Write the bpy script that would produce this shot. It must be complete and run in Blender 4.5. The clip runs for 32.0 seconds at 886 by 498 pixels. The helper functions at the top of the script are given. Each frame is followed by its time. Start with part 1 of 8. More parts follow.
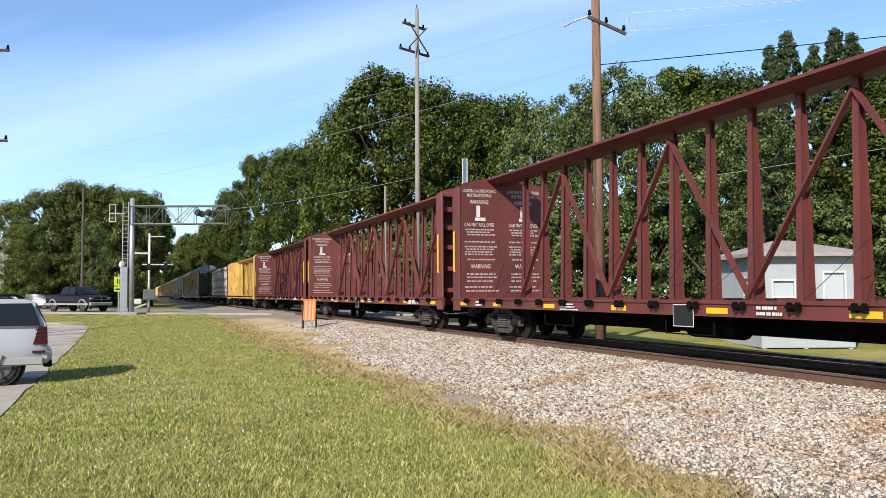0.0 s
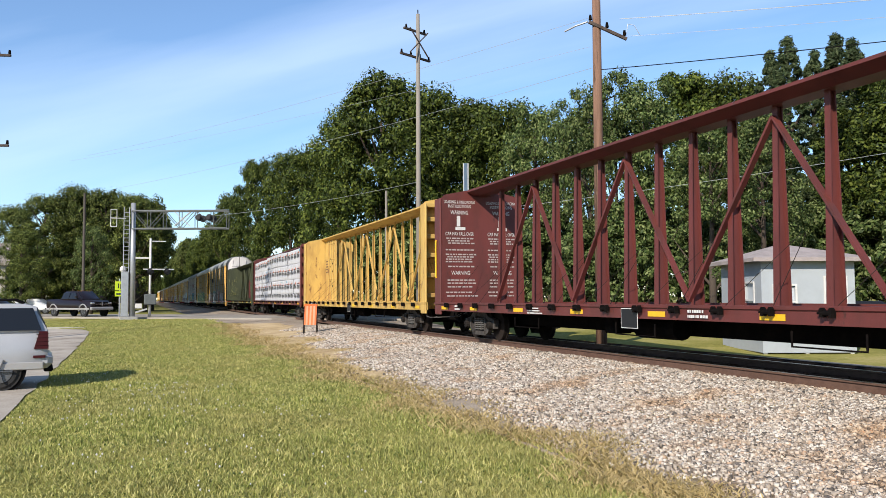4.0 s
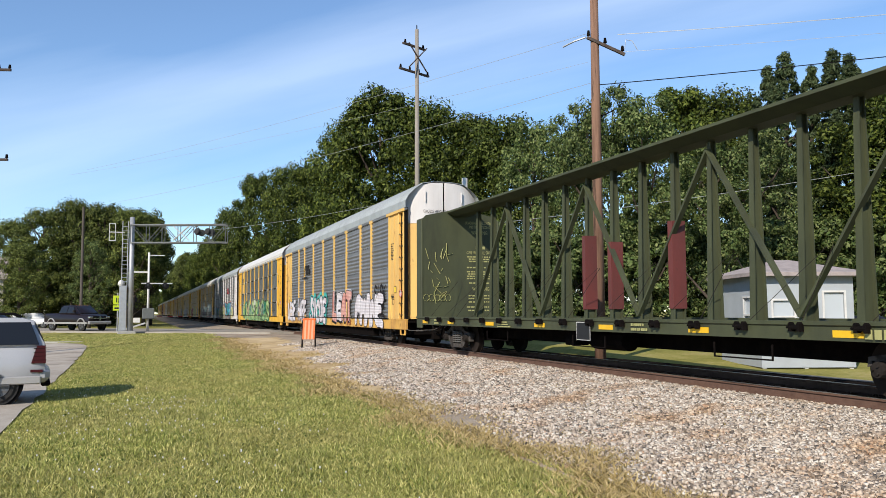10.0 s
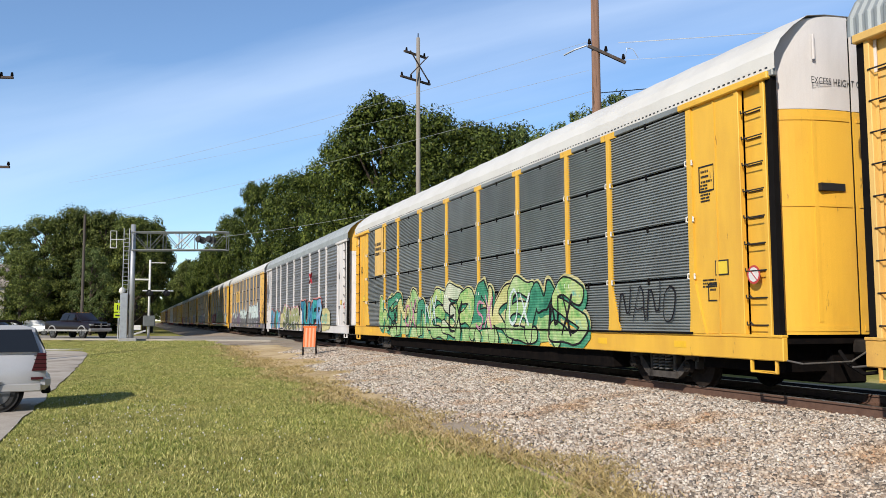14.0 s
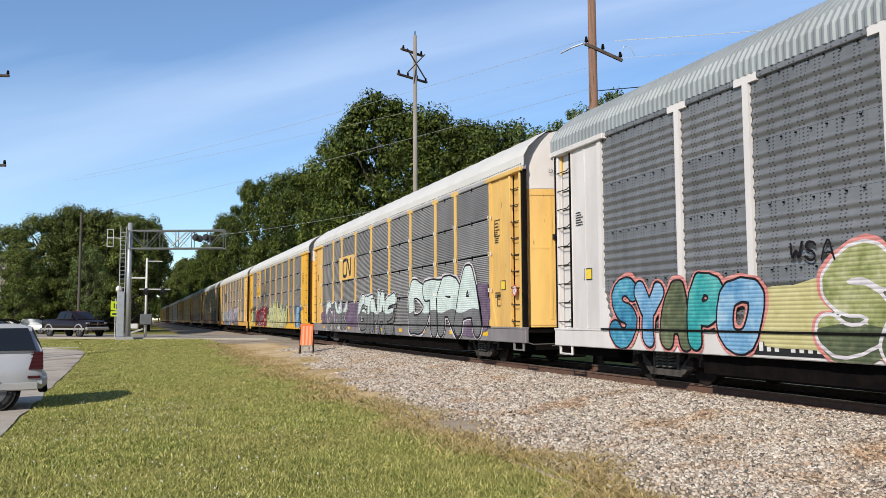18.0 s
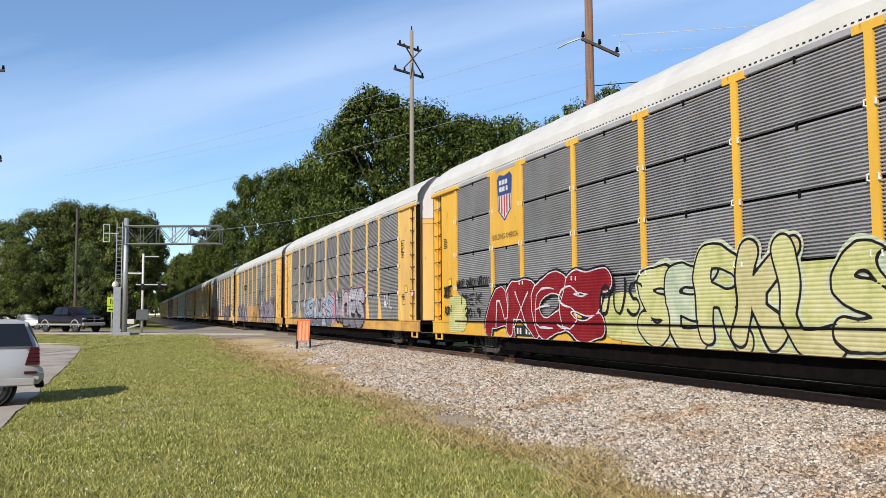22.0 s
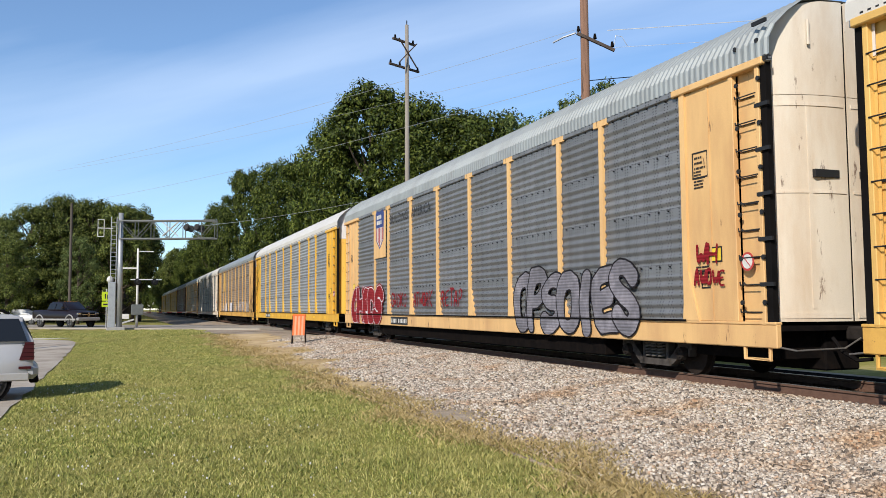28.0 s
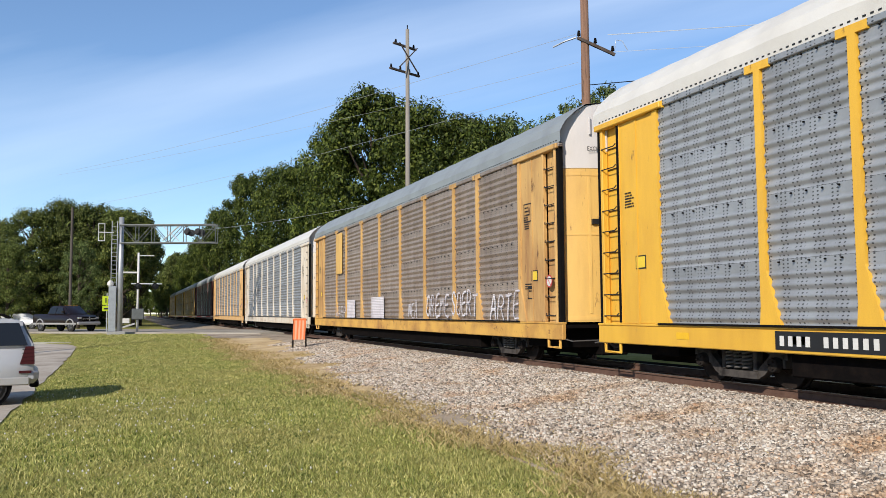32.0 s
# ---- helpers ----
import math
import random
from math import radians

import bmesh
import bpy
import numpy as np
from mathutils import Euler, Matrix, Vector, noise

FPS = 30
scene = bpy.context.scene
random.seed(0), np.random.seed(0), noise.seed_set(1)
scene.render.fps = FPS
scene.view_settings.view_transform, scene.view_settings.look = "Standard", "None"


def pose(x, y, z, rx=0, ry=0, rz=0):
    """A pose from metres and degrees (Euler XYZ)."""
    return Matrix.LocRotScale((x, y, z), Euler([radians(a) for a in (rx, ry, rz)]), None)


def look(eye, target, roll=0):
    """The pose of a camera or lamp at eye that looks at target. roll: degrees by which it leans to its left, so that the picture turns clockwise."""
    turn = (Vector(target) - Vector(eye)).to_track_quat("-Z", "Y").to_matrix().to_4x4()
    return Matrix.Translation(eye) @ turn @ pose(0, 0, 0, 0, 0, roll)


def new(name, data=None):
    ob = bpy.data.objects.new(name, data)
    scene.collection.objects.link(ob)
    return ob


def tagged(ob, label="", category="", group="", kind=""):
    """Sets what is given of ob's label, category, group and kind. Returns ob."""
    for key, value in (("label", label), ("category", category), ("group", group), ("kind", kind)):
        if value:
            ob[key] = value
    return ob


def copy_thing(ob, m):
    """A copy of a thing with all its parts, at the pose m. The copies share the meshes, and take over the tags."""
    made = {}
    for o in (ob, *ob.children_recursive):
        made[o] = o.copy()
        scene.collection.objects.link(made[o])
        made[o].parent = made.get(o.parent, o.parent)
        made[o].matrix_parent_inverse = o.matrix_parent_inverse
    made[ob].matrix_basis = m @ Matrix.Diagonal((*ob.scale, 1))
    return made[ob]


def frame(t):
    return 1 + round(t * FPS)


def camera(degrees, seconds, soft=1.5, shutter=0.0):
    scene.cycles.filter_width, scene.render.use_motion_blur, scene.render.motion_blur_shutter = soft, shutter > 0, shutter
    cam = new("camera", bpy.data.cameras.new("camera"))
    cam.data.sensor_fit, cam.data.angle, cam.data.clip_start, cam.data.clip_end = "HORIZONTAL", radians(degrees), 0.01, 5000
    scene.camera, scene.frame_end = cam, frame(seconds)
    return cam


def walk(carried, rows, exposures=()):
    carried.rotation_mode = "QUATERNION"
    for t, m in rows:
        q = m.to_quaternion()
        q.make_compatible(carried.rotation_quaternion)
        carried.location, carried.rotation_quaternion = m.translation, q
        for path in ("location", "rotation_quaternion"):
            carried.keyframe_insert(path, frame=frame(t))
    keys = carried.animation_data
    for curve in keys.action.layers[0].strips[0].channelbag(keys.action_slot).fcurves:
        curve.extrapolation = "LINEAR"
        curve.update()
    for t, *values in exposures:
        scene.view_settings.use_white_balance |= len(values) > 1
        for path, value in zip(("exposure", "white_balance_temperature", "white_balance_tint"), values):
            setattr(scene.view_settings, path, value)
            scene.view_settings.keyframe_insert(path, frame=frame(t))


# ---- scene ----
import functools

EYE = (0.0, 0.0, 1.25)          # metres above the rail head
TRACK_X = 10.65                 # centre of the track, which runs along y

# seconds, heading (degrees right of the track), tilt up, lean
PATH = (
    (0.0, 19.846, 2.997, 0.316), (0.5, 19.876, 3.144, 0.314), (1.0, 19.876, 3.234, 0.31), (1.5, 19.884, 3.269, 0.31),
    (2.0, 19.877, 3.292, 0.304), (2.5, 19.832, 3.299, 0.3), (3.0, 19.798, 3.336, 0.297), (3.5, 19.768, 3.352, 0.296),
    (5.5, 19.889, 3.191, 0.306), (6.0, 19.887, 3.228, 0.31), (6.5, 19.887, 3.317, 0.309), (7.0, 19.88, 3.401, 0.305),
    (7.5, 19.923, 3.515, 0.291), (8.0, 19.965, 3.655, 0.282), (8.5, 19.976, 3.84, 0.282), (9.0, 19.945, 4.014, 0.277),
    (9.5, 19.921, 4.177, 0.27), (10.0, 19.883, 4.311, 0.254), (10.5, 19.831, 4.407, 0.25), (11.0, 19.877, 4.502, 0.246),
    (11.5, 19.946, 4.545, 0.241), (12.0, 20.075, 4.554, 0.245), (12.5, 20.126, 4.533, 0.239), (13.0, 20.088, 4.583, 0.228),
    (13.5, 19.963, 4.696, 0.2), (14.0, 19.818, 4.837, 0.19), (14.5, 19.729, 4.932, 0.2), (16.5, 19.897, 4.768, 0.256),
    (17.0, 19.912, 4.739, 0.265), (17.5, 19.942, 4.727, 0.262), (18.0, 20.015, 4.702, 0.272), (18.5, 20.066, 4.688, 0.272),
    (19.0, 20.119, 4.693, 0.268), (19.5, 20.143, 4.73, 0.26), (20.0, 20.176, 4.723, 0.285), (20.5, 20.207, 4.698, 0.283),
    (21.0, 20.246, 4.604, 0.295), (21.5, 20.251, 4.498, 0.306), (22.0, 20.234, 4.373, 0.322), (22.5, 20.202, 4.276, 0.339),
    (23.0, 20.197, 4.19, 0.345), (23.5, 20.199, 4.114, 0.338), (24.0, 20.203, 4.017, 0.351), (24.5, 20.194, 3.961, 0.345),
    (25.0, 20.149, 3.95, 0.348), (25.5, 20.135, 3.951, 0.339), (27.5, 20.449, 4.06, 0.361), (28.0, 20.555, 4.014, 0.357),
    (28.5, 20.61, 3.966, 0.358), (29.0, 20.615, 3.961, 0.357), (29.5, 20.612, 4.072, 0.359), (30.0, 20.591, 4.183, 0.365),
    (30.5, 20.587, 4.249, 0.366), (31.0, 20.602, 4.288, 0.371), (31.5, 20.592, 4.3, 0.354), (32.0, 20.521, 4.302, 0.358),
)


def aim(heading, tilt, lean):
    h, p = radians(heading), radians(tilt)
    way = Vector((math.sin(h) * math.cos(p), math.cos(h) * math.cos(p), math.sin(p)))
    return look(EYE, Vector(EYE) + 10 * way, -lean)


cam = camera(55.83, 32.0, 0.55)
walk(cam, [(t, aim(h, p, r)) for t, h, p, r in PATH], exposures=[(0.0, 0.52), (6.0, 0.35), (9.0, 0.28), (11.0, 0.33), (13.0, 0.27), (18.0, 0.17), (23.0, 0.23), (32.0, 0.21)])

# ---- light: a clear late-afternoon sky with thin streaks of cirrus ----
SUN_EL, SHADE_DIR = radians(31), Vector((0.75, 0.66, 0)).normalized()
sun_way = Vector((-SHADE_DIR.x * math.cos(SUN_EL), -SHADE_DIR.y * math.cos(SUN_EL), math.sin(SUN_EL)))
sun = new("sun", bpy.data.lights.new("sun", "SUN"))
sun.data.energy, sun.data.angle, sun.data.color = 4.7, radians(0.53), (1.0, 0.925, 0.82)
sun.matrix_world = look(sun_way * 100, (0, 0, 0))

world = bpy.data.worlds.new("sky")
scene.world = world
world.use_nodes = True
wn, wl = world.node_tree.nodes, world.node_tree.links
wn.clear()
sky = wn.new("ShaderNodeTexSky")
sky.sky_type, sky.sun_disc = "NISHITA", False
sky.sun_elevation, sky.sun_rotation = SUN_EL, math.atan2(sun_way.x, sun_way.y) % (2 * math.pi)
sky.air_density, sky.dust_density, sky.ozone_density = 1.0, 0.0, 5.5
w_coord = wn.new("ShaderNodeTexCoord")
# streaks of cirrus that run up to the right of the view
def dot_with(way):
    n = wn.new("ShaderNodeVectorMath")
    n.operation = "DOT_PRODUCT"
    n.inputs[1].default_value = way
    wl.new(w_coord.outputs["Generated"], n.inputs[0])
    return n.outputs["Value"]


def maths(op, a, b, clamp=False):
    n = wn.new("ShaderNodeMath")
    n.operation, n.use_clamp = op, clamp
    n.inputs[2].default_value = 0.125
    for k, v in enumerate((a, b)):
        if isinstance(v, (int, float)):
            n.inputs[k].default_value = v
        else:
            wl.new(v, n.inputs[k])
    return n.outputs[0]


w_u, w_v = dot_with((0.935, -0.235, 0.264)), dot_with((0.313, 0.204, -0.928))
w_xyz = wn.new("ShaderNodeCombineXYZ")
wl.new(maths("MULTIPLY", w_u, 0.9), w_xyz.inputs[0])
wl.new(maths("MULTIPLY", w_v, 7.0), w_xyz.inputs[1])
wl.new(maths("MULTIPLY", w_v, 1.0), w_xyz.inputs[2])
w_noise = wn.new("ShaderNodeTexNoise")
w_noise.inputs["Scale"].default_value, w_noise.inputs["Detail"].default_value = 2.4, 7.0
w_noise.inputs["Roughness"].default_value = 0.5
wl.new(w_xyz.outputs[0], w_noise.inputs["Vector"])
w_dist = maths("MULTIPLY", maths("ABSOLUTE", maths("ADD", w_v, 0.004), 0.0), 1 / 0.07)
w_band = maths("MULTIPLY", maths("SUBTRACT", 1.0, w_dist, True), 0.36)
w_sum = maths("ADD", maths("MULTIPLY_ADD", w_noise.outputs["Fac"], 0.75), w_band)
w_ramp = wn.new("ShaderNodeValToRGB")
w_ramp.color_ramp.elements[0].position, w_ramp.color_ramp.elements[0].color = 0.46, (0.03, 0.03, 0.03, 1)
w_ramp.color_ramp.elements[1].position, w_ramp.color_ramp.elements[1].color = 0.95, (0.36, 0.36, 0.38, 1)
w_mix = wn.new("ShaderNodeMixRGB")
w_mix.inputs["Color2"].default_value = (6.0, 7.0, 8.6, 1)
w_bg, w_out = wn.new("ShaderNodeBackground"), wn.new("ShaderNodeOutputWorld")
w_bg.inputs["Strength"].default_value = 0.134
wl.new(w_sum, w_ramp.inputs["Fac"])
wl.new(w_ramp.outputs["Color"], w_mix.inputs["Fac"])
wl.new(sky.outputs["Color"], w_mix.inputs["Color1"])
wl.new(w_mix.outputs["Color"], w_bg.inputs["Color"])
wl.new(w_bg.outputs["Background"], w_out.inputs["Surface"])

# ---- materials ----
def ramp_node(nt, stops):
    n = nt.nodes.new("ShaderNodeValToRGB")
    els = n.color_ramp.elements
    while len(els) < len(stops):
        els.new(0.5)
    for e, (p, c) in zip(els, stops):
        e.position, e.color = p, (*c, 1)
    return n


ALB = 0.82                      # all base colours are scaled down a little, so that shaded parts come out darker


def tone(c, k):
    return tuple(min(1.0, v * k) for v in c)


def surface(name, base, dirt=None, rough=0.6, metal=0.0, scale=6.0, amount=0.5, bump=0.15, fine=60.0, streak=1.0,
            spread=0.06, island=False, spec=0.4, chips=0.0, chip_col=(0.09, 0.04, 0.022)):
    """A painted or natural surface: large stains, fine grain, a fine relief, and a slight difference from piece to piece."""
    m = bpy.data.materials.new(name)
    m.use_nodes = True
    nt = m.node_tree
    b = nt.nodes["Principled BSDF"]
    L = nt.links
    co = nt.nodes.new("ShaderNodeTexCoord")
    mp = nt.nodes.new("ShaderNodeMapping")
    mp.inputs["Scale"].default_value = (1, 1, 1 / streak)
    L.new(co.outputs["Object"], mp.inputs["Vector"])
    n1 = nt.nodes.new("ShaderNodeTexNoise")
    n1.inputs["Scale"].default_value, n1.inputs["Detail"].default_value, n1.inputs["Roughness"].default_value = scale, 6, 0.62
    L.new(mp.outputs["Vector"], n1.inputs["Vector"])
    r1 = ramp_node(nt, [(0.42, (0, 0, 0)), (0.68, (amount, amount, amount))])
    L.new(n1.outputs["Fac"], r1.inputs["Fac"])
    mix = nt.nodes.new("ShaderNodeMixRGB")
    mix.inputs["Color1"].default_value = (*tone(base, ALB), 1)
    mix.inputs["Color2"].default_value = (*tone(dirt or tone(base, 0.45), ALB), 1)
    L.new(r1.outputs["Color"], mix.inputs["Fac"])
    n2 = nt.nodes.new("ShaderNodeTexNoise")
    n2.inputs["Scale"].default_value, n2.inputs["Detail"].default_value = fine, 3
    L.new(co.outputs["Object"], n2.inputs["Vector"])
    if chips:
        n3 = nt.nodes.new("ShaderNodeTexNoise")
        n3.inputs["Scale"].default_value, n3.inputs["Detail"].default_value, n3.inputs["Roughness"].default_value = 4.5, 9, 0.7
        L.new(mp.outputs["Vector"], n3.inputs["Vector"])
        r3 = ramp_node(nt, [(0.66 - 0.12 * chips, (0, 0, 0)), (0.71 - 0.12 * chips, (0.85, 0.85, 0.85))])
        L.new(n3.outputs["Fac"], r3.inputs["Fac"])
        mix3 = nt.nodes.new("ShaderNodeMixRGB")
        mix3.inputs["Color2"].default_value = (*chip_col, 1)
        L.new(r3.outputs["Color"], mix3.inputs["Fac"])
        L.new(mix.outputs["Color"], mix3.inputs["Color1"])
        mix = mix3
    rnd = nt.nodes.new("ShaderNodeNewGeometry") if island else nt.nodes.new("ShaderNodeObjectInfo")
    val = nt.nodes.new("ShaderNodeMath")
    val.operation = "MULTIPLY_ADD"
    val.inputs[1].default_value, val.inputs[2].default_value = 2 * spread, 1 - spread - 0.08
    L.new(rnd.outputs["Random Per Island" if island else "Random"], val.inputs[0])
    v2 = nt.nodes.new("ShaderNodeMath")
    v2.operation = "MULTIPLY_ADD"
    v2.inputs[1].default_value = 0.16
    L.new(n2.outputs["Fac"], v2.inputs[0])
    L.new(val.outputs[0], v2.inputs[2])
    hsv = nt.nodes.new("ShaderNodeHueSaturation")
    L.new(mix.outputs["Color"], hsv.inputs["Color"])
    L.new(v2.outputs[0], hsv.inputs["Value"])
    L.new(hsv.outputs["Color"], b.inputs["Base Color"])
    b.inputs["Roughness"].default_value, b.inputs["Metallic"].default_value = rough, metal
    b.inputs["Specular IOR Level"].default_value = spec
    if bump:
        bp = nt.nodes.new("ShaderNodeBump")
        bp.inputs["Strength"].default_value, bp.inputs["Distance"].default_value = bump, 0.01
        L.new(n2.outputs["Fac"], bp.inputs["Height"])
        L.new(bp.outputs["Normal"], b.inputs["Normal"])
    return m


def perforated(name, base, dark, pitch=0.30):
    """Galvanised rack sheet: rows of punched holes between plain bands, with white corrosion and grime."""
    m = surface(name, base, dark, rough=0.5, metal=0.35, scale=1.6, amount=0.55, bump=0.05, fine=25, streak=2.5, spread=0.10)
    nt = m.node_tree
    L, b = nt.links, nt.nodes["Principled BSDF"]
    src = b.inputs["Base Color"].links[0].from_socket
    co = nt.nodes.new("ShaderNodeTexCoord")
    mp = nt.nodes.new("ShaderNodeMapping")
    mp.inputs["Scale"].default_value = (0.0, 1 / 0.09, 1 / 0.055)
    L.new(co.outputs["Object"], mp.inputs["Vector"])
    vo = nt.nodes.new("ShaderNodeTexVoronoi")
    vo.inputs["Randomness"].default_value, vo.inputs["Scale"].default_value = 0.0, 1.0
    L.new(mp.outputs["Vector"], vo.inputs["Vector"])
    dot = ramp_node(nt, [(0.17, (1, 1, 1)), (0.27, (0, 0, 0))])
    L.new(vo.outputs["Distance"], dot.inputs["Fac"])
    wv = nt.nodes.new("ShaderNodeTexWave")
    wv.bands_direction, wv.wave_profile = "Y", "SIN"
    wv.inputs["Scale"].default_value, wv.inputs["Distortion"].default_value = 0.9, 2.5
    L.new(co.outputs["Object"], wv.inputs["Vector"])
    band = ramp_node(nt, [(0.35, (0, 0, 0)), (0.55, (0.9, 0.9, 0.9))])
    L.new(wv.outputs["Fac"], band.inputs["Fac"])
    mul = nt.nodes.new("ShaderNodeMath")
    mul.operation = "MULTIPLY"
    L.new(dot.outputs["Color"], mul.inputs[0])
    L.new(band.outputs["Color"], mul.inputs[1])
    mix = nt.nodes.new("ShaderNodeMixRGB")
    mix.inputs["Color2"].default_value = (0.03, 0.03, 0.033, 1)
    L.new(mul.outputs[0], mix.inputs["Fac"])
    L.new(src, mix.inputs["Color1"])
    L.new(mix.outputs["Color"], b.inputs["Base Color"])
    return m


def plain(name, col, rough=0.6, metal=0.0):
    return surface(name, col, tone(col, 0.6), rough, metal, scale=3, amount=0.35, bump=0.03, fine=40, spread=0.02)


def leafy(name, dark, mid, light, patch=0.0, dry=(0.30, 0.25, 0.10)):
    m = bpy.data.materials.new(name)
    m.use_nodes = True
    nt = m.node_tree
    b, L = nt.nodes["Principled BSDF"], nt.links
    geo = nt.nodes.new("ShaderNodeNewGeometry")
    r = ramp_node(nt, [(0.0, tone(dark, ALB)), (0.55, tone(mid, ALB)), (1.0, tone(light, ALB))])
    L.new(geo.outputs["Random Per Island"], r.inputs["Fac"])
    info = nt.nodes.new("ShaderNodeObjectInfo")
    v = nt.nodes.new("ShaderNodeMath")
    v.operation = "MULTIPLY_ADD"
    v.inputs[1].default_value, v.inputs[2].default_value = 0.45, 0.78
    L.new(info.outputs["Random"], v.inputs[0])
    hsv = nt.nodes.new("ShaderNodeHueSaturation")
    L.new(r.outputs["Color"], hsv.inputs["Color"])
    L.new(v.outputs[0], hsv.inputs["Value"])
    out = hsv.outputs["Color"]
    if patch:
        co = nt.nodes.new("ShaderNodeTexCoord")
        n1 = nt.nodes.new("ShaderNodeTexNoise")
        n1.inputs["Scale"].default_value, n1.inputs["Detail"].default_value, n1.inputs["Roughness"].default_value = 0.45, 7, 0.7
        L.new(co.outputs["Object"], n1.inputs["Vector"])
        r1 = ramp_node(nt, [(0.40, (0, 0, 0)), (0.66, (patch, patch, patch))])
        L.new(n1.outputs["Fac"], r1.inputs["Fac"])
        mx1 = nt.nodes.new("ShaderNodeMixRGB")
        mx1.inputs["Color2"].default_value = (*dry, 1)
        L.new(r1.outputs["Color"], mx1.inputs["Fac"])
        L.new(out, mx1.inputs["Color1"])
        n4 = nt.nodes.new("ShaderNodeTexNoise")
        n4.inputs["Scale"].default_value, n4.inputs["Detail"].default_value = 2.6, 4
        L.new(co.outputs["Object"], n4.inputs["Vector"])
        r4 = ramp_node(nt, [(0.30, (0.78, 0.80, 0.74)), (0.62, (1.10, 1.08, 1.06))])
        L.new(n4.outputs["Fac"], r4.inputs["Fac"])
        mx4 = nt.nodes.new("ShaderNodeMixRGB")
        mx4.blend_type = "MULTIPLY"
        mx4.inputs["Fac"].default_value = 1.0
        L.new(mx1.outputs["Color"], mx4.inputs["Color1"])
        L.new(r4.outputs["Color"], mx4.inputs["Color2"])
        out = mx4.outputs["Color"]
    L.new(out, b.inputs["Base Color"])
    b.inputs["Roughness"].default_value = 0.55
    b.inputs["Specular IOR Level"].default_value = 0.15
    tr = nt.nodes.new("ShaderNodeBsdfTranslucent")
    L.new(out, tr.inputs["Color"])
    mx = nt.nodes.new("ShaderNodeMixShader")
    mx.inputs[0].default_value = 0.16
    L.new(b.outputs[0], mx.inputs[1])
    L.new(tr.outputs[0], mx.inputs[2])
    L.new(mx.outputs[0], nt.nodes["Material Output"].inputs["Surface"])
    return m


def ground_mat(name, cols, scale, fine, rough=0.95, bump=0.5):
    """Soil, lawn or paving: two scales of blotches over world-size coordinates."""
    m = bpy.data.materials.new(name)
    m.use_nodes = True
    nt = m.node_tree
    b, L = nt.nodes["Principled BSDF"], nt.links
    co = nt.nodes.new("ShaderNodeTexCoord")
    n1 = nt.nodes.new("ShaderNodeTexNoise")
    n1.inputs["Scale"].default_value, n1.inputs["Detail"].default_value, n1.inputs["Roughness"].default_value = scale, 8, 0.65
    n2 = nt.nodes.new("ShaderNodeTexNoise")
    n2.inputs["Scale"].default_value, n2.inputs["Detail"].default_value = fine, 5
    for n in (n1, n2):
        L.new(co.outputs["Object"], n.inputs["Vector"])
    add = nt.nodes.new("ShaderNodeMath")
    add.operation = "MULTIPLY_ADD"
    add.inputs[1].default_value = 0.45
    L.new(n2.outputs["Fac"], add.inputs[0])
    sub = nt.nodes.new("ShaderNodeMath")
    sub.operation = "SUBTRACT"
    sub.inputs[1].default_value = 0.225
    L.new(n1.outputs["Fac"], sub.inputs[0])
    L.new(sub.outputs[0], add.inputs[2])
    r = ramp_node(nt, [(0.30 + 0.4 * i / (len(cols) - 1), tone(c, ALB)) for i, c in enumerate(cols)])
    L.new(add.outputs[0], r.inputs["Fac"])
    L.new(r.outputs["Color"], b.inputs["Base Color"])
    b.inputs["Roughness"].default_value = rough
    b.inputs["Specular IOR Level"].default_value = 0.05
    bp = nt.nodes.new("ShaderNodeBump")
    bp.inputs["Strength"].default_value, bp.inputs["Distance"].default_value = bump, 0.03
    L.new(n2.outputs["Fac"], bp.inputs["Height"])
    L.new(bp.outputs["Normal"], b.inputs["Normal"])
    return m


def glassy(name, tint, rough=0.05):
    m = bpy.data.materials.new(name)
    m.use_nodes = True
    b = m.node_tree.nodes["Principled BSDF"]
    b.inputs["Base Color"].default_value = (*tint, 1)
    b.inputs["Roughness"].default_value = rough
    b.inputs["Specular IOR Level"].default_value = 0.35
    return m


RUST = (0.13, 0.055, 0.03)
MAROON = surface("maroon_paint", (0.155, 0.036, 0.030), (0.075, 0.026, 0.02), 0.55, scale=1.5, amount=0.65, streak=3, spread=0.05, chips=0.35, chip_col=(0.05, 0.022, 0.017))
MAROON2 = surface("faded_maroon_paint", (0.185, 0.047, 0.038), (0.09, 0.034, 0.026), 0.6, scale=1.5, amount=0.65, streak=3, chips=0.35, chip_col=(0.06, 0.026, 0.02))
GOLD = surface("yellow_car_paint", (0.66, 0.43, 0.115), (0.36, 0.19, 0.06), 0.65, scale=1.8, amount=0.7, streak=3, spread=0.06, chips=0.6, chip_col=(0.14, 0.06, 0.03))
OLIVE = surface("dark_green_paint", (0.066, 0.074, 0.034), (0.028, 0.030, 0.018), 0.65, scale=1.5, amount=0.6, streak=3)
YEL = surface("rack_yellow_paint", (0.83, 0.47, 0.050), (0.55, 0.27, 0.04), 0.5, scale=1.3, amount=0.5, streak=4, spread=0.03, chips=0.2)
YEL2 = surface("faded_yellow_paint", (0.80, 0.50, 0.14), (0.46, 0.24, 0.09), 0.6, scale=1.3, amount=0.5, streak=4, spread=0.04, chips=0.3)
TAN = surface("peach_yellow_paint", (0.80, 0.50, 0.21), (0.44, 0.22, 0.10), 0.62, scale=1.3, amount=0.5, streak=4, spread=0.04, chips=0.3)
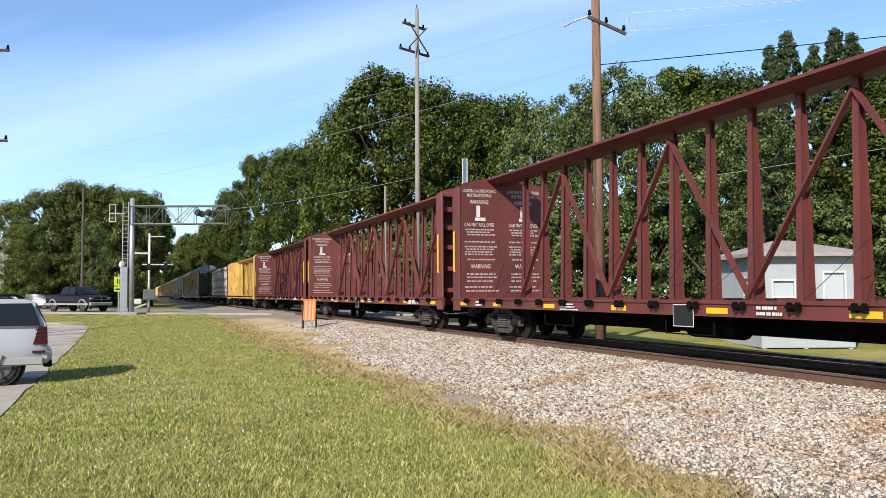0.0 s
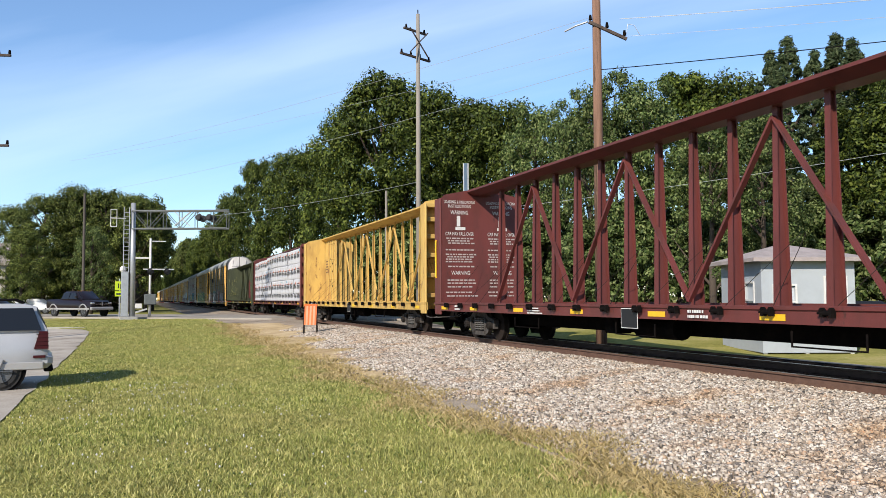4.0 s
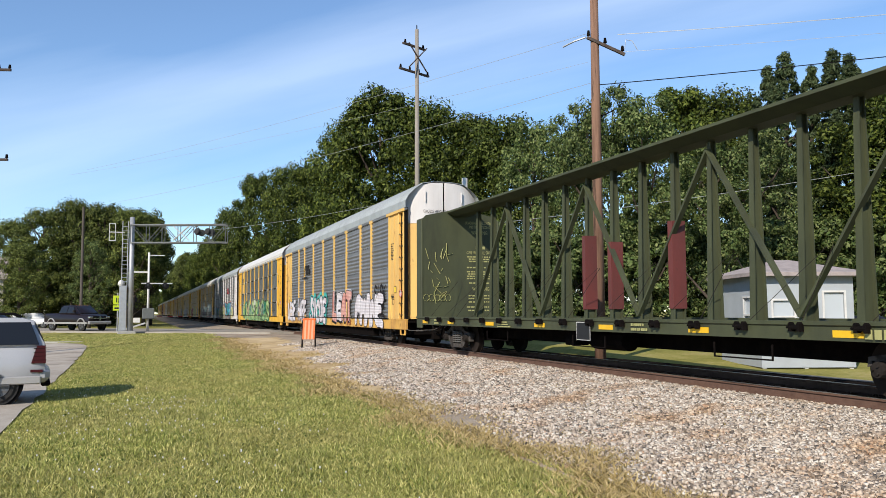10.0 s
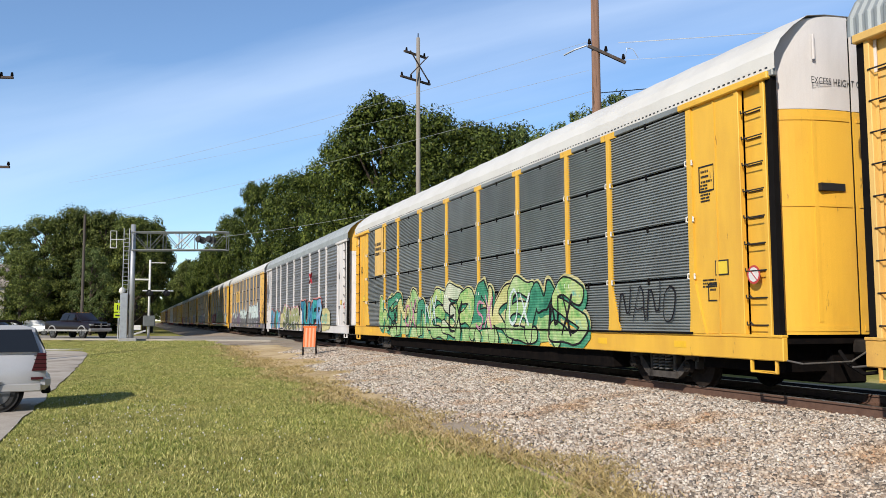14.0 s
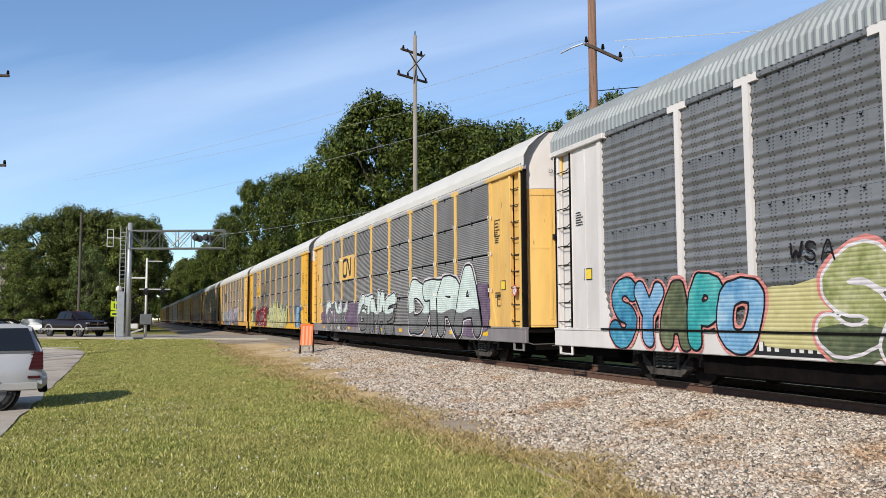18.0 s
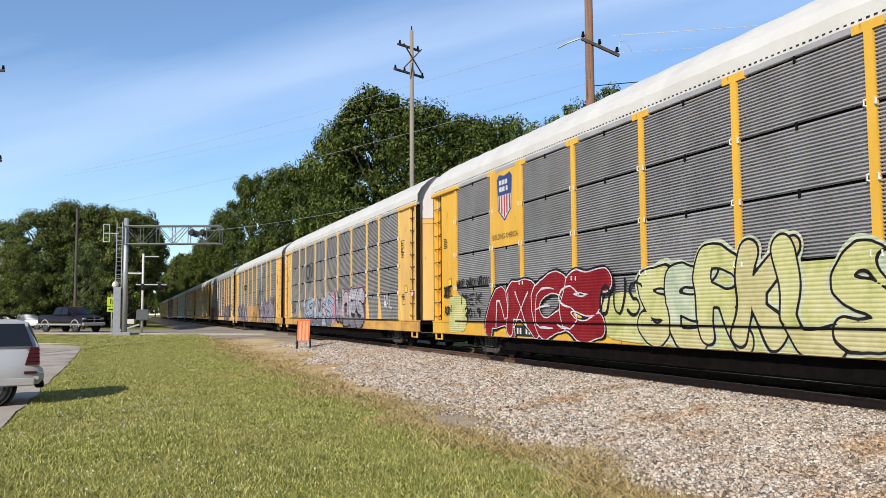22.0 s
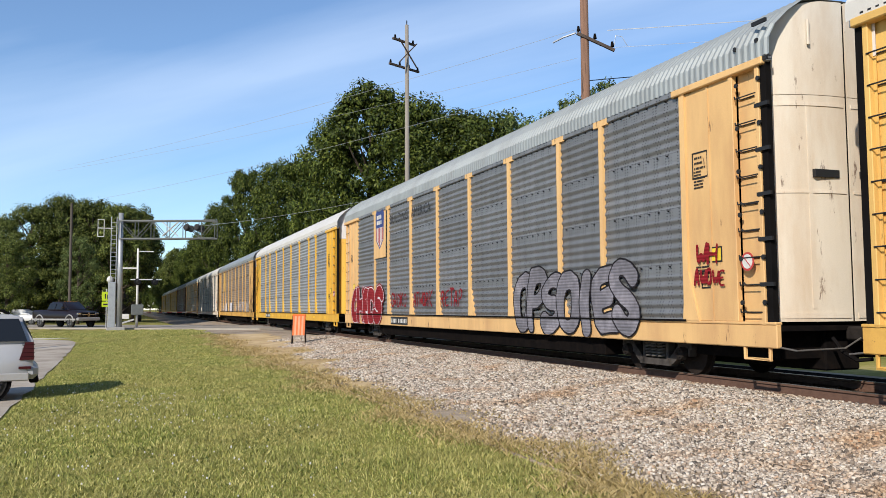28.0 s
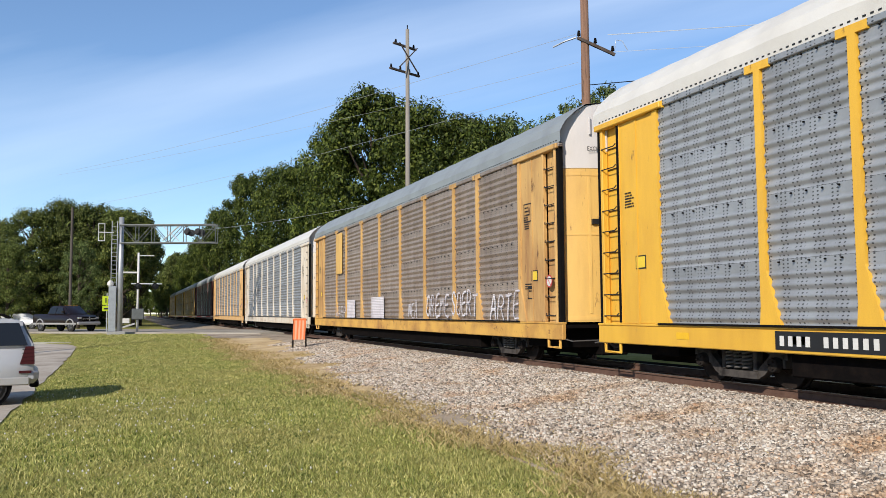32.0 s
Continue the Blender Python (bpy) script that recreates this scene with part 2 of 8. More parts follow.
RUSTY = surface("rusted_yellow_paint", (0.66, 0.40, 0.14), (0.28, 0.12, 0.05), 0.72, scale=1.4, amount=0.8, streak=4, chips=0.6)
WHITE = surface("rack_white_paint", (0.74, 0.70, 0.67), (0.42, 0.38, 0.35), 0.55, scale=1.0, amount=0.4, streak=4, spread=0.03)
CREAM = surface("cream_door_paint", (0.76, 0.68, 0.56), (0.50, 0.33, 0.18), 0.6, scale=1.4, amount=0.55, streak=4, spread=0.03, chips=0.4)
ROOFW = surface("white_roof_paint", (0.72, 0.69, 0.63), (0.52, 0.48, 0.42), 0.5, scale=0.8, amount=0.4, spread=0.03)
ROOFG = surface("galvanised_roof", (0.36, 0.385, 0.38), (0.23, 0.235, 0.23), 0.5, 0.3, scale=0.9, amount=0.5, spread=0.04)
SHEET_A = surface("grey_rack_sheet", (0.50, 0.475, 0.465), (0.31, 0.285, 0.275), 0.5, 0.3, scale=1.2, amount=0.5, streak=3, spread=0.10)
SHEET_D = surface("dark_rack_sheet", (0.33, 0.345, 0.33), (0.20, 0.205, 0.20), 0.5, 0.3, scale=1.2, amount=0.5, streak=3, spread=0.10)
SHEET_R = perforated("rust_stained_rack_sheet", (0.42, 0.34, 0.275), (0.20, 0.135, 0.095))
SHEET_B = perforated("perforated_rack_sheet", (0.33, 0.345, 0.36), (0.20, 0.205, 0.21))
SHEET_B2 = perforated("dark_perforated_rack_sheet", (0.25, 0.255, 0.26), (0.155, 0.16, 0.16))
SHEET_B3 = perforated("pale_perforated_rack_sheet", (0.41, 0.425, 0.44), (0.25, 0.257, 0.265))
SILL_Y = surface("rust_stained_yellow_sill", (0.74, 0.42, 0.09), (0.34, 0.15, 0.05), 0.65, scale=1.1, amount=0.75, streak=1.0, spread=0.04, chips=0.55, chip_col=(0.16, 0.07, 0.03))
SILL_G = surface("grey_sill_paint", (0.24, 0.22, 0.22), (0.13, 0.11, 0.11), 0.6, scale=1.2, amount=0.5, streak=2)
DARK = surface("grimy_steel", (0.007, 0.006, 0.006), (0.016, 0.012, 0.010), 0.95, 0.0, scale=5, amount=0.7, spec=0.02)
CAST = surface("dusty_cast_steel", (0.030, 0.025, 0.022), (0.010, 0.008, 0.007), 0.9, 0.0, scale=6, amount=0.7, spec=0.1)
TREAD = surface("worn_wheel_steel", (0.030, 0.022, 0.018), (0.012, 0.009, 0.008), 0.85, 0.0, scale=6, amount=0.6, spec=0.1)
BLACK = plain("black_paint", (0.015, 0.015, 0.016), 0.6)
# near black for rubber and fittings; also stands in for shade in gaps
SLIT = surface("rubber_and_shade_black", (0.010, 0.009, 0.009), None, 0.95, scale=3, spec=0.05)
LETTER = plain("white_lettering", (0.72, 0.70, 0.66))
REFLECT = plain("yellow_reflective_tape", (0.90, 0.52, 0.02), 0.4)
WRAP = surface("white_lumber_wrap", (0.73, 0.715, 0.72), (0.52, 0.50, 0.49), 0.4, scale=4, amount=0.5, bump=1.0, fine=7, spread=0.03)
FLAME = plain("orange_print", (0.80, 0.16, 0.03))
CYAN = plain("blue_tag_print", (0.05, 0.42, 0.62))
RAILRUST = surface("rusty_rail_steel", (0.155, 0.085, 0.058), (0.09, 0.045, 0.03), 0.85, 0.1, scale=7, amount=0.7)
RAILTOP = surface("polished_rail_head", (0.42, 0.40, 0.38), (0.25, 0.2, 0.17), 0.3, 0.9, scale=4, bump=0.02)
TIE = surface("creosoted_timber", (0.060, 0.042, 0.033), (0.12, 0.095, 0.08), 0.9, scale=4, amount=0.6, bump=0.5, fine=30)
POLEW = surface("weathered_pole_timber", (0.28, 0.155, 0.10), (0.11, 0.06, 0.038), 0.9, scale=6, amount=0.8, chips=0.9, chip_col=(0.05, 0.03, 0.02), streak=14, bump=0.6, fine=25)
POLEG = surface("grey_pole_timber", (0.30, 0.265, 0.225), (0.17, 0.145, 0.12), 0.9, scale=5, amount=0.6, streak=14, bump=0.5, fine=25)
POLED = surface("dark_pole_timber", (0.095, 0.08, 0.066), (0.05, 0.042, 0.034), 0.9, scale=5, amount=0.6, streak=14, bump=0.5, fine=25)
ALU = surface("galvanised_steel", (0.46, 0.47, 0.48), (0.28, 0.29, 0.30), 0.45, 0.45, scale=4, amount=0.4, spread=0.03)
BARK = surface("tree_bark", (0.075, 0.055, 0.04), (0.035, 0.028, 0.02), 0.95, scale=4, streak=5, bump=0.8, fine=18)
LEAF = leafy("broad_leaves", (0.014, 0.024, 0.005), (0.070, 0.100, 0.017), (0.185, 0.215, 0.040))
LEAF2 = leafy("light_leaves", (0.022, 0.038, 0.010), (0.10, 0.145, 0.040), (0.24, 0.27, 0.10))
LEAF3 = leafy("olive_leaves", (0.020, 0.032, 0.007), (0.105, 0.135, 0.030), (0.24, 0.26, 0.065))
NEEDLE = leafy("pine_needles", (0.030, 0.052, 0.022), (0.075, 0.105, 0.042), (0.15, 0.18, 0.08))
LAWN = ground_mat("lawn", [(0.14, 0.135, 0.035), (0.25, 0.235, 0.06), (0.34, 0.305, 0.09), (0.44, 0.36, 0.15)], 0.35, 9)
GRASS = leafy("grass_blades", (0.10, 0.14, 0.03), (0.345, 0.365, 0.092), (0.66, 0.60, 0.25), patch=0.55, dry=(0.38, 0.32, 0.13))
STRAW = leafy("dry_grass", (0.34, 0.26, 0.10), (0.56, 0.42, 0.18), (0.78, 0.60, 0.30))
BED = ground_mat("gravel_bed", [(0.22, 0.17, 0.12), (0.34, 0.27, 0.20), (0.44, 0.36, 0.275), (0.52, 0.44, 0.35)], 0.5, 22, bump=1.0)
ASPHALT = ground_mat("worn_asphalt", [(0.24, 0.20, 0.16), (0.42, 0.36, 0.295), (0.50, 0.44, 0.365), (0.58, 0.50, 0.415)], 0.6, 30, bump=0.3)
ROADTOP = ground_mat("pale_road", [(0.25, 0.22, 0.18), (0.36, 0.32, 0.265), (0.44, 0.40, 0.34)], 0.2, 30, bump=0.2)


def stone_mat():
    m = bpy.data.materials.new("crushed_limestone")
    m.use_nodes = True
    nt = m.node_tree
    b, L = nt.nodes["Principled BSDF"], nt.links
    geo = nt.nodes.new("ShaderNodeNewGeometry")
    r = ramp_node(nt, [(0.0, (0.07, 0.06, 0.05)), (0.22, (0.27, 0.215, 0.165)), (0.6, (0.45, 0.38, 0.305)), (0.85, (0.60, 0.545, 0.465)), (1.0, (0.40, 0.27, 0.18))])
    L.new(geo.outputs["Random Per Island"], r.inputs["Fac"])
    co = nt.nodes.new("ShaderNodeTexCoord")
    n = nt.nodes.new("ShaderNodeTexNoise")
    n.inputs["Scale"].default_value, n.inputs["Detail"].default_value = 0.9, 6
    L.new(co.outputs["Object"], n.inputs["Vector"])
    r2 = ramp_node(nt, [(0.50, (1, 1, 1)), (0.66, (0.86, 0.70, 0.55))])
    L.new(n.outputs["Fac"], r2.inputs["Fac"])
    mx = nt.nodes.new("ShaderNodeMixRGB")
    mx.blend_type = "MULTIPLY"
    mx.inputs["Fac"].default_value = 1.0
    L.new(r.outputs["Color"], mx.inputs["Color1"])
    L.new(r2.outputs["Color"], mx.inputs["Color2"])
    L.new(mx.outputs["Color"], b.inputs["Base Color"])
    b.inputs["Roughness"].default_value = 0.9
    return m


WEED = leafy("weed_leaves", (0.04, 0.085, 0.018), (0.09, 0.15, 0.03), (0.17, 0.23, 0.06))
SAND = ground_mat("bare_golden_soil", [(0.38, 0.26, 0.13), (0.58, 0.43, 0.24), (0.72, 0.56, 0.35)], 0.7, 14, bump=0.6)
SPRING = surface("pale_spring_steel", (0.12, 0.11, 0.10), (0.04, 0.034, 0.03), 0.7, 0.0, scale=8)
# gravel coloured near black to carry the shade under and behind the train
SHADE_GRAVEL = ground_mat("shade_dark_gravel", [(0.008, 0.007, 0.006), (0.016, 0.013, 0.011), (0.03, 0.025, 0.022)], 0.8, 25, bump=1.0)
SHADE_GRAVEL.node_tree.nodes["Principled BSDF"].inputs["Specular IOR Level"].default_value = 0.0
STONE = stone_mat()

# ---- mesh helpers ----
class Geo:
    """Collects vertices and faces of one mesh."""

    def __init__(self):
        self.v, self.f = [], []

    def add(self, verts, faces):
        n = len(self.v)
        self.v += [tuple(p) for p in verts]
        self.f += [tuple(i + n for i in q) for q in faces]
        return self

    def box(self, x0, x1, y0, y1, z0, z1, c=0.0):
        """A block; c cuts its edges."""
        if c <= 0:
            return self.add([(x0, y0, z0), (x1, y0, z0), (x1, y1, z0), (x0, y1, z0), (x0, y0, z1), (x1, y0, z1), (x1, y1, z1), (x0, y1, z1)],
                            [(3, 2, 1, 0), (4, 5, 6, 7), (0, 1, 5, 4), (1, 2, 6, 5), (2, 3, 7, 6), (3, 0, 4, 7)])
        c = min(c, (x1 - x0) / 2.1, (y1 - y0) / 2.1, (z1 - z0) / 2.1)
        X, Y, Z = (x0, x1), (y0, y1), (z0, z1)
        vs, idx = [], {}
        for i in (0, 1):
            for j in (0, 1):
                for k in (0, 1):
                    p = (X[i], Y[j], Z[k])
                    s = (1 - 2 * i, 1 - 2 * j, 1 - 2 * k)
                    for a in range(3):
                        idx[i, j, k, a] = len(vs)
                        vs.append(tuple(p[b] + (0 if b == a else s[b] * c) for b in range(3)))
        fs = []
        for a in range(3):
            o = [b for b in range(3) if b != a]
            for side in (0, 1):
                q = []
                for u, w in ((0, 0), (1, 0), (1, 1), (0, 1)):
                    ijk = [0, 0, 0]
                    ijk[a], ijk[o[0]], ijk[o[1]] = side, u, w
                    q.append(idx[(*ijk, a)])
                flip = (side == 0) ^ (a == 1)
                fs.append(tuple(q[::-1] if flip else q))
        for e in range(3):
            o = [b for b in range(3) if b != e]
            for u in (0, 1):
                for w in (0, 1):
                    q = []
                    for k, a in ((0, o[0]), (1, o[0]), (1, o[1]), (0, o[1])):
                        ijk = [0, 0, 0]
                        ijk[e], ijk[o[0]], ijk[o[1]] = k, u, w
                        q.append(idx[(*ijk, a)])
                    fs.append(tuple(q))
        for i in (0, 1):
            for j in (0, 1):
                for k in (0, 1):
                    fs.append(tuple(idx[i, j, k, a] for a in range(3)))
        return self.add(vs, fs)

    def prism(self, poly, axis, a0, a1):
        """A closed outline pushed along an axis: x (outline in y, z), y (x, z) or z (x, y)."""
        def put(p, a):
            return {"x": (a, p[0], p[1]), "y": (p[0], a, p[1]), "z": (p[0], p[1], a)}[axis]
        n = len(poly)
        return self.add([put(p, a0) for p in poly] + [put(p, a1) for p in poly],
                        [tuple(range(n))[::-1], tuple(range(n, 2 * n))] + [(i, (i + 1) % n, n + (i + 1) % n, n + i) for i in range(n)])

    def cyl(self, p0, p1, r0, r1=None, n=10, caps=True):
        r1 = r0 if r1 is None else r1
        p0, p1 = Vector(p0), Vector(p1)
        q = (p1 - p0).to_track_quat("Z", "Y")
        vs = []
        for p, r in ((p0, r0), (p1, r1)):
            for i in range(n):
                a = 2 * math.pi * i / n
                vs.append(p + q @ Vector((r * math.cos(a), r * math.sin(a), 0)))
        fs = [(i, (i + 1) % n, n + (i + 1) % n, n + i) for i in range(n)]
        if caps:
            fs += [tuple(range(n))[::-1], tuple(range(n, 2 * n))]
        return self.add(vs, fs)

    def tube(self, pts, r, n=6):
        """One pipe through all the points; closed where the last point is the first."""
        pts = [Vector(p) for p in pts]
        ways = [(b - a).normalized() for a, b in zip(pts[:-1], pts[1:])]
        vs, ref = [], Vector((0.31, 0.52, 0.79))
        for i, p in enumerate(pts):
            d = ways[min(i, len(ways) - 1)] + ways[max(0, i - 1)]
            d = d.normalized() if d.length > 1e-3 else ways[min(i, len(ways) - 1)]
            u = d.cross(ref).normalized()
            w = d.cross(u)
            vs += [p + u * (r * math.cos(2 * math.pi * k / n)) + w * (r * math.sin(2 * math.pi * k / n)) for k in range(n)]
        fs = [(i * n + k, i * n + (k + 1) % n, (i + 1) * n + (k + 1) % n, (i + 1) * n + k) for i in range(len(pts) - 1) for k in range(n)]
        fs += [tuple(range(n))[::-1], tuple(range((len(pts) - 1) * n, len(pts) * n))]
        return self.add(vs, fs)

    def bar(self, p0, p1, w, d):
        """A flat bar of width w and thickness d from p0 to p1."""
        p0, p1 = Vector(p0), Vector(p1)
        q = (p1 - p0).to_track_quat("Z", "X")
        vs = [p + q @ Vector((sx * d / 2, sy * w / 2, 0)) for p in (p0, p1) for sx, sy in ((-1, -1), (1, -1), (1, 1), (-1, 1))]
        return self.add(vs, [(3, 2, 1, 0), (4, 5, 6, 7), (0, 1, 5, 4), (1, 2, 6, 5), (2, 3, 7, 6), (3, 0, 4, 7)])

    def mesh(self, name, mat, smooth=False):
        me = bpy.data.meshes.new(name)
        me.from_pydata(self.v, [], self.f)
        me.materials.append(mat)
        bm = bmesh.new()
        bm.from_mesh(me)
        if len(bm.faces) < 20000:
            bmesh.ops.recalc_face_normals(bm, faces=bm.faces)
        bm.to_mesh(me)
        bm.free()
        if smooth:
            me.shade_smooth()
        me.update()
        return me


MESHES = {}


def shared(key, mat, make, smooth=False):
    """The mesh of that shape in that material, built once."""
    k = (key, mat.name)
    if k not in MESHES:
        if key in MESHES:
            me = MESHES[key].copy()
            me.materials.clear()
            me.materials.append(mat)
        else:
            g = Geo()
            make(g)
            me = MESHES[key] = g.mesh(str(key), mat, smooth)
        MESHES[k] = me
    return MESHES[k]


def piece(name, me, parent, label="", at=(0, 0, 0), turn=(0, 0, 0)):
    ob = new(name, me)
    ob.parent = parent
    ob.location = at
    ob.rotation_euler = turn
    if label:
        tagged(ob, label)
    return ob


def part(name, g, mat, parent, label="", smooth=False, at=(0, 0, 0)):
    return piece(name, g.mesh(name, mat, smooth), parent, label, at)


def thing(name, at, label, category, group="", kind="", turn=0.0):
    ob = new(name)
    ob.empty_display_size = 0.3
    ob.location, ob.rotation_euler = at, (0, 0, radians(turn))
    return tagged(ob, label, category, group, kind)


@functools.lru_cache(None)
def text_mesh(body, size, fat=0.0, shear=0.0, space=1.0):
    """Vertices (right, up) and faces of a line of built-in lettering."""
    cu = bpy.data.curves.new("lettering", "FONT")
    cu.body, cu.size, cu.offset, cu.shear, cu.space_character = body, size, fat, shear, space
    cu.fill_mode, cu.resolution_u = "FRONT", 4
    ob = bpy.data.objects.new("lettering", cu)
    scene.collection.objects.link(ob)
    me = bpy.data.meshes.new_from_object(ob.evaluated_get(bpy.context.evaluated_depsgraph_get()))
    bpy.data.objects.remove(ob)
    vs, fs = [(v.co.x, v.co.y) for v in me.vertices], [tuple(p.vertices) for p in me.polygons]
    bpy.data.meshes.remove(me)
    return vs, fs


def lettering(name, body, mat, parent, origin, right, up, width, height, fat=0.0, shear=0.0, wobble=0.0, label="", space=1.0):
    """A flat line of letters that fills width x height from origin along the two ways."""
    vs, fs = text_mesh(body, 1.0, fat, shear, space)
    a = np.array(vs)
    lo, hi = a.min(0), a.max(0)
    k = (a - lo) / (hi - lo)
    u, w = k[:, 0] * width, k[:, 1] * height
    if wobble:
        w = w * (1 + wobble * np.sin(u * 2.1 + 0.6)) + wobble * 0.5 * np.sin(u * 3.7)
        u = u + wobble * 0.6 * np.sin(w * 4.0 + u)
    o, r, p = (np.array(q, float) for q in (origin, right, up))
    pts = o + u[:, None] * r + w[:, None] * p
    g = Geo().add(pts.tolist(), fs)
    me = bpy.data.meshes.new(name)
    me.from_pydata(g.v, [], g.f)
    me.materials.append(mat)
    return piece(name, me, parent, label)


# the letters that the train needs, made while the scene is still empty
for body_ in ("LOADING & UNLOADING", "INSTRUCTIONS", "WARNING", "CAR MAY FALL OVER", "EXCESS HEIGHT CAR", "HOURGLASS", "BUILDING AMERICA", "BUILDING", "AMERICA"):
    text_mesh(body_, 1.0, 0.0, 0.0, 1.0)

# ---- ground ----
ROAD_WAY, ROAD_ACROSS = Vector((0.75, -0.66, 0)).normalized(), Vector((0.66, 0.75, 0)).normalized()
ROAD_EDGE = Vector((-0.94, 65.0, 0))     # a point on the road's nearer edge
ROAD_W = 10.0


def smooth(a, b, x):
    k = min(1.0, max(0.0, (x - a) / (b - a)))
    return k * k * (3 - 2 * k)


def road_dist(x, y):
    return (Vector((x, y, 0)) - ROAD_EDGE).dot(ROAD_ACROSS)


def bed(x, y=0.0):
    """Height of the ballast across the track; it rises to the road at the level crossing."""
    u = abs(x - TRACK_X)
    z = float(np.interp(u, [0, 1.45, 2.2, 3.6, 5.0, 6.2], [-0.17, -0.17, -0.22, -0.36, -0.45, -0.52]))
    return z + (-0.17 - z) * smooth(40, 54, y) * smooth(96, 80, y)


def land(x, y):
    """Height of the lawn and verges."""
    base = -0.52 + 0.05 * noise.noise((x * 0.11, y * 0.11, 0.3)) - 0.12 * smooth(1.0, -4.0, x) - 0.10 * smooth(15.0, 18.5, x)
    d = road_dist(x, y)
    k = smooth(-24, -1.5, d) * smooth(120, 40, y if y > 0 else 0)
    if x > 17:
        k *= smooth(40, 18, x)
    z = base + (-0.10 - base) * k
    if d > 0:
        z = -0.14 if y > 20 else z
    u = abs(x - TRACK_X)
    if u < 6.4:
        z = min(z, bed(x, y) - 0.05)
    return z


def ground_sheet():
    def axis(lo, hi, near_lo, near_hi, step):
        a = list(np.arange(near_lo, near_hi + 0.01, step))
        v, s = near_hi, step
        while v < hi:
            s *= 1.35
            v += s
            a.append(min(v, hi))
        v, s, b = near_lo, step, []
        while v > lo:
            s *= 1.35
            v -= s
            b.append(max(v, lo))
        return b[::-1] + a
    xs, ys = axis(-2500, 2500, -14, 32, 0.8), axis(-2500, 2500, -6, 100, 1.2)
    vs = [(x, y, land(x, y)) for y in ys for x in xs]
    n = len(xs)
    fs = [(j * n + i, j * n + i + 1, (j + 1) * n + i + 1, (j + 1) * n + i) for j in range(len(ys) - 1) for i in range(n - 1)]
    me = Geo().add(vs, fs).mesh("ground", LAWN, True)
    tagged(new("ground", me), "green lawn with pale dry patches", "ground", kind="structure")


ground_sheet()


def strip(name, mat, pts, z, label, category, thick=0.12):
    g = Geo().prism([(p[0], p[1]) for p in pts], "z", z - thick, z)
    return tagged(new(name, g.mesh(name, mat)), label, category, kind="structure")


def road_pt(along, across):
    p = ROAD_EDGE + ROAD_WAY * along + ROAD_ACROSS * across
    return (p.x, p.y)


strip("road", ROADTOP, [road_pt(-220, 0), road_pt(12.2, 0), road_pt(12.2 + 8.8, ROAD_W), road_pt(-220, ROAD_W)], -0.06, "pale worn road up to the level crossing", "road")
strip("road_beyond", ROADTOP, [road_pt(17.0, 0), road_pt(200, 0), road_pt(200, ROAD_W), road_pt(25.8, ROAD_W)], -0.06, "pale worn road beyond the track", "road")
strip("crossing_deck", ASPHALT, [(9.95 + 0.09, 52), (11.25, 52), (11.25, 72), (10.04, 72)], -0.03, "level crossing panel between the rails", "crossing")
def parking():
    ys = np.arange(-12, 57, 1.2)
    us = (0, 0.35, 0.9, 1.7, 2.5, 3.3, 4.1, 4.9, 5.7, 6.5, 7.3, 8.1, 9, 10, 11.5, 13, 16, 20, 26, 38)
    vs = []
    for y in ys:
        x0 = float(np.interp(y, [-12, 14, 23, 47, 50, 57], [-2.1, -1.95, -2.15, -2.5, -3.2, -16])) + 0.12 * noise.noise((0, y * 0.9, 4)) + 0.06 * noise.noise((0, y * 2.9, 7))
        vs += [(x0 - u, y, land(x0 - u, y) + (0.035 if u else 0.02)) for u in us]
    n = len(us)
    fs = [(j * n + i, j * n + i + 1, (j + 1) * n + i + 1, (j + 1) * n + i) for j in range(len(ys) - 1) for i in range(n - 1)]
    tagged(new("parking_lot", Geo().add(vs, fs).mesh("parking_lot", ASPHALT, True)), "worn pale asphalt parking lot with ragged edge", "pavement", kind="structure")


parking()
g = Geo()
for (x0, y0), (x1, y1) in (((-3.0, 51.0), (-14.0, 55.5)),):
    g.bar((x0, y0, -0.40), (x1, y1, -0.40), 0.16, 0.2)
tagged(new("kerb", g.mesh("kerb", plain("pale_concrete", (0.42, 0.40, 0.36)))), "pale concrete kerb along the parking lot", "kerb", kind="structure")
strip("street", ROADTOP, [(19.0, -60), (23.0, -60), (34, 43), (30.0, 43)], -0.47, "pale street beyond the track", "road", 0.3)

# ballast, ties and rails
g = Geo()
xs = (4.1, 4.6, 5.3, 6.2, 7.3, 8.45, 9.2, 10.65, 12.1, 12.85, 14.0, 15.2, 16.9, 20.4)
ys = (-430, -200, -60, -10, 0, 10, 20, 30, 40, 43, 46, 49, 52, 55, 70, 80, 84, 88, 92, 96, 110, 160, 300, 620)
vs = [(x, y, -0.70 if x < 4.2 else -0.75 if x > 17 else bed(x, y)) for y in ys for x in xs]
n = len(xs)
g.add(vs, [(j * n + i, j * n + i + 1, (j + 1) * n + i + 1, (j + 1) * n + i) for j in range(len(ys) - 1) for i in range(n - 1)])
tagged(new("ballast_bed", g.mesh("ballast_bed", BED)), "bed of pale crushed stone under the track", "ballast", kind="structure")

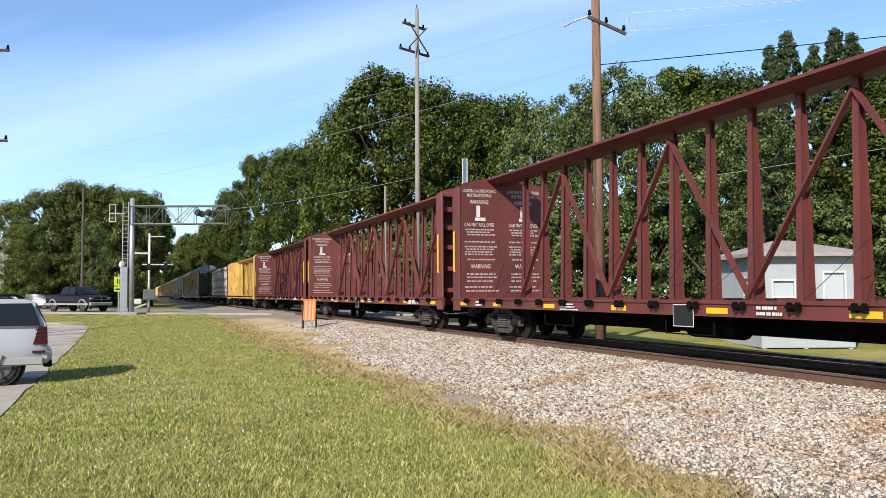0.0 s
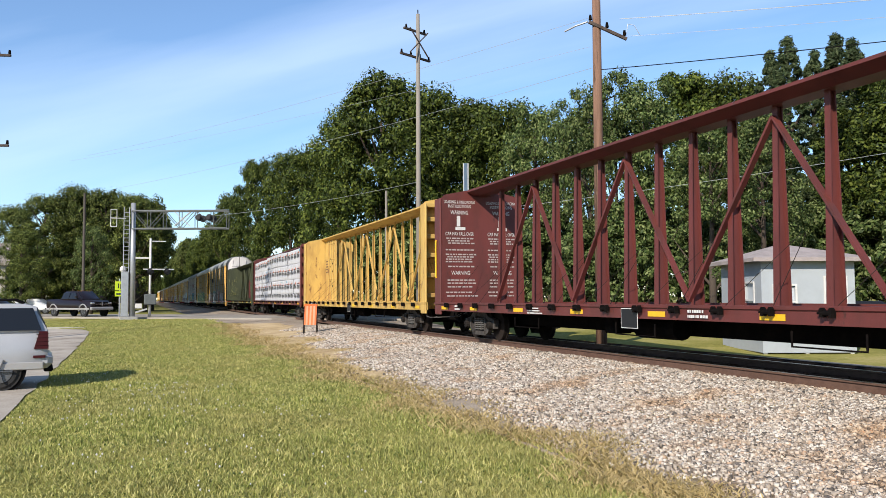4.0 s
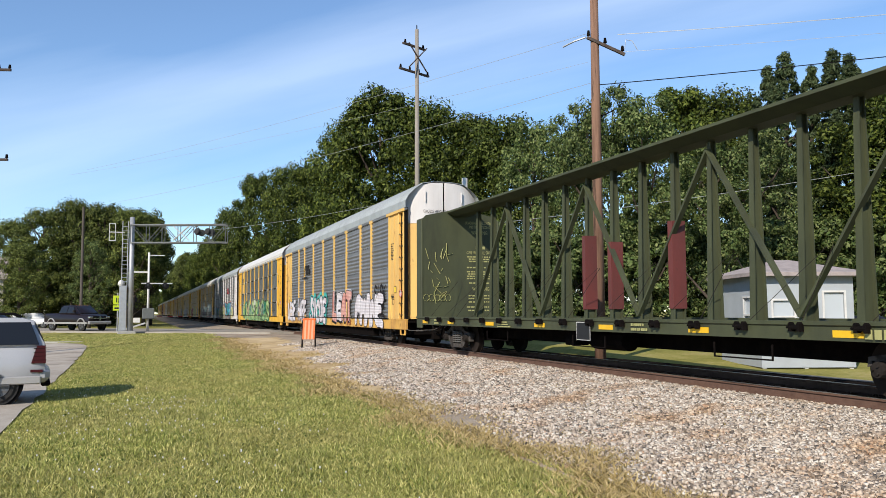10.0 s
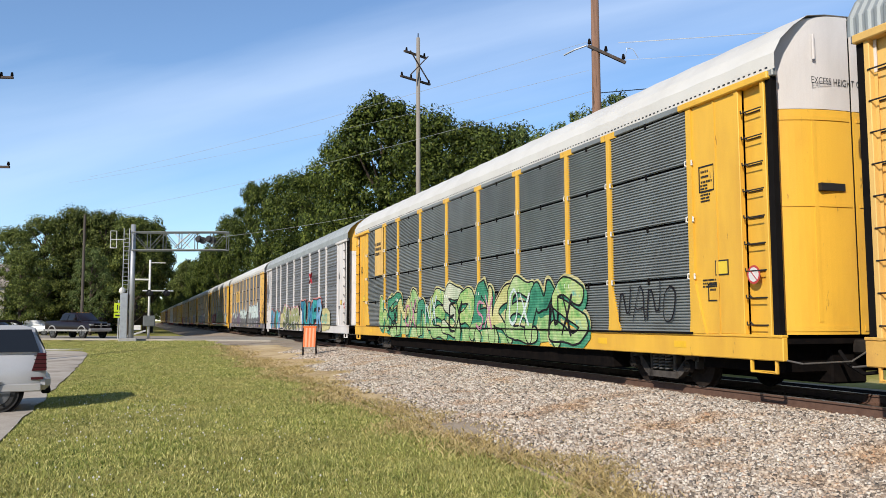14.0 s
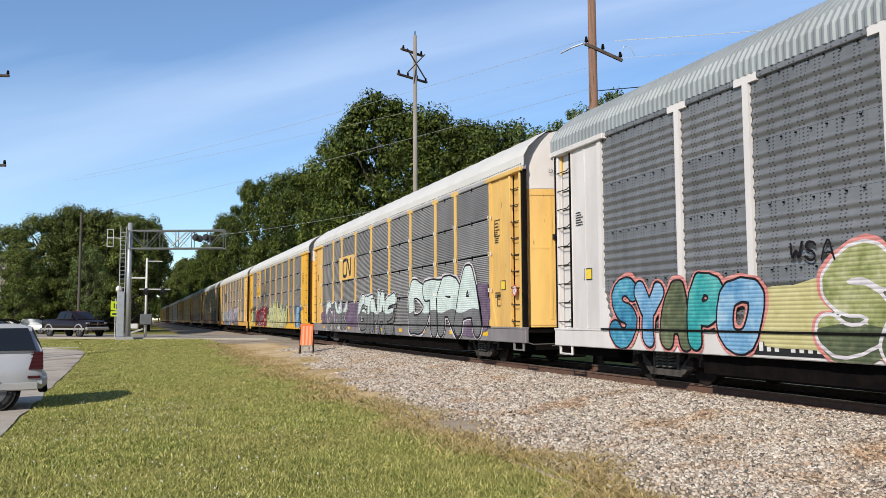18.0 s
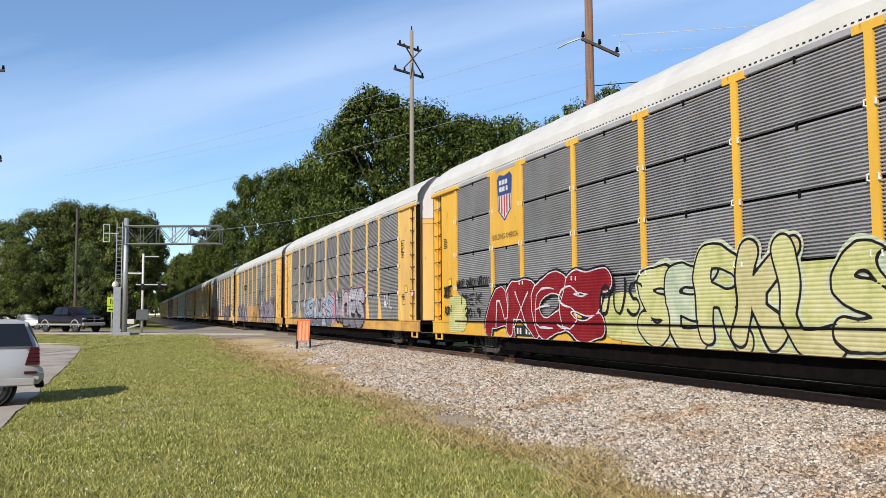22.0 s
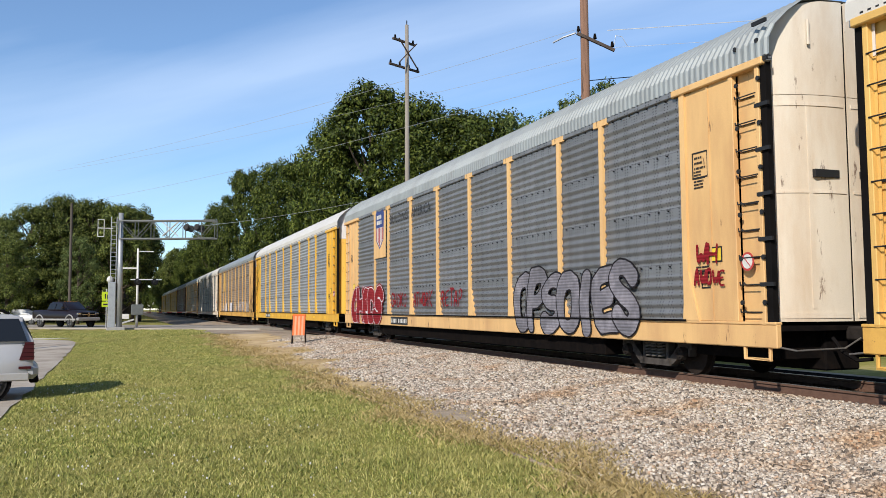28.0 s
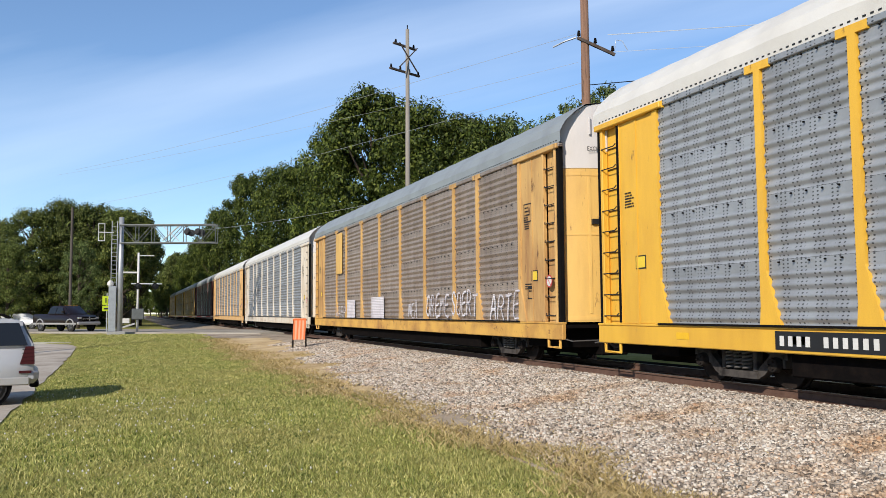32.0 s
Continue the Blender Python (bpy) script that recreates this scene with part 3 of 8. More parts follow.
# these strips put the train's shade into the ground colour
g = Geo().add([(x, y, bed(x) + 0.006) for y in (-430, 52, 72, 620) for x in (9.35, 11.95)], [(0, 1, 3, 2), (4, 5, 7, 6)])
g.add([(x, y, bed(x) + 0.008) for y in (-430, 620) for x in (11.96, 12.85, 14.0, 15.2, 16.9)], [(i, i + 1, i + 6, i + 5) for i in range(4)])
tagged(new("track_gravel", g.mesh("track_gravel", SHADE_GRAVEL)), "gravel coloured dark as the train's shade, between and beyond the rails", "ballast", kind="structure")
track = thing("railway_track", (TRACK_X, 0, 0), "single railway track with rust-brown steel rails", "railway track", kind="structure")
for s in (-1, 1):
    k = s * 0.7525
    prof = [(-0.075, -0.17), (0.075, -0.17), (0.075, -0.155), (0.012, -0.13), (0.010, -0.045), (0.036, -0.035), (0.036, -0.004), (-0.036, -0.004),
            (-0.036, -0.035), (-0.010, -0.045), (-0.012, -0.13), (-0.075, -0.155)]
    part("rail", Geo().prism([(x + k, z) for x, z in prof], "y", -430, 620), RAILRUST, track, "rusty steel rail")
    part("rail_head", Geo().box(k - 0.034, k + 0.034, -430, 620, -0.004, 0.0), RAILTOP, track, "polished running surface")


def stones():
    """Crushed stone on the shoulder of the track, as loose pieces."""
    rng = np.random.default_rng(5)
    n = 140000
    y = 3.0 + 40 * rng.random(n) ** 1.7
    x = 4.55 + (9.75 - 4.55) * rng.random(n) ** 0.9
    keep = rng.random(n) < np.clip((x - 4.45 - np.clip((y - 18) / 8, 0, 2.2) + 0.5 * np.sin(y * 0.9) + 0.3 * np.sin(y * 2.3)) / 1.1, 0, 1)
    x, y = x[keep], y[keep]
    n = len(x)
    far = np.clip((y - 8) / 25, 0, 1)
    s = rng.uniform(0.010, 0.025, n) * (1 + 0.6 * far)
    cube = np.array([(-1, -1, -1), (1, -1, -1), (1, 1, -1), (-1, 1, -1), (-1, -1, 1), (1, -1, 1), (1, 1, 1), (-1, 1, 1)], float)
    v = cube[None] * rng.uniform(0.55, 1.1, (n, 8, 3)) * (s[:, None, None] * rng.uniform(0.6, 1.25, (n, 1, 3)))
    a, b = rng.random(n) * 6.28, rng.normal(0, 0.6, n)
    ca, sa, cb, sb = np.cos(a), np.sin(a), np.cos(b), np.sin(b)
    R = np.stack([np.stack([ca, -sa * cb, sa * sb], 1), np.stack([sa, ca * cb, -ca * sb], 1), np.stack([0 * a, sb, cb], 1)], 1)
    v = np.einsum("nij,nkj->nki", R, v)
    z = np.array([bed(q, r) for q, r in zip(x, y)]) + s * 0.45
    v += np.stack([x, y, z], 1)[:, None]
    f = np.array([(0, 3, 2, 1), (4, 5, 6, 7), (0, 1, 5, 4), (1, 2, 6, 5), (2, 3, 7, 6), (3, 0, 4, 7)])
    faces = (f[None] + 8 * np.arange(n)[:, None, None]).reshape(-1, 4)
    me = bpy.data.meshes.new("ballast_stones")
    me.vertices.add(8 * n)
    me.vertices.foreach_set("co", v.reshape(-1))
    me.loops.add(4 * len(faces))
    me.loops.foreach_set("vertex_index", faces.reshape(-1).astype(np.int32))
    me.polygons.add(len(faces))
    me.polygons.foreach_set("loop_start", np.arange(0, 4 * len(faces), 4, dtype=np.int32))
    me.update(calc_edges=True)
    me.materials.append(STONE)
    tagged(new("ballast_stones", me), "loose pale crushed limestone beside the rails", "gravel", kind="stuff")


stones()


def blades(name, mat, label, n, px, height, seed, width=0.006, lean=0.5):
    """Blades of grass as bent slivers; px gives the places for the random numbers."""
    rng = np.random.default_rng(seed)
    x, y, k = px(rng, n)
    n = len(x)
    h = rng.uniform(*height, n) * k
    a = rng.random(n) * 6.28
    d = rng.normal(0, lean, (n, 2)) * h[:, None]
    w = width * (1 + y / 9)
    z = np.array([max(land(p, q), bed(p, q) if abs(p - TRACK_X) < 6.2 else -9) for p, q in zip(x, y)]) - 0.01
    base = np.stack([x, y, z], 1)
    side = np.stack([np.cos(a) * w, np.sin(a) * w, 0 * a], 1)
    mid = base + np.stack([d[:, 0] * 0.35, d[:, 1] * 0.35, h * 0.6], 1)
    tip = base + np.stack([d[:, 0], d[:, 1], h], 1)
    v = np.stack([base - side, base + side, mid + side * 0.7, mid - side * 0.7, tip], 1).reshape(-1, 3)
    i = 5 * np.arange(n)
    quads = np.stack([i, i + 1, i + 2, i + 3], 1)
    tris = np.stack([i + 3, i + 2, i + 4], 1)
    me = bpy.data.meshes.new(name)
    me.vertices.add(len(v))
    me.vertices.foreach_set("co", v.reshape(-1))
    idx = np.concatenate([np.concatenate([quads, tris], 1).reshape(-1)]).astype(np.int32)
    me.loops.add(len(idx))
    me.loops.foreach_set("vertex_index", idx)
    me.polygons.add(2 * n)
    starts = np.stack([7 * np.arange(n), 7 * np.arange(n) + 4], 1).reshape(-1).astype(np.int32)
    me.polygons.foreach_set("loop_start", starts)
    me.update(calc_edges=True)
    me.materials.append(mat)
    tagged(new(name, me), label, "grass", kind="stuff")


def lawn_places(rng, n):
    y = 5.0 + 57 * rng.random(n) ** 2.1
    x = -3.0 + rng.random(n) * (8.2 + 0 * y)
    lo, hi = np.maximum(np.interp(y, [14, 23, 47, 50, 57], [-1.93, -2.08, -2.42, -3.1, -9.0]), -0.24 * y - 1.0), np.minimum(4.9, y * 0.75)
    edge = 4.42 + 0.25 * np.sin(y * 0.9) + 0.15 * np.sin(y * 2.3)
    x = lo + (hi - lo) * rng.random(n)
    keep = x < edge + rng.normal(0, 0.12, n)
    clump = 0.85 + 0.28 * np.sin(x * 2.1 + 1.3 * np.sin(y * 0.8)) * np.sin(y * 1.7 + np.sin(x * 1.4))
    return x[keep], y[keep], np.clip(clump, 0.4, 1.3)[keep]


def straw_places(rng, n):
    y = 5.0 + 45 * rng.random(n) ** 1.7
    edge = 4.45 + 0.3 * np.sin(y * 0.9) + 0.2 * np.sin(y * 2.3)
    x = edge + rng.normal(0.02, 0.17 + 0.013 * y, n)
    keep = x < 7.5
    return x[keep], y[keep], np.clip(1.15 - 0.5 * np.abs(x - edge), 0.3, 1.1)[keep]


def tuft_places(rng, n):
    cx, cy = rng.uniform(5.2, 8.4, 60), rng.uniform(7, 34, 60)
    i = rng.integers(0, 60, n)
    return cx[i] + rng.normal(0, 0.18, n), cy[i] + rng.normal(0, 0.5, n), np.full(n, 0.6)


def weed_places(rng, n):
    cx, cy = rng.uniform(-1.8, 4.0, 90), 6.5 + 26 * rng.random(90) ** 1.6
    i = rng.integers(0, 90, n)
    return cx[i] + rng.normal(0, 0.3, n), cy[i] + rng.normal(0, 0.4, n), np.full(n, 0.8)


def soil_patch():
    """Bare golden soil between the lawn and the gravel."""
    xs, ys = np.arange(2.6, 8.4, 0.25), np.arange(17.5, 50, 0.6)
    ok = {}
    vs = []
    for j, y in enumerate(ys):
        for i, x in enumerate(xs):
            lo = 4.55 - 0.6 * smooth(21, 30, y) + 0.4 * noise.noise((0.5 * y, 3.1, 0.2)) + 0.8 * smooth(38, 50, y)
            hi = 5.2 + 2.2 * smooth(20, 32, y) + 0.5 * noise.noise((0.6 * y, 8.3, 0.7))
            ok[i, j] = lo < x < hi
            vs.append((x, y, max(land(x, y), bed(x, y) if x > 4.6 else -9) + 0.012))
    n = len(xs)
    fs = [(j * n + i, j * n + i + 1, (j + 1) * n + i + 1, (j + 1) * n + i) for j in range(len(ys) - 1) for i in range(n - 1) if ok[i, j] or ok[i + 1, j + 1]]
    tagged(new("bare_soil", Geo().add(vs, fs).mesh("bare_soil", SAND, True)), "bare golden soil beside the gravel", "soil", kind="structure")


def clover():
    rnd = random.Random(12)
    g = Geo()
    for k in range(16):
        cx, cy = rnd.uniform(-1.6, 2.6), rnd.uniform(7.5, 22)
        for q in range(rnd.randint(6, 22)):
            x, y = cx + rnd.gauss(0, 0.6), cy + rnd.gauss(0, 0.7)
            z, r = land(x, y) + rnd.uniform(0.05, 0.08), rnd.uniform(0.007, 0.012)
            g.cyl((x, y, z - r), (x, y, z), r * 0.6, r, n=6).cyl((x, y, z), (x, y, z + r), r, r * 0.4, n=6)
    tagged(new("clover_flowers", g.mesh("clover_flowers", LETTER)), "tiny white clover flowers in the grass", "flowers", kind="stuff")


soil_patch()
clover()
blades("lawn_weeds", WEED, "small dark green weeds in the lawn", 5000, weed_places, (0.02, 0.055), 9, width=0.006, lean=0.9)
blades("lawn_grass", GRASS, "short mown green grass with yellow tips", 360000, lawn_places, (0.025, 0.080), 3, width=0.0033, lean=0.6)
blades("dry_grass", STRAW, "dry straw-coloured grass along the gravel", 30000, straw_places, (0.03, 0.11), 4, width=0.0045, lean=1.3)
blades("dry_weeds", STRAW, "sparse dry weeds among the gravel", 9000, tuft_places, (0.03, 0.09), 6, lean=1.2)

# ---- trees ----
def crown_mesh(name, mat, seed, height, radius, base, lobes, leaves, leaf, pointed=False):
    """A crown of leaf clumps round several lobes, with gaps between them."""
    rng = np.random.default_rng(seed)
    cs = []
    for k in range(lobes):
        h = rng.random() ** (1.3 if pointed else 0.8)
        a = rng.random() * 6.28
        wide = (1 - h) ** 0.7 if pointed else math.sin(math.pi * (0.18 + 0.74 * h)) ** 0.8
        r = radius * wide * rng.random() ** 0.38 * 0.88
        cs.append((r * math.cos(a), r * math.sin(a), base + (height - base) * (0.05 + 0.90 * h), radius * rng.uniform(0.10, 0.24) * (0.42 if pointed else 1.0)))
    cs = np.array(cs)
    i = rng.integers(0, lobes, leaves)
    d = rng.normal(0, 1, (leaves, 3))
    d /= np.linalg.norm(d, axis=1)[:, None]
    cs[:, 2] -= (cs[:, 2] + cs[:, 3] * 0.75).max() - height
    rr = cs[i, 3] * (0.35 + 0.75 * rng.random(leaves) ** 0.7)
    p = cs[i, :3] + d * rr[:, None] * np.array([1, 1, 0.75])
    nrm = d * 1.0 + rng.normal(0, 0.38, (leaves, 3)) + np.array([0, 0, 0.30])
    nrm /= np.linalg.norm(nrm, axis=1)[:, None]
    t = np.cross(nrm, rng.normal(0, 1, (leaves, 3)))
    t /= np.linalg.norm(t, axis=1)[:, None]
    b = np.cross(nrm, t)
    s = leaf * rng.uniform(0.6, 1.3, leaves)[:, None]
    if pointed:
        b = b * 0.45
    v = np.stack([p - t * s, p - b * s * 0.5 + nrm * s * 0.12, p + t * s, p + b * s * 0.5 + nrm * s * 0.12], 1).reshape(-1, 3)
    f = np.arange(4 * leaves, dtype=np.int32)
    me = bpy.data.meshes.new(name)
    me.vertices.add(4 * leaves)
    me.vertices.foreach_set("co", v.reshape(-1))
    me.loops.add(4 * leaves)
    me.loops.foreach_set("vertex_index", f)
    me.polygons.add(leaves)
    me.polygons.foreach_set("loop_start", np.arange(0, 4 * leaves, 4, dtype=np.int32))
    me.update(calc_edges=True)
    me.materials.append(mat)
    return me, cs


def tree_kind(name, mat, seed, height, radius, base, lobes, leaves, leaf, label, pointed=False):
    tr = thing(name, (0, 0, 0), label, "tree")
    me, cs = crown_mesh("crown", mat, seed, height, radius, base, lobes, leaves, leaf, pointed)
    r0 = height * 0.018 + 0.08
    g = Geo()
    lean = [(0, 0, -0.3), (0.1, 0.05, height * 0.25), (0.0, 0.1, height * 0.55), (0.1, 0, height * 0.88)]
    for k, (a, b) in enumerate(zip(lean[:-1], lean[1:])):
        g.cyl(a, b, r0 * (1 - 0.28 * k), r0 * (0.72 - 0.28 * k), n=9)
    part("trunk", g, BARK, tr, "", True)
    g = Geo()
    for x, y, z, r in cs[:: max(1, len(cs) // 14)]:
        z0 = max(base * 0.8, z - math.hypot(x, y) * 0.9 - 1.0)
        g.cyl((0.05, 0.05, z0), (x * 0.55, y * 0.55, (z0 + z) / 2), r0 * 0.35, r0 * 0.2, n=6)
        g.cyl((x * 0.55, y * 0.55, (z0 + z) / 2), (x, y, z), r0 * 0.2, r0 * 0.06, n=6)
    part("limb", g, BARK, tr)
    piece("crown", me, tr)
    return tr


TREES = {
    "a": tree_kind("broadleaf_tree", LEAF, 21, 20, 6.4, 3.0, 150, 30000, 0.185, "tall dark green broadleaf tree in full leaf"),
    "b": tree_kind("broadleaf_tree", LEAF, 22, 20, 7.0, 2.0, 170, 32000, 0.185, "broad dark green tree in full leaf"),
    "c": tree_kind("broadleaf_tree", LEAF2, 23, 20, 5.6, 2.0, 130, 17000, 0.17, "light green tree with loose foliage"),
    "d": tree_kind("broadleaf_tree", LEAF3, 31, 20, 7.0, 1.5, 130, 24000, 0.19, "rounded olive-green tree in full leaf"),
    "h": tree_kind("broadleaf_tree", LEAF3, 33, 20, 6.4, 6.4, 110, 14000, 0.25, "dark green tree with a high crown over the track"),
    "p": tree_kind("pine_tree", NEEDLE, 24, 20, 3.4, 3.0, 420, 22000, 0.20, "tall grey-green pine with loose needles", True),
    "s": tree_kind("leafy_shrub", LEAF2, 25, 20, 9.5, 0.0, 90, 18000, 0.42, "dense green bushes below the trees"),
}
for first in TREES.values():
    first.location = (0, -2000, -60)


def plant(kind, heading, dist, height, turn, wide=1.0):
    """A tree at that heading (degrees right of the track) and distance from the standpoint."""
    a = radians(heading)
    x, y = dist * math.sin(a), dist * math.cos(a)
    k = height / 20
    ob = copy_thing(TREES[kind], Matrix.Translation((x, y, land(x, y))) @ Matrix.Rotation(radians(turn), 4, "Z"))
    ob.scale = (k * wide, k * wide, k)
    return ob

# ---- the train ----
SIGN_LAB = plain("yellow_notice", (0.85, 0.60, 0.05))
S_ROUND = plain("red_notice", (0.55, 0.06, 0.05))
FRAME = surface("dusty_truck_frame", (0.085, 0.074, 0.066), (0.014, 0.011, 0.010), 0.85, 0.0, scale=5, amount=0.9, spec=0.15)
S_FADED = plain("faded_white_lettering", (0.46, 0.38, 0.35))
S_DIM = plain("faded_yellow_lettering", (0.42, 0.40, 0.16))
TRAIN_RUN = ((0, 0.0), (2, 23.13), (4, 46.38), (6, 69.76), (8, 93.27), (10, 116.91), (12, 140.69), (14, 164.6), (16, 188.65), (18, 212.85),
             (20, 237.2), (22, 261.7), (24, 286.35), (26, 311.15), (28, 336.12), (30, 361.25), (32, 386.54))
CARS = []                       # (car, its place along the track at the start)
BAYS = (-11.35, -8.6, -6.75, -4.05, -1.35, 1.35, 4.05, 6.75, 8.6, 11.35)
ROOF = ((-1.5, 5.13), (-1.5, 5.38), (-1.36, 5.62), (-1.1, 5.86), (-0.82, 6.05), (-0.45, 6.11), (0, 6.13))
ROOF = ROOF + tuple((-x, z) for x, z in ROOF[-2::-1])


def truck(car, y, wheel_r, cast=CAST):
    """A two-axle freight truck, set across the car's middle at y."""
    def frame_shape(g):
        g.prism([(-1.14, 0.46), (-1.12, 0.60), (-0.72, 0.66), (-0.45, 0.82), (0.45, 0.82), (0.72, 0.66), (1.12, 0.60), (1.14, 0.46),
                 (0.74, 0.53), (0.44, 0.68), (-0.44, 0.68), (-0.74, 0.53)], "x", -0.08, 0.08)
        g.prism([(-0.48, 0.13), (0.48, 0.13), (0.46, 0.25), (-0.46, 0.25)], "x", -0.11, 0.11)
        for s in (-1, 1):
            g.prism([(s * 0.92, 0.50), (s * 0.74, 0.53), (s * 0.44, 0.27), (s * 0.46, 0.13), (s * 0.60, 0.20)], "x", -0.07, 0.07)
            g.box(-0.08, 0.08, *sorted((s * 0.33, s * 0.43)), 0.24, 0.70, 0.02)
            for q in (-0.15, 0.15):
                g.box(-0.08, 0.08, s * 0.89 + q - 0.03, s * 0.89 + q + 0.03, 0.33, 0.56, 0.01)

    def wheel_shape(g):
        g.cyl((-0.07, 0, 0), (0.05, 0, 0), wheel_r, wheel_r * 0.985, n=24)
        g.cyl((0.05, 0, 0), (0.085, 0, 0), wheel_r + 0.03, n=24)
        g.cyl((-0.10, 0, 0), (-0.07, 0, 0), wheel_r * 0.35, wheel_r * 0.42, n=14)

    def spring_shape(g):
        g.tube([(0.085 * math.cos(j * 0.785), 0.085 * math.sin(j * 0.785), 0.27 + 0.0076 * j) for j in range(47)], 0.021, 5)

    def bolster_shape(g):
        g.box(-1.0, 1.0, -0.2, 0.2, 0.42, 0.70, 0.03)

    def axle_shape(g):
        g.cyl((-1.05, 0, 0), (1.05, 0, 0), 0.08, n=10)

    def cap_shape(g):
        g.cyl((0, 0, 0), (-0.10, 0, 0), 0.13, 0.11, n=12)
        for k in range(3):
            a = k * 2.09
            g.cyl((-0.10, 0.06 * math.cos(a), 0.06 * math.sin(a)), (-0.13, 0.06 * math.cos(a), 0.06 * math.sin(a)), 0.018, n=6)
    tr = piece("truck", shared("bolster", cast, bolster_shape), car, "grimy cast steel two-axle truck", (0, y, 0))
    for s in (-1, 1):
        piece("side_frame", shared("side_frame", FRAME, frame_shape), tr, "", (s * 0.99, 0, 0))
        for k in (-0.2, 0.0, 0.2):
            piece("spring", shared("spring", SPRING, spring_shape, True), tr, "", (s * 1.03, k, 0))
        for a in (-0.89, 0.89):
            piece("bearing_cap", shared("bearing_cap", cast, cap_shape), tr, "", (s * 1.07, a, wheel_r), (0, 0, math.pi if s > 0 else 0))
    for a in (-0.89, 0.89):
        piece("axle", shared("axle", DARK, axle_shape), tr, "", (0, a, wheel_r))
        for s in (-1, 1):
            piece("wheel", shared(("wheel", wheel_r), TREAD, wheel_shape), tr, "", (s * 0.76, a, wheel_r), (0, 0, 0 if s < 0 else math.pi))


def coupler(car, y_end, s):
    g = Geo().box(-0.10, 0.10, y_end * s - 0.1 if s > 0 else -y_end - 0.62, y_end + 0.62 if s > 0 else -y_end + 0.1, 0.70, 0.92, 0.03)
    g.box(-0.22, 0.20, s * (y_end + 0.56) - 0.1, s * (y_end + 0.56) + 0.1, 0.66, 0.98, 0.05)
    part("coupler", g, CAST, car)
    hose = [(-0.45, s * y_end, 0.75), (-0.46, s * (y_end + 0.18), 0.55), (-0.40, s * (y_end + 0.4), 0.42), (-0.3, s * (y_end + 0.6), 0.45)]
    part("brake_hose", Geo().tube(hose, 0.03), SLIT, car)
    lever = [(-1.42, s * (y_end - 0.1), 0.62), (-1.40, s * (y_end + 0.25), 0.58), (-0.5, s * (y_end + 0.28), 0.6), (-0.2, s * (y_end + 0.3), 0.75)]
    part("uncoupling_lever", Geo().tube(lever, 0.014), SPRING, car)


def bars(g, x, y0, z0, rows, width, h=0.05, gap=0.09, seed=1):
    """Lines of lettering too small to read, as bars on the side of a car."""
    rnd = random.Random(seed)
    for k in range(rows):
        u, z = 0.0, z0 - k * gap
        end = width * rnd.uniform(0.6, 1.0)
        while u < end:
            w = rnd.uniform(0.5, 1.3) * h
            g.box(x, x + 0.004, y0 - u - w, y0 - u, z, z + h)
            u += w + 0.28 * h + (0.4 * h if rnd.random() < 0.2 else 0)
    return g


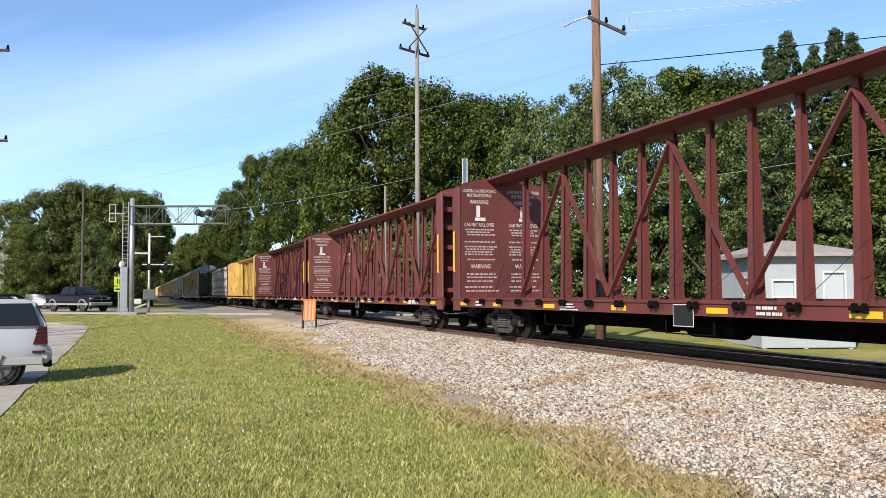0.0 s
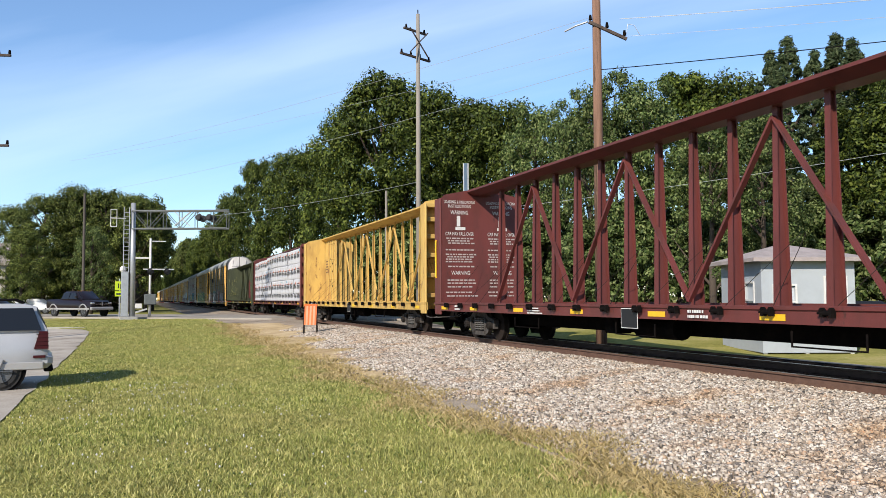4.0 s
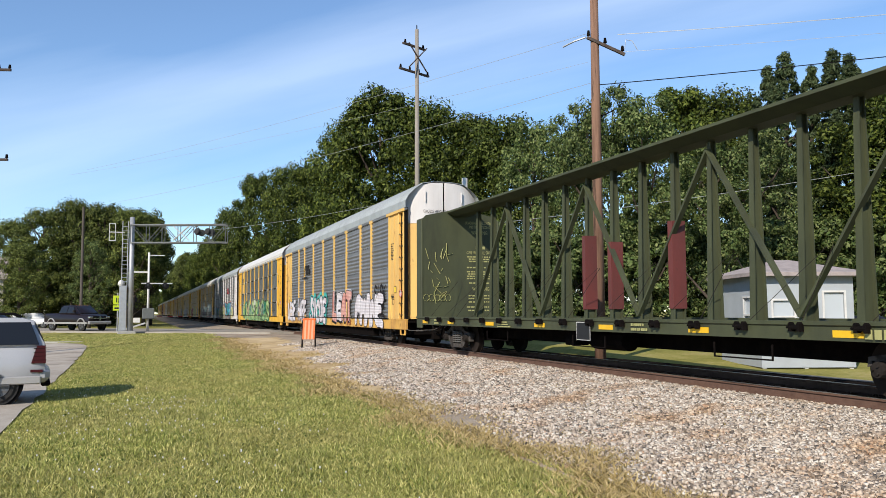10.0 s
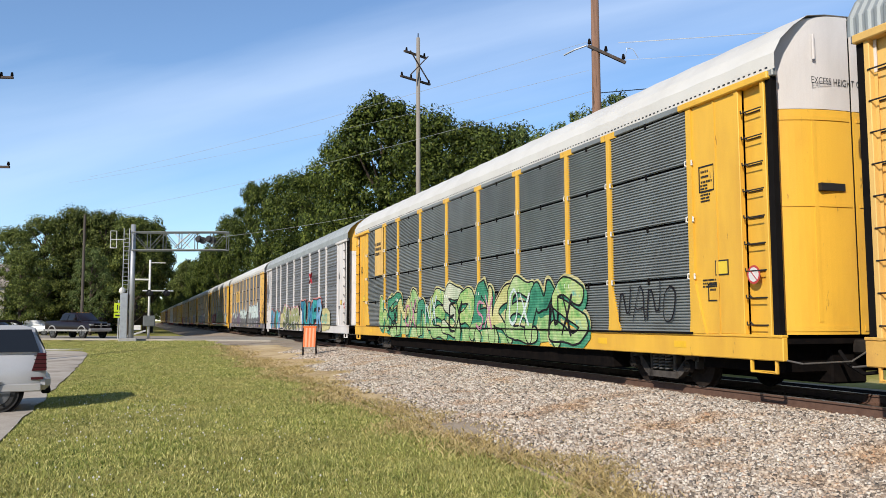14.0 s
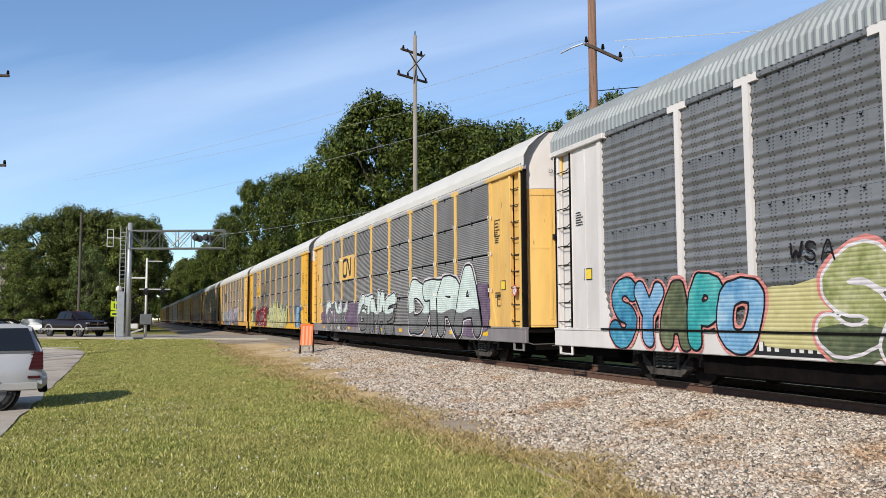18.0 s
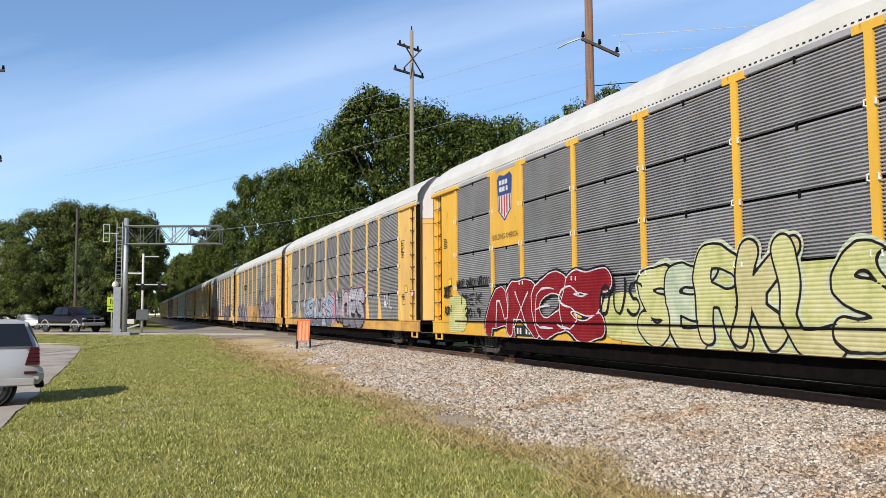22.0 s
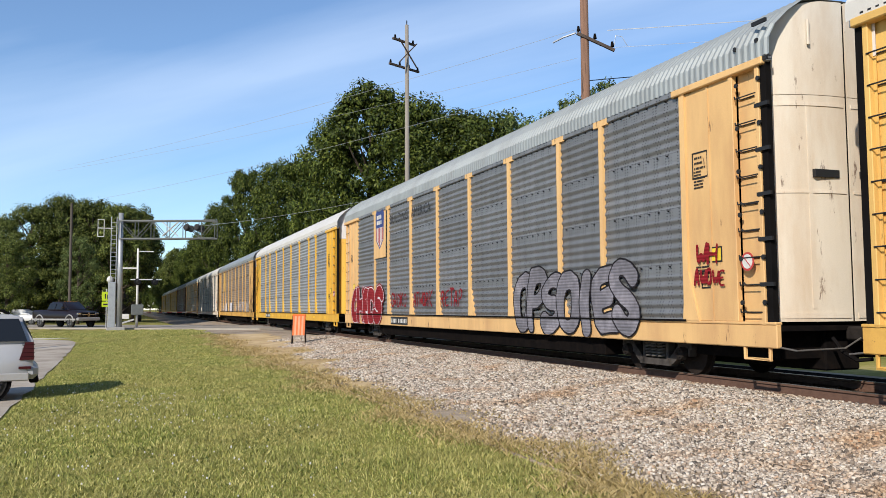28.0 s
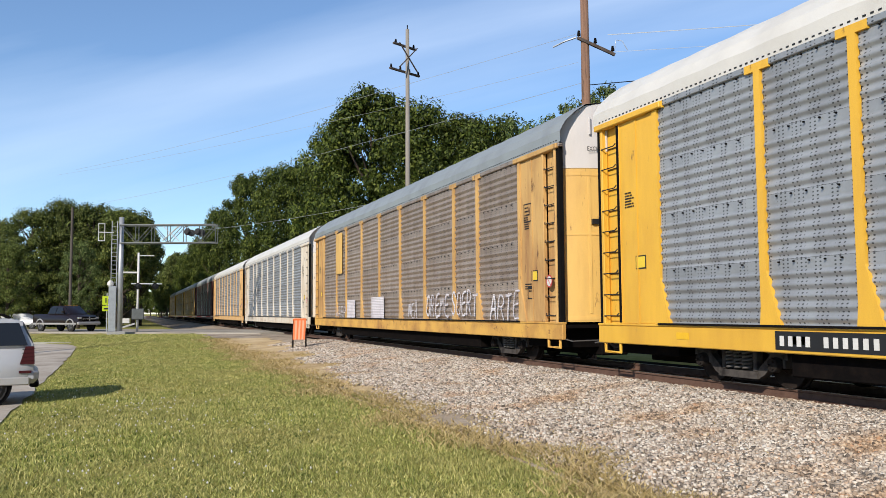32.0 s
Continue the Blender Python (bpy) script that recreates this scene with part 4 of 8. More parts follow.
def auto_rack(place, paint, sheet, roof, door=None, door_top=None, sill=None, ribbed=False, plain_sheet=True, label="", reflect=False):
    """A covered rack car for new automobiles, 27.1 m long."""
    door, door_top, sill = door or paint, door_top or WHITE, sill or paint
    car = thing("auto_rack_car", (TRACK_X, place, 0), label, "rail car", "cars of the freight train")
    CARS.append((car, place))

    def roof_shape(g):
        n = 720 if ribbed else 46
        ys = np.linspace(-13.55, 13.55, n + 1)
        vs = []
        for i, y in enumerate(ys):
            k = (0.028 if (i // 2) % 2 else 0.0) if ribbed else (0.012 if i % 2 else 0.0)
            vs += [(x * (1 + k * 0.5), y, z + (k if z > 5.2 else 0)) for x, z in ROOF]
        m = len(ROOF)
        fs = [(i * m + j, i * m + j + 1, (i + 1) * m + j + 1, (i + 1) * m + j) for i in range(n) for j in range(m - 1)]
        g.add(vs, fs)
    piece("roof", shared(("roof", ribbed), roof, roof_shape), car, "corrugated galvanised roof" if ribbed else "white painted roof")
    if not ribbed:
        def stitch(g):
            for s in (-1, 1):
                for i in range(210):
                    y = -13.4 + i * 0.1275
                    g.box(s * 1.502 - 0.008, s * 1.502 + 0.008, y, y + 0.055, 5.165, 5.19)
        tagged(piece("roof_seam", shared("roof_seam", BLACK, stitch), car), "row of dark stitches along the roof edge", kind="stuff")

    for s in (-1, 1):
        def sill_shape(g):
            g.box(-0.05, 0.05, -13.5, 13.5, 0.60, 0.96, 0.015)
            g.box(-0.065, 0.065, -13.5, 13.5, 0.955, 1.0, 0.01)
        piece("side_sill", shared("rack_sill", sill, sill_shape), car, "", (s * 1.44, 0, 0))
        def rail_shape(g):
            g.box(-0.05, 0.05, -13.5, 13.5, 5.03, 5.14, 0.012)
        # black strip stands in for the shadow line of the sill's ledge
        def ledge_shadow_shape(g):
            g.box(-0.012, 0.012, -11.35, 11.35, 0.985, 1.022, 0.004)
        piece("sill_seam", shared("rack_ledge_shadow", SLIT, ledge_shadow_shape), car, "", (s * 1.526, 0, 0))
        piece("top_rail", shared("rack_rail", sheet, rail_shape), car, "", (s * 1.455, 0, 0))
        for i in range(9):
            w = BAYS[i + 1] - BAYS[i] - 0.16
            def panel_shape(g, w=w):
                n, h = 18, 0.965
                vs, row = [], [(0.012, 0.0)]
                for k in range(n):
                    z = k * h / n
                    row += [(0.042, z + 0.004), (0.042, z + 0.017), (-0.004, z + 0.026), (-0.004, z + 0.046)]
                row.append((0.012, h))
                for x, z in row:
                    vs += [(x, -w / 2, z), (x, w / 2, z)]
                g.add(vs, [(2 * k, 2 * k + 1, 2 * k + 3, 2 * k + 2) for k in range(len(row) - 1)])
            def wave_shape(g, w=w):
                n, h = 40, 1.006
                vs = []
                for k in range(n + 1):
                    z = k * h / n
                    x = 0.020 + (0.022 * math.sin(2 * math.pi * z / 0.165) if z < 0.83 else 0.0)
                    vs += [(x, -w / 2, z), (x, w / 2, z)]
                g.add(vs, [(2 * k, 2 * k + 1, 2 * k + 3, 2 * k + 2) for k in range(n)])
            wave = sheet in (SHEET_B, SHEET_B2, SHEET_B3, SHEET_R)
            for row in range(4):
                piece("rack_panel", shared(("wave" if wave else "panel", round(w, 2)), sheet, wave_shape if wave else panel_shape, wave), car, "",
                      (s * 1.475, (BAYS[i] + BAYS[i + 1]) / 2, 1.0 + 1.01 * row), (0, 0, 0 if s < 0 else math.pi))
        # black sheet added in place of the unlit inside behind the panel gaps
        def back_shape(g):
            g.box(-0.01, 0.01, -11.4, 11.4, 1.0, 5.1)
        piece("inner_lining", shared("rack_dark_backing", SLIT, back_shape), car, "", (s * 1.42, 0, 0))
        def post_shape(g):
            g.prism([(-0.07, 5.0), (-0.27, 5.0), (-0.27, 5.13), (0.27, 5.13), (0.27, 5.0), (0.07, 5.0), (0.07, 1.3), (0.10, 1.0),
                     (-0.34, 1.0), (-0.07, 1.85)], "x", -0.035, 0.035)
        def latch_shape(g):
            g.tube([(0.0, 0.07, 0.05), (-0.02, 0.10, 0.04), (-0.02, 0.10, -0.03), (0.0, 0.07, -0.04)], 0.017, 5)
        def clip_shape(g):
            g.box(-0.025, 0.0, -0.025, 0.025, 0.90, 1.03, 0.006)
        def bolt_shape(g):
            for k in range(-3, 4):
                g.cyl((0.0, k * 0.3, 0.965), (-0.028, k * 0.3, 0.965), 0.018, 0.014, n=6)
        for y in BAYS:
            piece("post", shared("rack_post", paint, post_shape), car, "", (s * 1.475, y, 0))
            if s < 0 and not wave:
                for z in (2.0, 3.01, 4.02):
                    for d in (0, math.pi):
                        piece("post_latch", shared("rack_latch", LETTER, latch_shape), car, "", (-1.505, y, z), (d, 0, 0))
        for i in range(9):
            if s < 0:
                for z in (1.0, 2.01, 3.02, 4.03):
                    clip = piece("panel_clip", shared("rack_bolt" if wave else "rack_clip", SLIT, bolt_shape if wave else clip_shape), car, "", (-1.478, (BAYS[i] + BAYS[i + 1]) / 2, z))
                    if wave:
                        tagged(clip, "row of small dark bolts", kind="stuff")
        for e in (-1, 1):
            def end_panel(g):
                g.box(-0.02, 0.02, 11.4, 12.62, 1.0, 5.05, 0.008)
                g.box(-0.035, 0.035, 12.0, 12.05, 1.0, 5.05)
                g.box(-0.05, 0.05, 12.58, 12.68, 1.0, 5.1, 0.01)
            def bracket(g):
                g.box(-0.10, 0.08, 11.1, 13.42, 5.0, 5.12, 0.015)
            piece("bracket", shared("rack_bracket", paint, bracket), car, "", (s * 1.47, 0, 0), (0, 0, 0 if e > 0 else math.pi))
            def slot(g):
                g.box(-0.062, 0.062, 12.585, 12.66, 1.02, 4.98)
            if (e > 0) == (s < 0) and paint is not TAN:
                piece("door_slot", shared("rack_slot", SLIT, slot), car, "", (s * 1.45, 0, 0), (0, 0, 0 if e > 0 else math.pi))
            piece("end_panel", shared("rack_end_panel", paint, end_panel), car, "", (s * 1.455, 0, 0), (0, 0, 0 if e > 0 else math.pi))
            def ladder_panel(g, q=e * s):
                g.box(*sorted((-0.10 * q, -0.08 * q)), 12.68, 13.4, 1.0, 5.1)
                g.box(-0.05, 0.05, 13.20, 13.29, 0.95, 5.1, 0.01)
            piece("ladder_panel", shared(("ladder_panel", e * s), paint, ladder_panel), car, "", (s * 1.455, 0, 0), (0, 0, 0 if e > 0 else math.pi))
            def rung(g):
                g.tube([(-0.03, 12.72, 0.05), (-0.06, 12.76, 0.0), (-0.06, 13.22, 0.0)], 0.012, 5)
                g.tube([(0.03, 12.72, 0.05), (0.06, 12.76, 0.0), (0.06, 13.22, 0.0), (0.0, 13.24, 0.0), (-0.06, 13.22, 0.0)], 0.012, 5)
            for k in range(9 if s < 0 else 0):
                piece("rung", shared("rack_rung", BLACK if paint is not WHITE else CAST, rung), car, "", (s * 1.455, 0, 1.15 + 0.43 * k), (0, 0, 0 if e > 0 else math.pi))
            def step_shape(g):
                g.tube([(0, 12.75, 0.95), (0, 12.75, 0.42), (0, 13.3, 0.42), (0, 13.3, 0.95)], 0.035, 5)
            piece("stirrup_step", shared("rack_step", sill, step_shape), car, "", (s * 1.44, 0, 0), (0, 0, 0 if e > 0 else math.pi))
    for e in (-1, 1):
        turn = (0, 0, 0 if e > 0 else math.pi)
        for s in (-1, 1):
            def curved(g, x0, x1, low, high, out=0.0, s=s):
                """A leaf bent round the car's end: it bulges towards the middle."""
                n, vs = 14, []
                for i in range(n + 1):
                    x = x0 + (x1 - x0) * i / n
                    y = 13.56 - 0.36 * (x / 1.42) ** 2.6 + out
                    z0, z1 = low(x), high(x)
                    vs += [(s * x, y, z0), (s * x, y, z1), (s * x, y - 0.05, z1), (s * x, y - 0.05, z0)]
                fs = [(4 * i + j, 4 * i + (j + 1) % 4, 4 * i + 4 + (j + 1) % 4, 4 * i + 4 + j) for i in range(n) for j in range(4)]
                g.add(vs, fs + [(0, 1, 2, 3), (4 * n, 4 * n + 1, 4 * n + 2, 4 * n + 3)])
            def leaf(g, bend=curved):
                bend(g, 0.03, 1.42, lambda x: 1.0, lambda x: 4.55)
            dl = piece("end_door", shared(("door", s), door, leaf, False), car, "", (0, 0, 0), turn)
            for x0, x1, z0, z1 in ((0.08, 1.40, 1.05, 1.14), (0.08, 1.40, 3.0, 3.05), (0.08, 1.40, 4.38, 4.44), (0.70, 0.76, 1.2, 4.36)):
                def rib(g, bend=curved, q=(x0, x1, z0, z1)):
                    bend(g, q[0], q[1], lambda x: q[2], lambda x: q[3], 0.015)
                if e < 0:
                    piece("door_rib", shared(("door_rib", s, z0), door, rib), dl)
            def top(g, bend=curved):
                rx, rz = [-x for x, z in ROOF[6:0:-1]], [z for x, z in ROOF[6:0:-1]]
                rx = [abs(v) for v in rx]
                bend(g, 0.03, 1.42, lambda x: 4.56, lambda x: float(np.interp(x, rx, rz)) - 0.03)
                g.cyl((0.72 * s, 13.55, 5.35), (0.72 * s, 13.55, 5.75), 0.025, n=6)
            piece("door_top", shared(("door_top", s), door_top, top), dl, "")
        def slit(g):
            g.box(-1.30, 1.30, 13.02, 13.12, 0.95, 5.15)
            for q in (-1, 1):
                g.box(*sorted((q * 1.37, q * 1.475)), 13.30, 13.43, 0.95, 5.15)
            g.box(-0.03, 0.03, 13.14, 13.53, 1.0, 6.06)
        piece("door_seal", shared("door_seal", SLIT, slit), car, "", (0, 0, 0), turn)
        coupler(car, 13.55, e)
        truck(car, e * 9.75, 0.38)
    def under(g):
        g.box(-0.36, 0.36, -13.3, 13.3, 0.22, 0.86, 0.03)
        # wide side and end boxes added to fill the gap with the dark of shade
        g.box(-1.30, -0.36, -8.3, 8.3, 0.24, 0.88, 0.02)
        g.box(0.36, 1.30, -8.3, 8.3, 0.24, 0.88, 0.02)
        for e in (-1, 1):
            g.box(-1.2, 1.2, *sorted((e * 11.2, e * 13.2)), 0.40, 0.88, 0.02)
        g.box(-1.38, 1.38, -13.5, 13.5, 0.86, 0.94)
        for k in range(-5, 6):
            g.box(-1.38, 1.38, k * 2.4 - 0.06, k * 2.4 + 0.06, 0.62, 0.88)
        g.cyl((-0.9, -1.2, 0.62), (-0.9, 1.4, 0.62), 0.2, n=10)
    piece("underframe", shared("rack_under", DARK, under), car)
    g = Geo()
    bars(g, -1.485, 12.42, 3.55, 6, 0.3, 0.03, 0.055, 3)
    bars(g, -1.485, -11.62, 3.55, 6, 0.3, 0.03, 0.055, 4)
    bars(g, -1.485, -11.62, 1.9, 3, 0.4, 0.03, 0.055, 5)
    tagged(part("stencil", g, BLACK, car), "small black stencilled data", kind="stuff")
    for y, z, w, h in ((-12.0, 3.45, 0.42, 0.46), (-12.05, 1.55, 0.30, 0.30)) if paint is not WHITE else ():
        g = Geo()
        for y0, y1, z0, z1 in ((y, y + w, z, z + 0.025), (y, y + w, z + h - 0.025, z + h), (y, y + 0.025, z, z + h), (y + w - 0.025, y + w, z, z + h)):
            g.box(-1.484, -1.479, y0, y1, z0, z1)
        bars(g, -1.486, y + w - 0.06, z + h - 0.12, int(h / 0.11) - 1, w - 0.12, 0.035, 0.09, 7)
        tagged(part("notice_box", g, BLACK, car), "black-lined stencilled data box", kind="stuff")
    for y, z in ((-12.3, 1.98), (11.75, 2.05)):
        lab = part("label_plate", Geo().box(-1.484, -1.478, y, y + 0.34, z, z + 0.26), BLACK, car, "yellow notice with black rim")
        part("label_face", Geo().box(-1.487, -1.4845, y + 0.025, y + 0.315, z + 0.025, z + 0.235), SIGN_LAB, lab)
    sign = part("round_sign", Geo().cyl((-1.503, -12.93, 1.95), (-1.508, -12.93, 1.95), 0.15, n=20), S_ROUND, car, "round red and white notice")
    part("sign_face", Geo().cyl((-1.5085, -12.93, 1.95), (-1.511, -12.93, 1.95), 0.115, n=20), LETTER, sign)
    part("sign_bar", Geo().bar((-1.5125, -12.85, 2.03), (-1.5125, -13.01, 1.87), 0.03, 0.001), S_ROUND, sign)
    for x0 in (-0.70, 0.22):
        part("placard", Geo().box(x0, x0 + 0.48, -13.585, -13.50, 3.25, 3.37), BLACK, car)
    if reflect or sill is SILL_G:
        for k in range(9):
            part("reflector", Geo().box(-1.497, -1.491, -11.1 + 2.7 * k, -10.75 + 2.7 * k, 0.74, 0.86), REFLECT, car)
    if door_top is WHITE and paint is not CREAM:
        lettering("stencil_words", "EXCESS HEIGHT CAR", BLACK, car, (-0.80, -13.572, 4.95), (1, 0, 0), (0, 0, 1), 1.15, 0.11)
    return car


def side_words(car, body, y, z, w, h, mat, **kw):
    return lettering("lettering", body, mat, car, (-1.517, y, z), (0, -1, 0), (0, 0, 1), w, h, **kw)


STROKES = {
    "A": (((0, 0), (0.36, 1), (0.64, 1), (1, 0)), ((0.2, 0.36), (0.8, 0.36))),
    "C": (((1, 0.8), (0.75, 1), (0.3, 1), (0, 0.7), (0, 0.3), (0.3, 0), (0.75, 0), (1, 0.2)),),
    "D": (((0, 0), (0, 1), (0.55, 1), (1, 0.7), (1, 0.3), (0.55, 0), (0, 0)),),
    "E": (((1, 1), (0.1, 1), (0, 0.5), (0.1, 0), (1, 0)), ((0, 0.5), (0.8, 0.55))),
    "G": (((1, 0.8), (0.75, 1), (0.3, 1), (0, 0.7), (0, 0.3), (0.3, 0), (0.75, 0), (1, 0.2), (1, 0.45), (0.6, 0.45)),),
    "H": (((0, 0), (0, 1)), ((1, 0), (1, 1)), ((0, 0.5), (1, 0.5))),
    "I": (((0.5, 0), (0.5, 1)),),
    "K": (((0, 0), (0, 1)), ((1, 1), (0.1, 0.5), (1, 0))),
    "L": (((0.1, 1), (0, 0), (1, 0)),),
    "M": (((0, 0), (0.1, 1), (0.5, 0.4), (0.9, 1), (1, 0)),),
    "N": (((0, 0), (0, 1), (1, 0), (1, 1)),),
    "O": (((0.5, 1), (0.1, 0.9), (0, 0.5), (0.1, 0.1), (0.5, 0), (0.9, 0.1), (1, 0.5), (0.9, 0.9), (0.5, 1)),),
    "P": (((0, 0), (0, 1), (0.7, 1), (1, 0.75), (0.7, 0.48), (0, 0.48)),),
    "R": (((0, 0), (0, 1), (0.7, 1), (1, 0.75), (0.7, 0.5), (0, 0.5)), ((0.45, 0.5), (1, 0))),
    "S": (((1, 0.85), (0.7, 1), (0.25, 1), (0, 0.75), (0.3, 0.54), (0.75, 0.46), (1, 0.25), (0.75, 0), (0.3, 0), (0, 0.15)),),
    "T": (((0, 1), (1, 1)), ((0.5, 1), (0.5, 0))),
    "U": (((0, 1), (0, 0.3), (0.3, 0), (0.7, 0), (1, 0.3), (1, 1)),),
    "W": (((0, 1), (0.2, 0), (0.5, 0.65), (0.8, 0), (1, 1)),),
    "X": (((0, 0), (1, 1)), ((0, 1), (1, 0))),
    "Y": (((0, 1), (0.5, 0.5), (1, 1)), ((0.5, 0.5), (0.5, 0))),
    "Z": (((0, 1), (1, 1), (0, 0), (1, 0)),),
    "2": (((0, 0.8), (0.3, 1), (0.8, 1), (1, 0.7), (0, 0), (1, 0)),),
    "0": (((0.5, 1), (0, 0.7), (0, 0.3), (0.5, 0), (1, 0.3), (1, 0.7), (0.5, 1)),),
    "1": (((0.2, 0.8), (0.5, 1), (0.5, 0)),),
    "9": (((1, 0.6), (0.5, 0.5), (0, 0.75), (0.5, 1), (1, 0.75), (0.8, 0)),),
}


def rounded(row):
    """The same stroke with its corners cut once."""
    out = [row[0]]
    for p, q in zip(row[:-1], row[1:]):
        out += [(0.75 * p[0] + 0.25 * q[0], 0.75 * p[1] + 0.25 * q[1]), (0.25 * p[0] + 0.75 * q[0], 0.25 * p[1] + 0.75 * q[1])]
    return out + [row[-1]]


def reach(rows, U, V):
    """Distance of every grid point from the nearest stroke."""
    best = np.full(U.shape, 1e3)
    for row in rows:
        for (a, b), (c, d) in zip(row[:-1], row[1:]):
            k = np.clip(((U - a) * (c - a) + (V - b) * (d - b)) / max((c - a) ** 2 + (d - b) ** 2, 1e-9), 0, 1)
            best = np.minimum(best, np.hypot(U - a - k * (c - a), V - b - k * (d - b)))
    return best


def filled(F, us, vs, depth, y, z):
    """A flat patch of paint where the field is below nought, with smooth edges."""
    g, known = Geo(), {}
    def vert(key, u, v):
        if key not in known:
            known[key] = len(g.v)
            g.v.append((-1.514 - depth, y - u, z + v))
        return known[key]
    live = np.minimum.reduce([F[:-1, :-1], F[1:, :-1], F[:-1, 1:], F[1:, 1:]]) < 0
    for i, j in zip(*np.nonzero(live)):
        ring = []
        cs = ((i, j), (i + 1, j), (i + 1, j + 1), (i, j + 1))
        for (a, b), (c, d) in zip(cs, cs[1:] + cs[:1]):
            f, h = F[a, b], F[c, d]
            if f < 0:
                ring.append(vert((a, b), us[a], vs[b]))
            if (f < 0) != (h < 0):
                k = f / (f - h)
                ring.append(vert(tuple(sorted(((a, b), (c, d)))), us[a] + k * (us[c] - us[a]), vs[b] + k * (vs[d] - vs[b])))
        if len(ring) > 2:
            g.f.append(tuple(ring))
    return g


def paint(name, g, mat, owner, label=""):
    if not g.f:
        return owner
    me = bpy.data.meshes.new(name)
    me.from_pydata(g.v, [], g.f)
    me.materials.append(mat)
    return piece(name, me, owner, label)


def spray(car, body, y, z, w, h, fills, line, halo=None, seed=0, fat=0.16, edge=0.05, glow=0.10, over=1.12, bubbly=True, lean=0.08,
          low=None, low_at=0.45, shade=None, drop=(0.10, -0.12), label="spray-painted rounded lettering", wild=1.0, arch=0.0):
    """A sprayed piece: fat overlapping letters, each with its outline and filling, over a thrown shade and an outer glow."""
    rnd = random.Random(100 + seed)
    fills = fills if isinstance(fills, (list, tuple)) else (fills,)
    n, step = len(body), 0.035
    cell = w / n
    us = np.arange(-0.5, w + 0.5, step)
    vs = np.arange(-0.35, h + 0.5, step)
    U, V = np.meshgrid(us, vs, indexing="ij")
    floor = 0.615 - z - V
    every = np.full(U.shape, 1e3)
    letters = []
    for i, ch in enumerate(body):
        wide, high = cell * over * rnd.uniform(0.92, 1.1) - 2 * fat, h * rnd.uniform(0.88, 1.04) * (1 + arch * (4 * (i + 0.5) / n * (1 - (i + 0.5) / n) - 0.6)) - 2 * fat
        cu, v0, tilt = cell * (i + 0.5), fat + rnd.uniform(-0.03, 0.05) * h, lean + wild * rnd.uniform(-0.10, 0.10)
        flare, f1, f2 = wild * rnd.uniform(-0.18, 0.22), rnd.random() * 6.28, rnd.random() * 6.28
        rows = []
        for row in STROKES[ch]:
            row = rounded(row) if bubbly else row
            rows.append([(cu + (p - 0.5) * wide * (1 + flare * (q - 0.5)) + tilt * (q - 0.5) * high, v0 + q * high) for p, q in row])
        lo, hi = max(0, int((cu - cell * 1.1 - fat + 0.3) / step)), int((cu + cell * 1.1 + fat + 0.75) / step)
        uu = us[lo:hi]
        A, B = U[lo:hi], V[lo:hi]
        F = reach(rows, A + 0.03 * wild * np.sin(5 * B + f1), B + 0.03 * wild * np.sin(4.5 * A + f2)) - fat * (1 + 0.18 * wild * np.sin(3.1 * A + f1) * np.sin(2.7 * B + f2))
        every[lo:hi] = np.minimum(every[lo:hi], F)
        letters.append((F, uu, A, B))
    if halo:
        fuzz = glow * (0.8 + 0.5 * np.sin(4.3 * U + seed) * np.sin(5.1 * V + 2 * seed))
        paint("paint_halo", filled(np.maximum(every - edge - fuzz, floor), us, vs, 0.0, y, z), halo, car, "outer line of sprayed paint")
    if shade:
        du, dv = int(round(drop[0] / step)), int(round(drop[1] / step))
        moved = np.roll(np.roll(every, du, 0), dv, 1)
        moved[-abs(du) - 1:], moved[:, -abs(dv) - 1:] = 1e3, 1e3
        paint("paint_shade", filled(np.maximum(np.minimum(moved, every) - edge, floor), us, vs, 0.001, y, z), shade, car, "thrown block shade of the letters")
    for i, (F, uu, A, B) in enumerate(letters):
        d = 0.0020 + 0.0014 * i
        F = np.maximum(F, 0.615 - z - B)
        ring = paint("sprayed_letter", filled(np.maximum(F - edge, 0.615 - z - B), uu, vs, d, y, z), line, car, label)
        top = fills[i % len(fills)]
        if low:
            cut = B - low_at * h - 0.06 * np.sin(3 * A + i)
            paint("paint_fill", filled(np.maximum(F, cut), uu, vs, d + 0.0007, y, z), low, ring)
            F = np.maximum(F, -cut)
        paint("paint_fill", filled(F, uu, vs, d + 0.0007, y, z), top, ring)


def tag(car, body, y, z, w, h, mat, fat=0.022, seed=0, x_in=0.0):
    """A quick scrawl of one line's width."""
    rnd = random.Random(300 + seed)
    us, vs = np.arange(-0.1, w + 0.1, 0.022), np.arange(-0.1, h + 0.1, 0.022)
    U, V = np.meshgrid(us, vs, indexing="ij")
    rows, cell = [], w / len(body)
    for i, ch in enumerate(body):
        k, b = rnd.uniform(0.62, 0.86) * cell, rnd.uniform(0.8, 1.0) * h
        for row in STROKES.get(ch, ()):
            rows.append([(cell * (i + 0.08) + p * k + 0.08 * q * h, rnd.uniform(0, 0.05) * h + q * b) for p, q in rounded(row)])
    F = reach(rows, U + 0.012 * np.sin(9 * V), V + 0.02 * np.sin(5 * U + seed)) - fat * (1 + 0.3 * np.sin(7 * U))
    paint("sprayed_tag", filled(F, us, vs, 0.004 + x_in, y, z), mat, car, "thin sprayed scrawl")


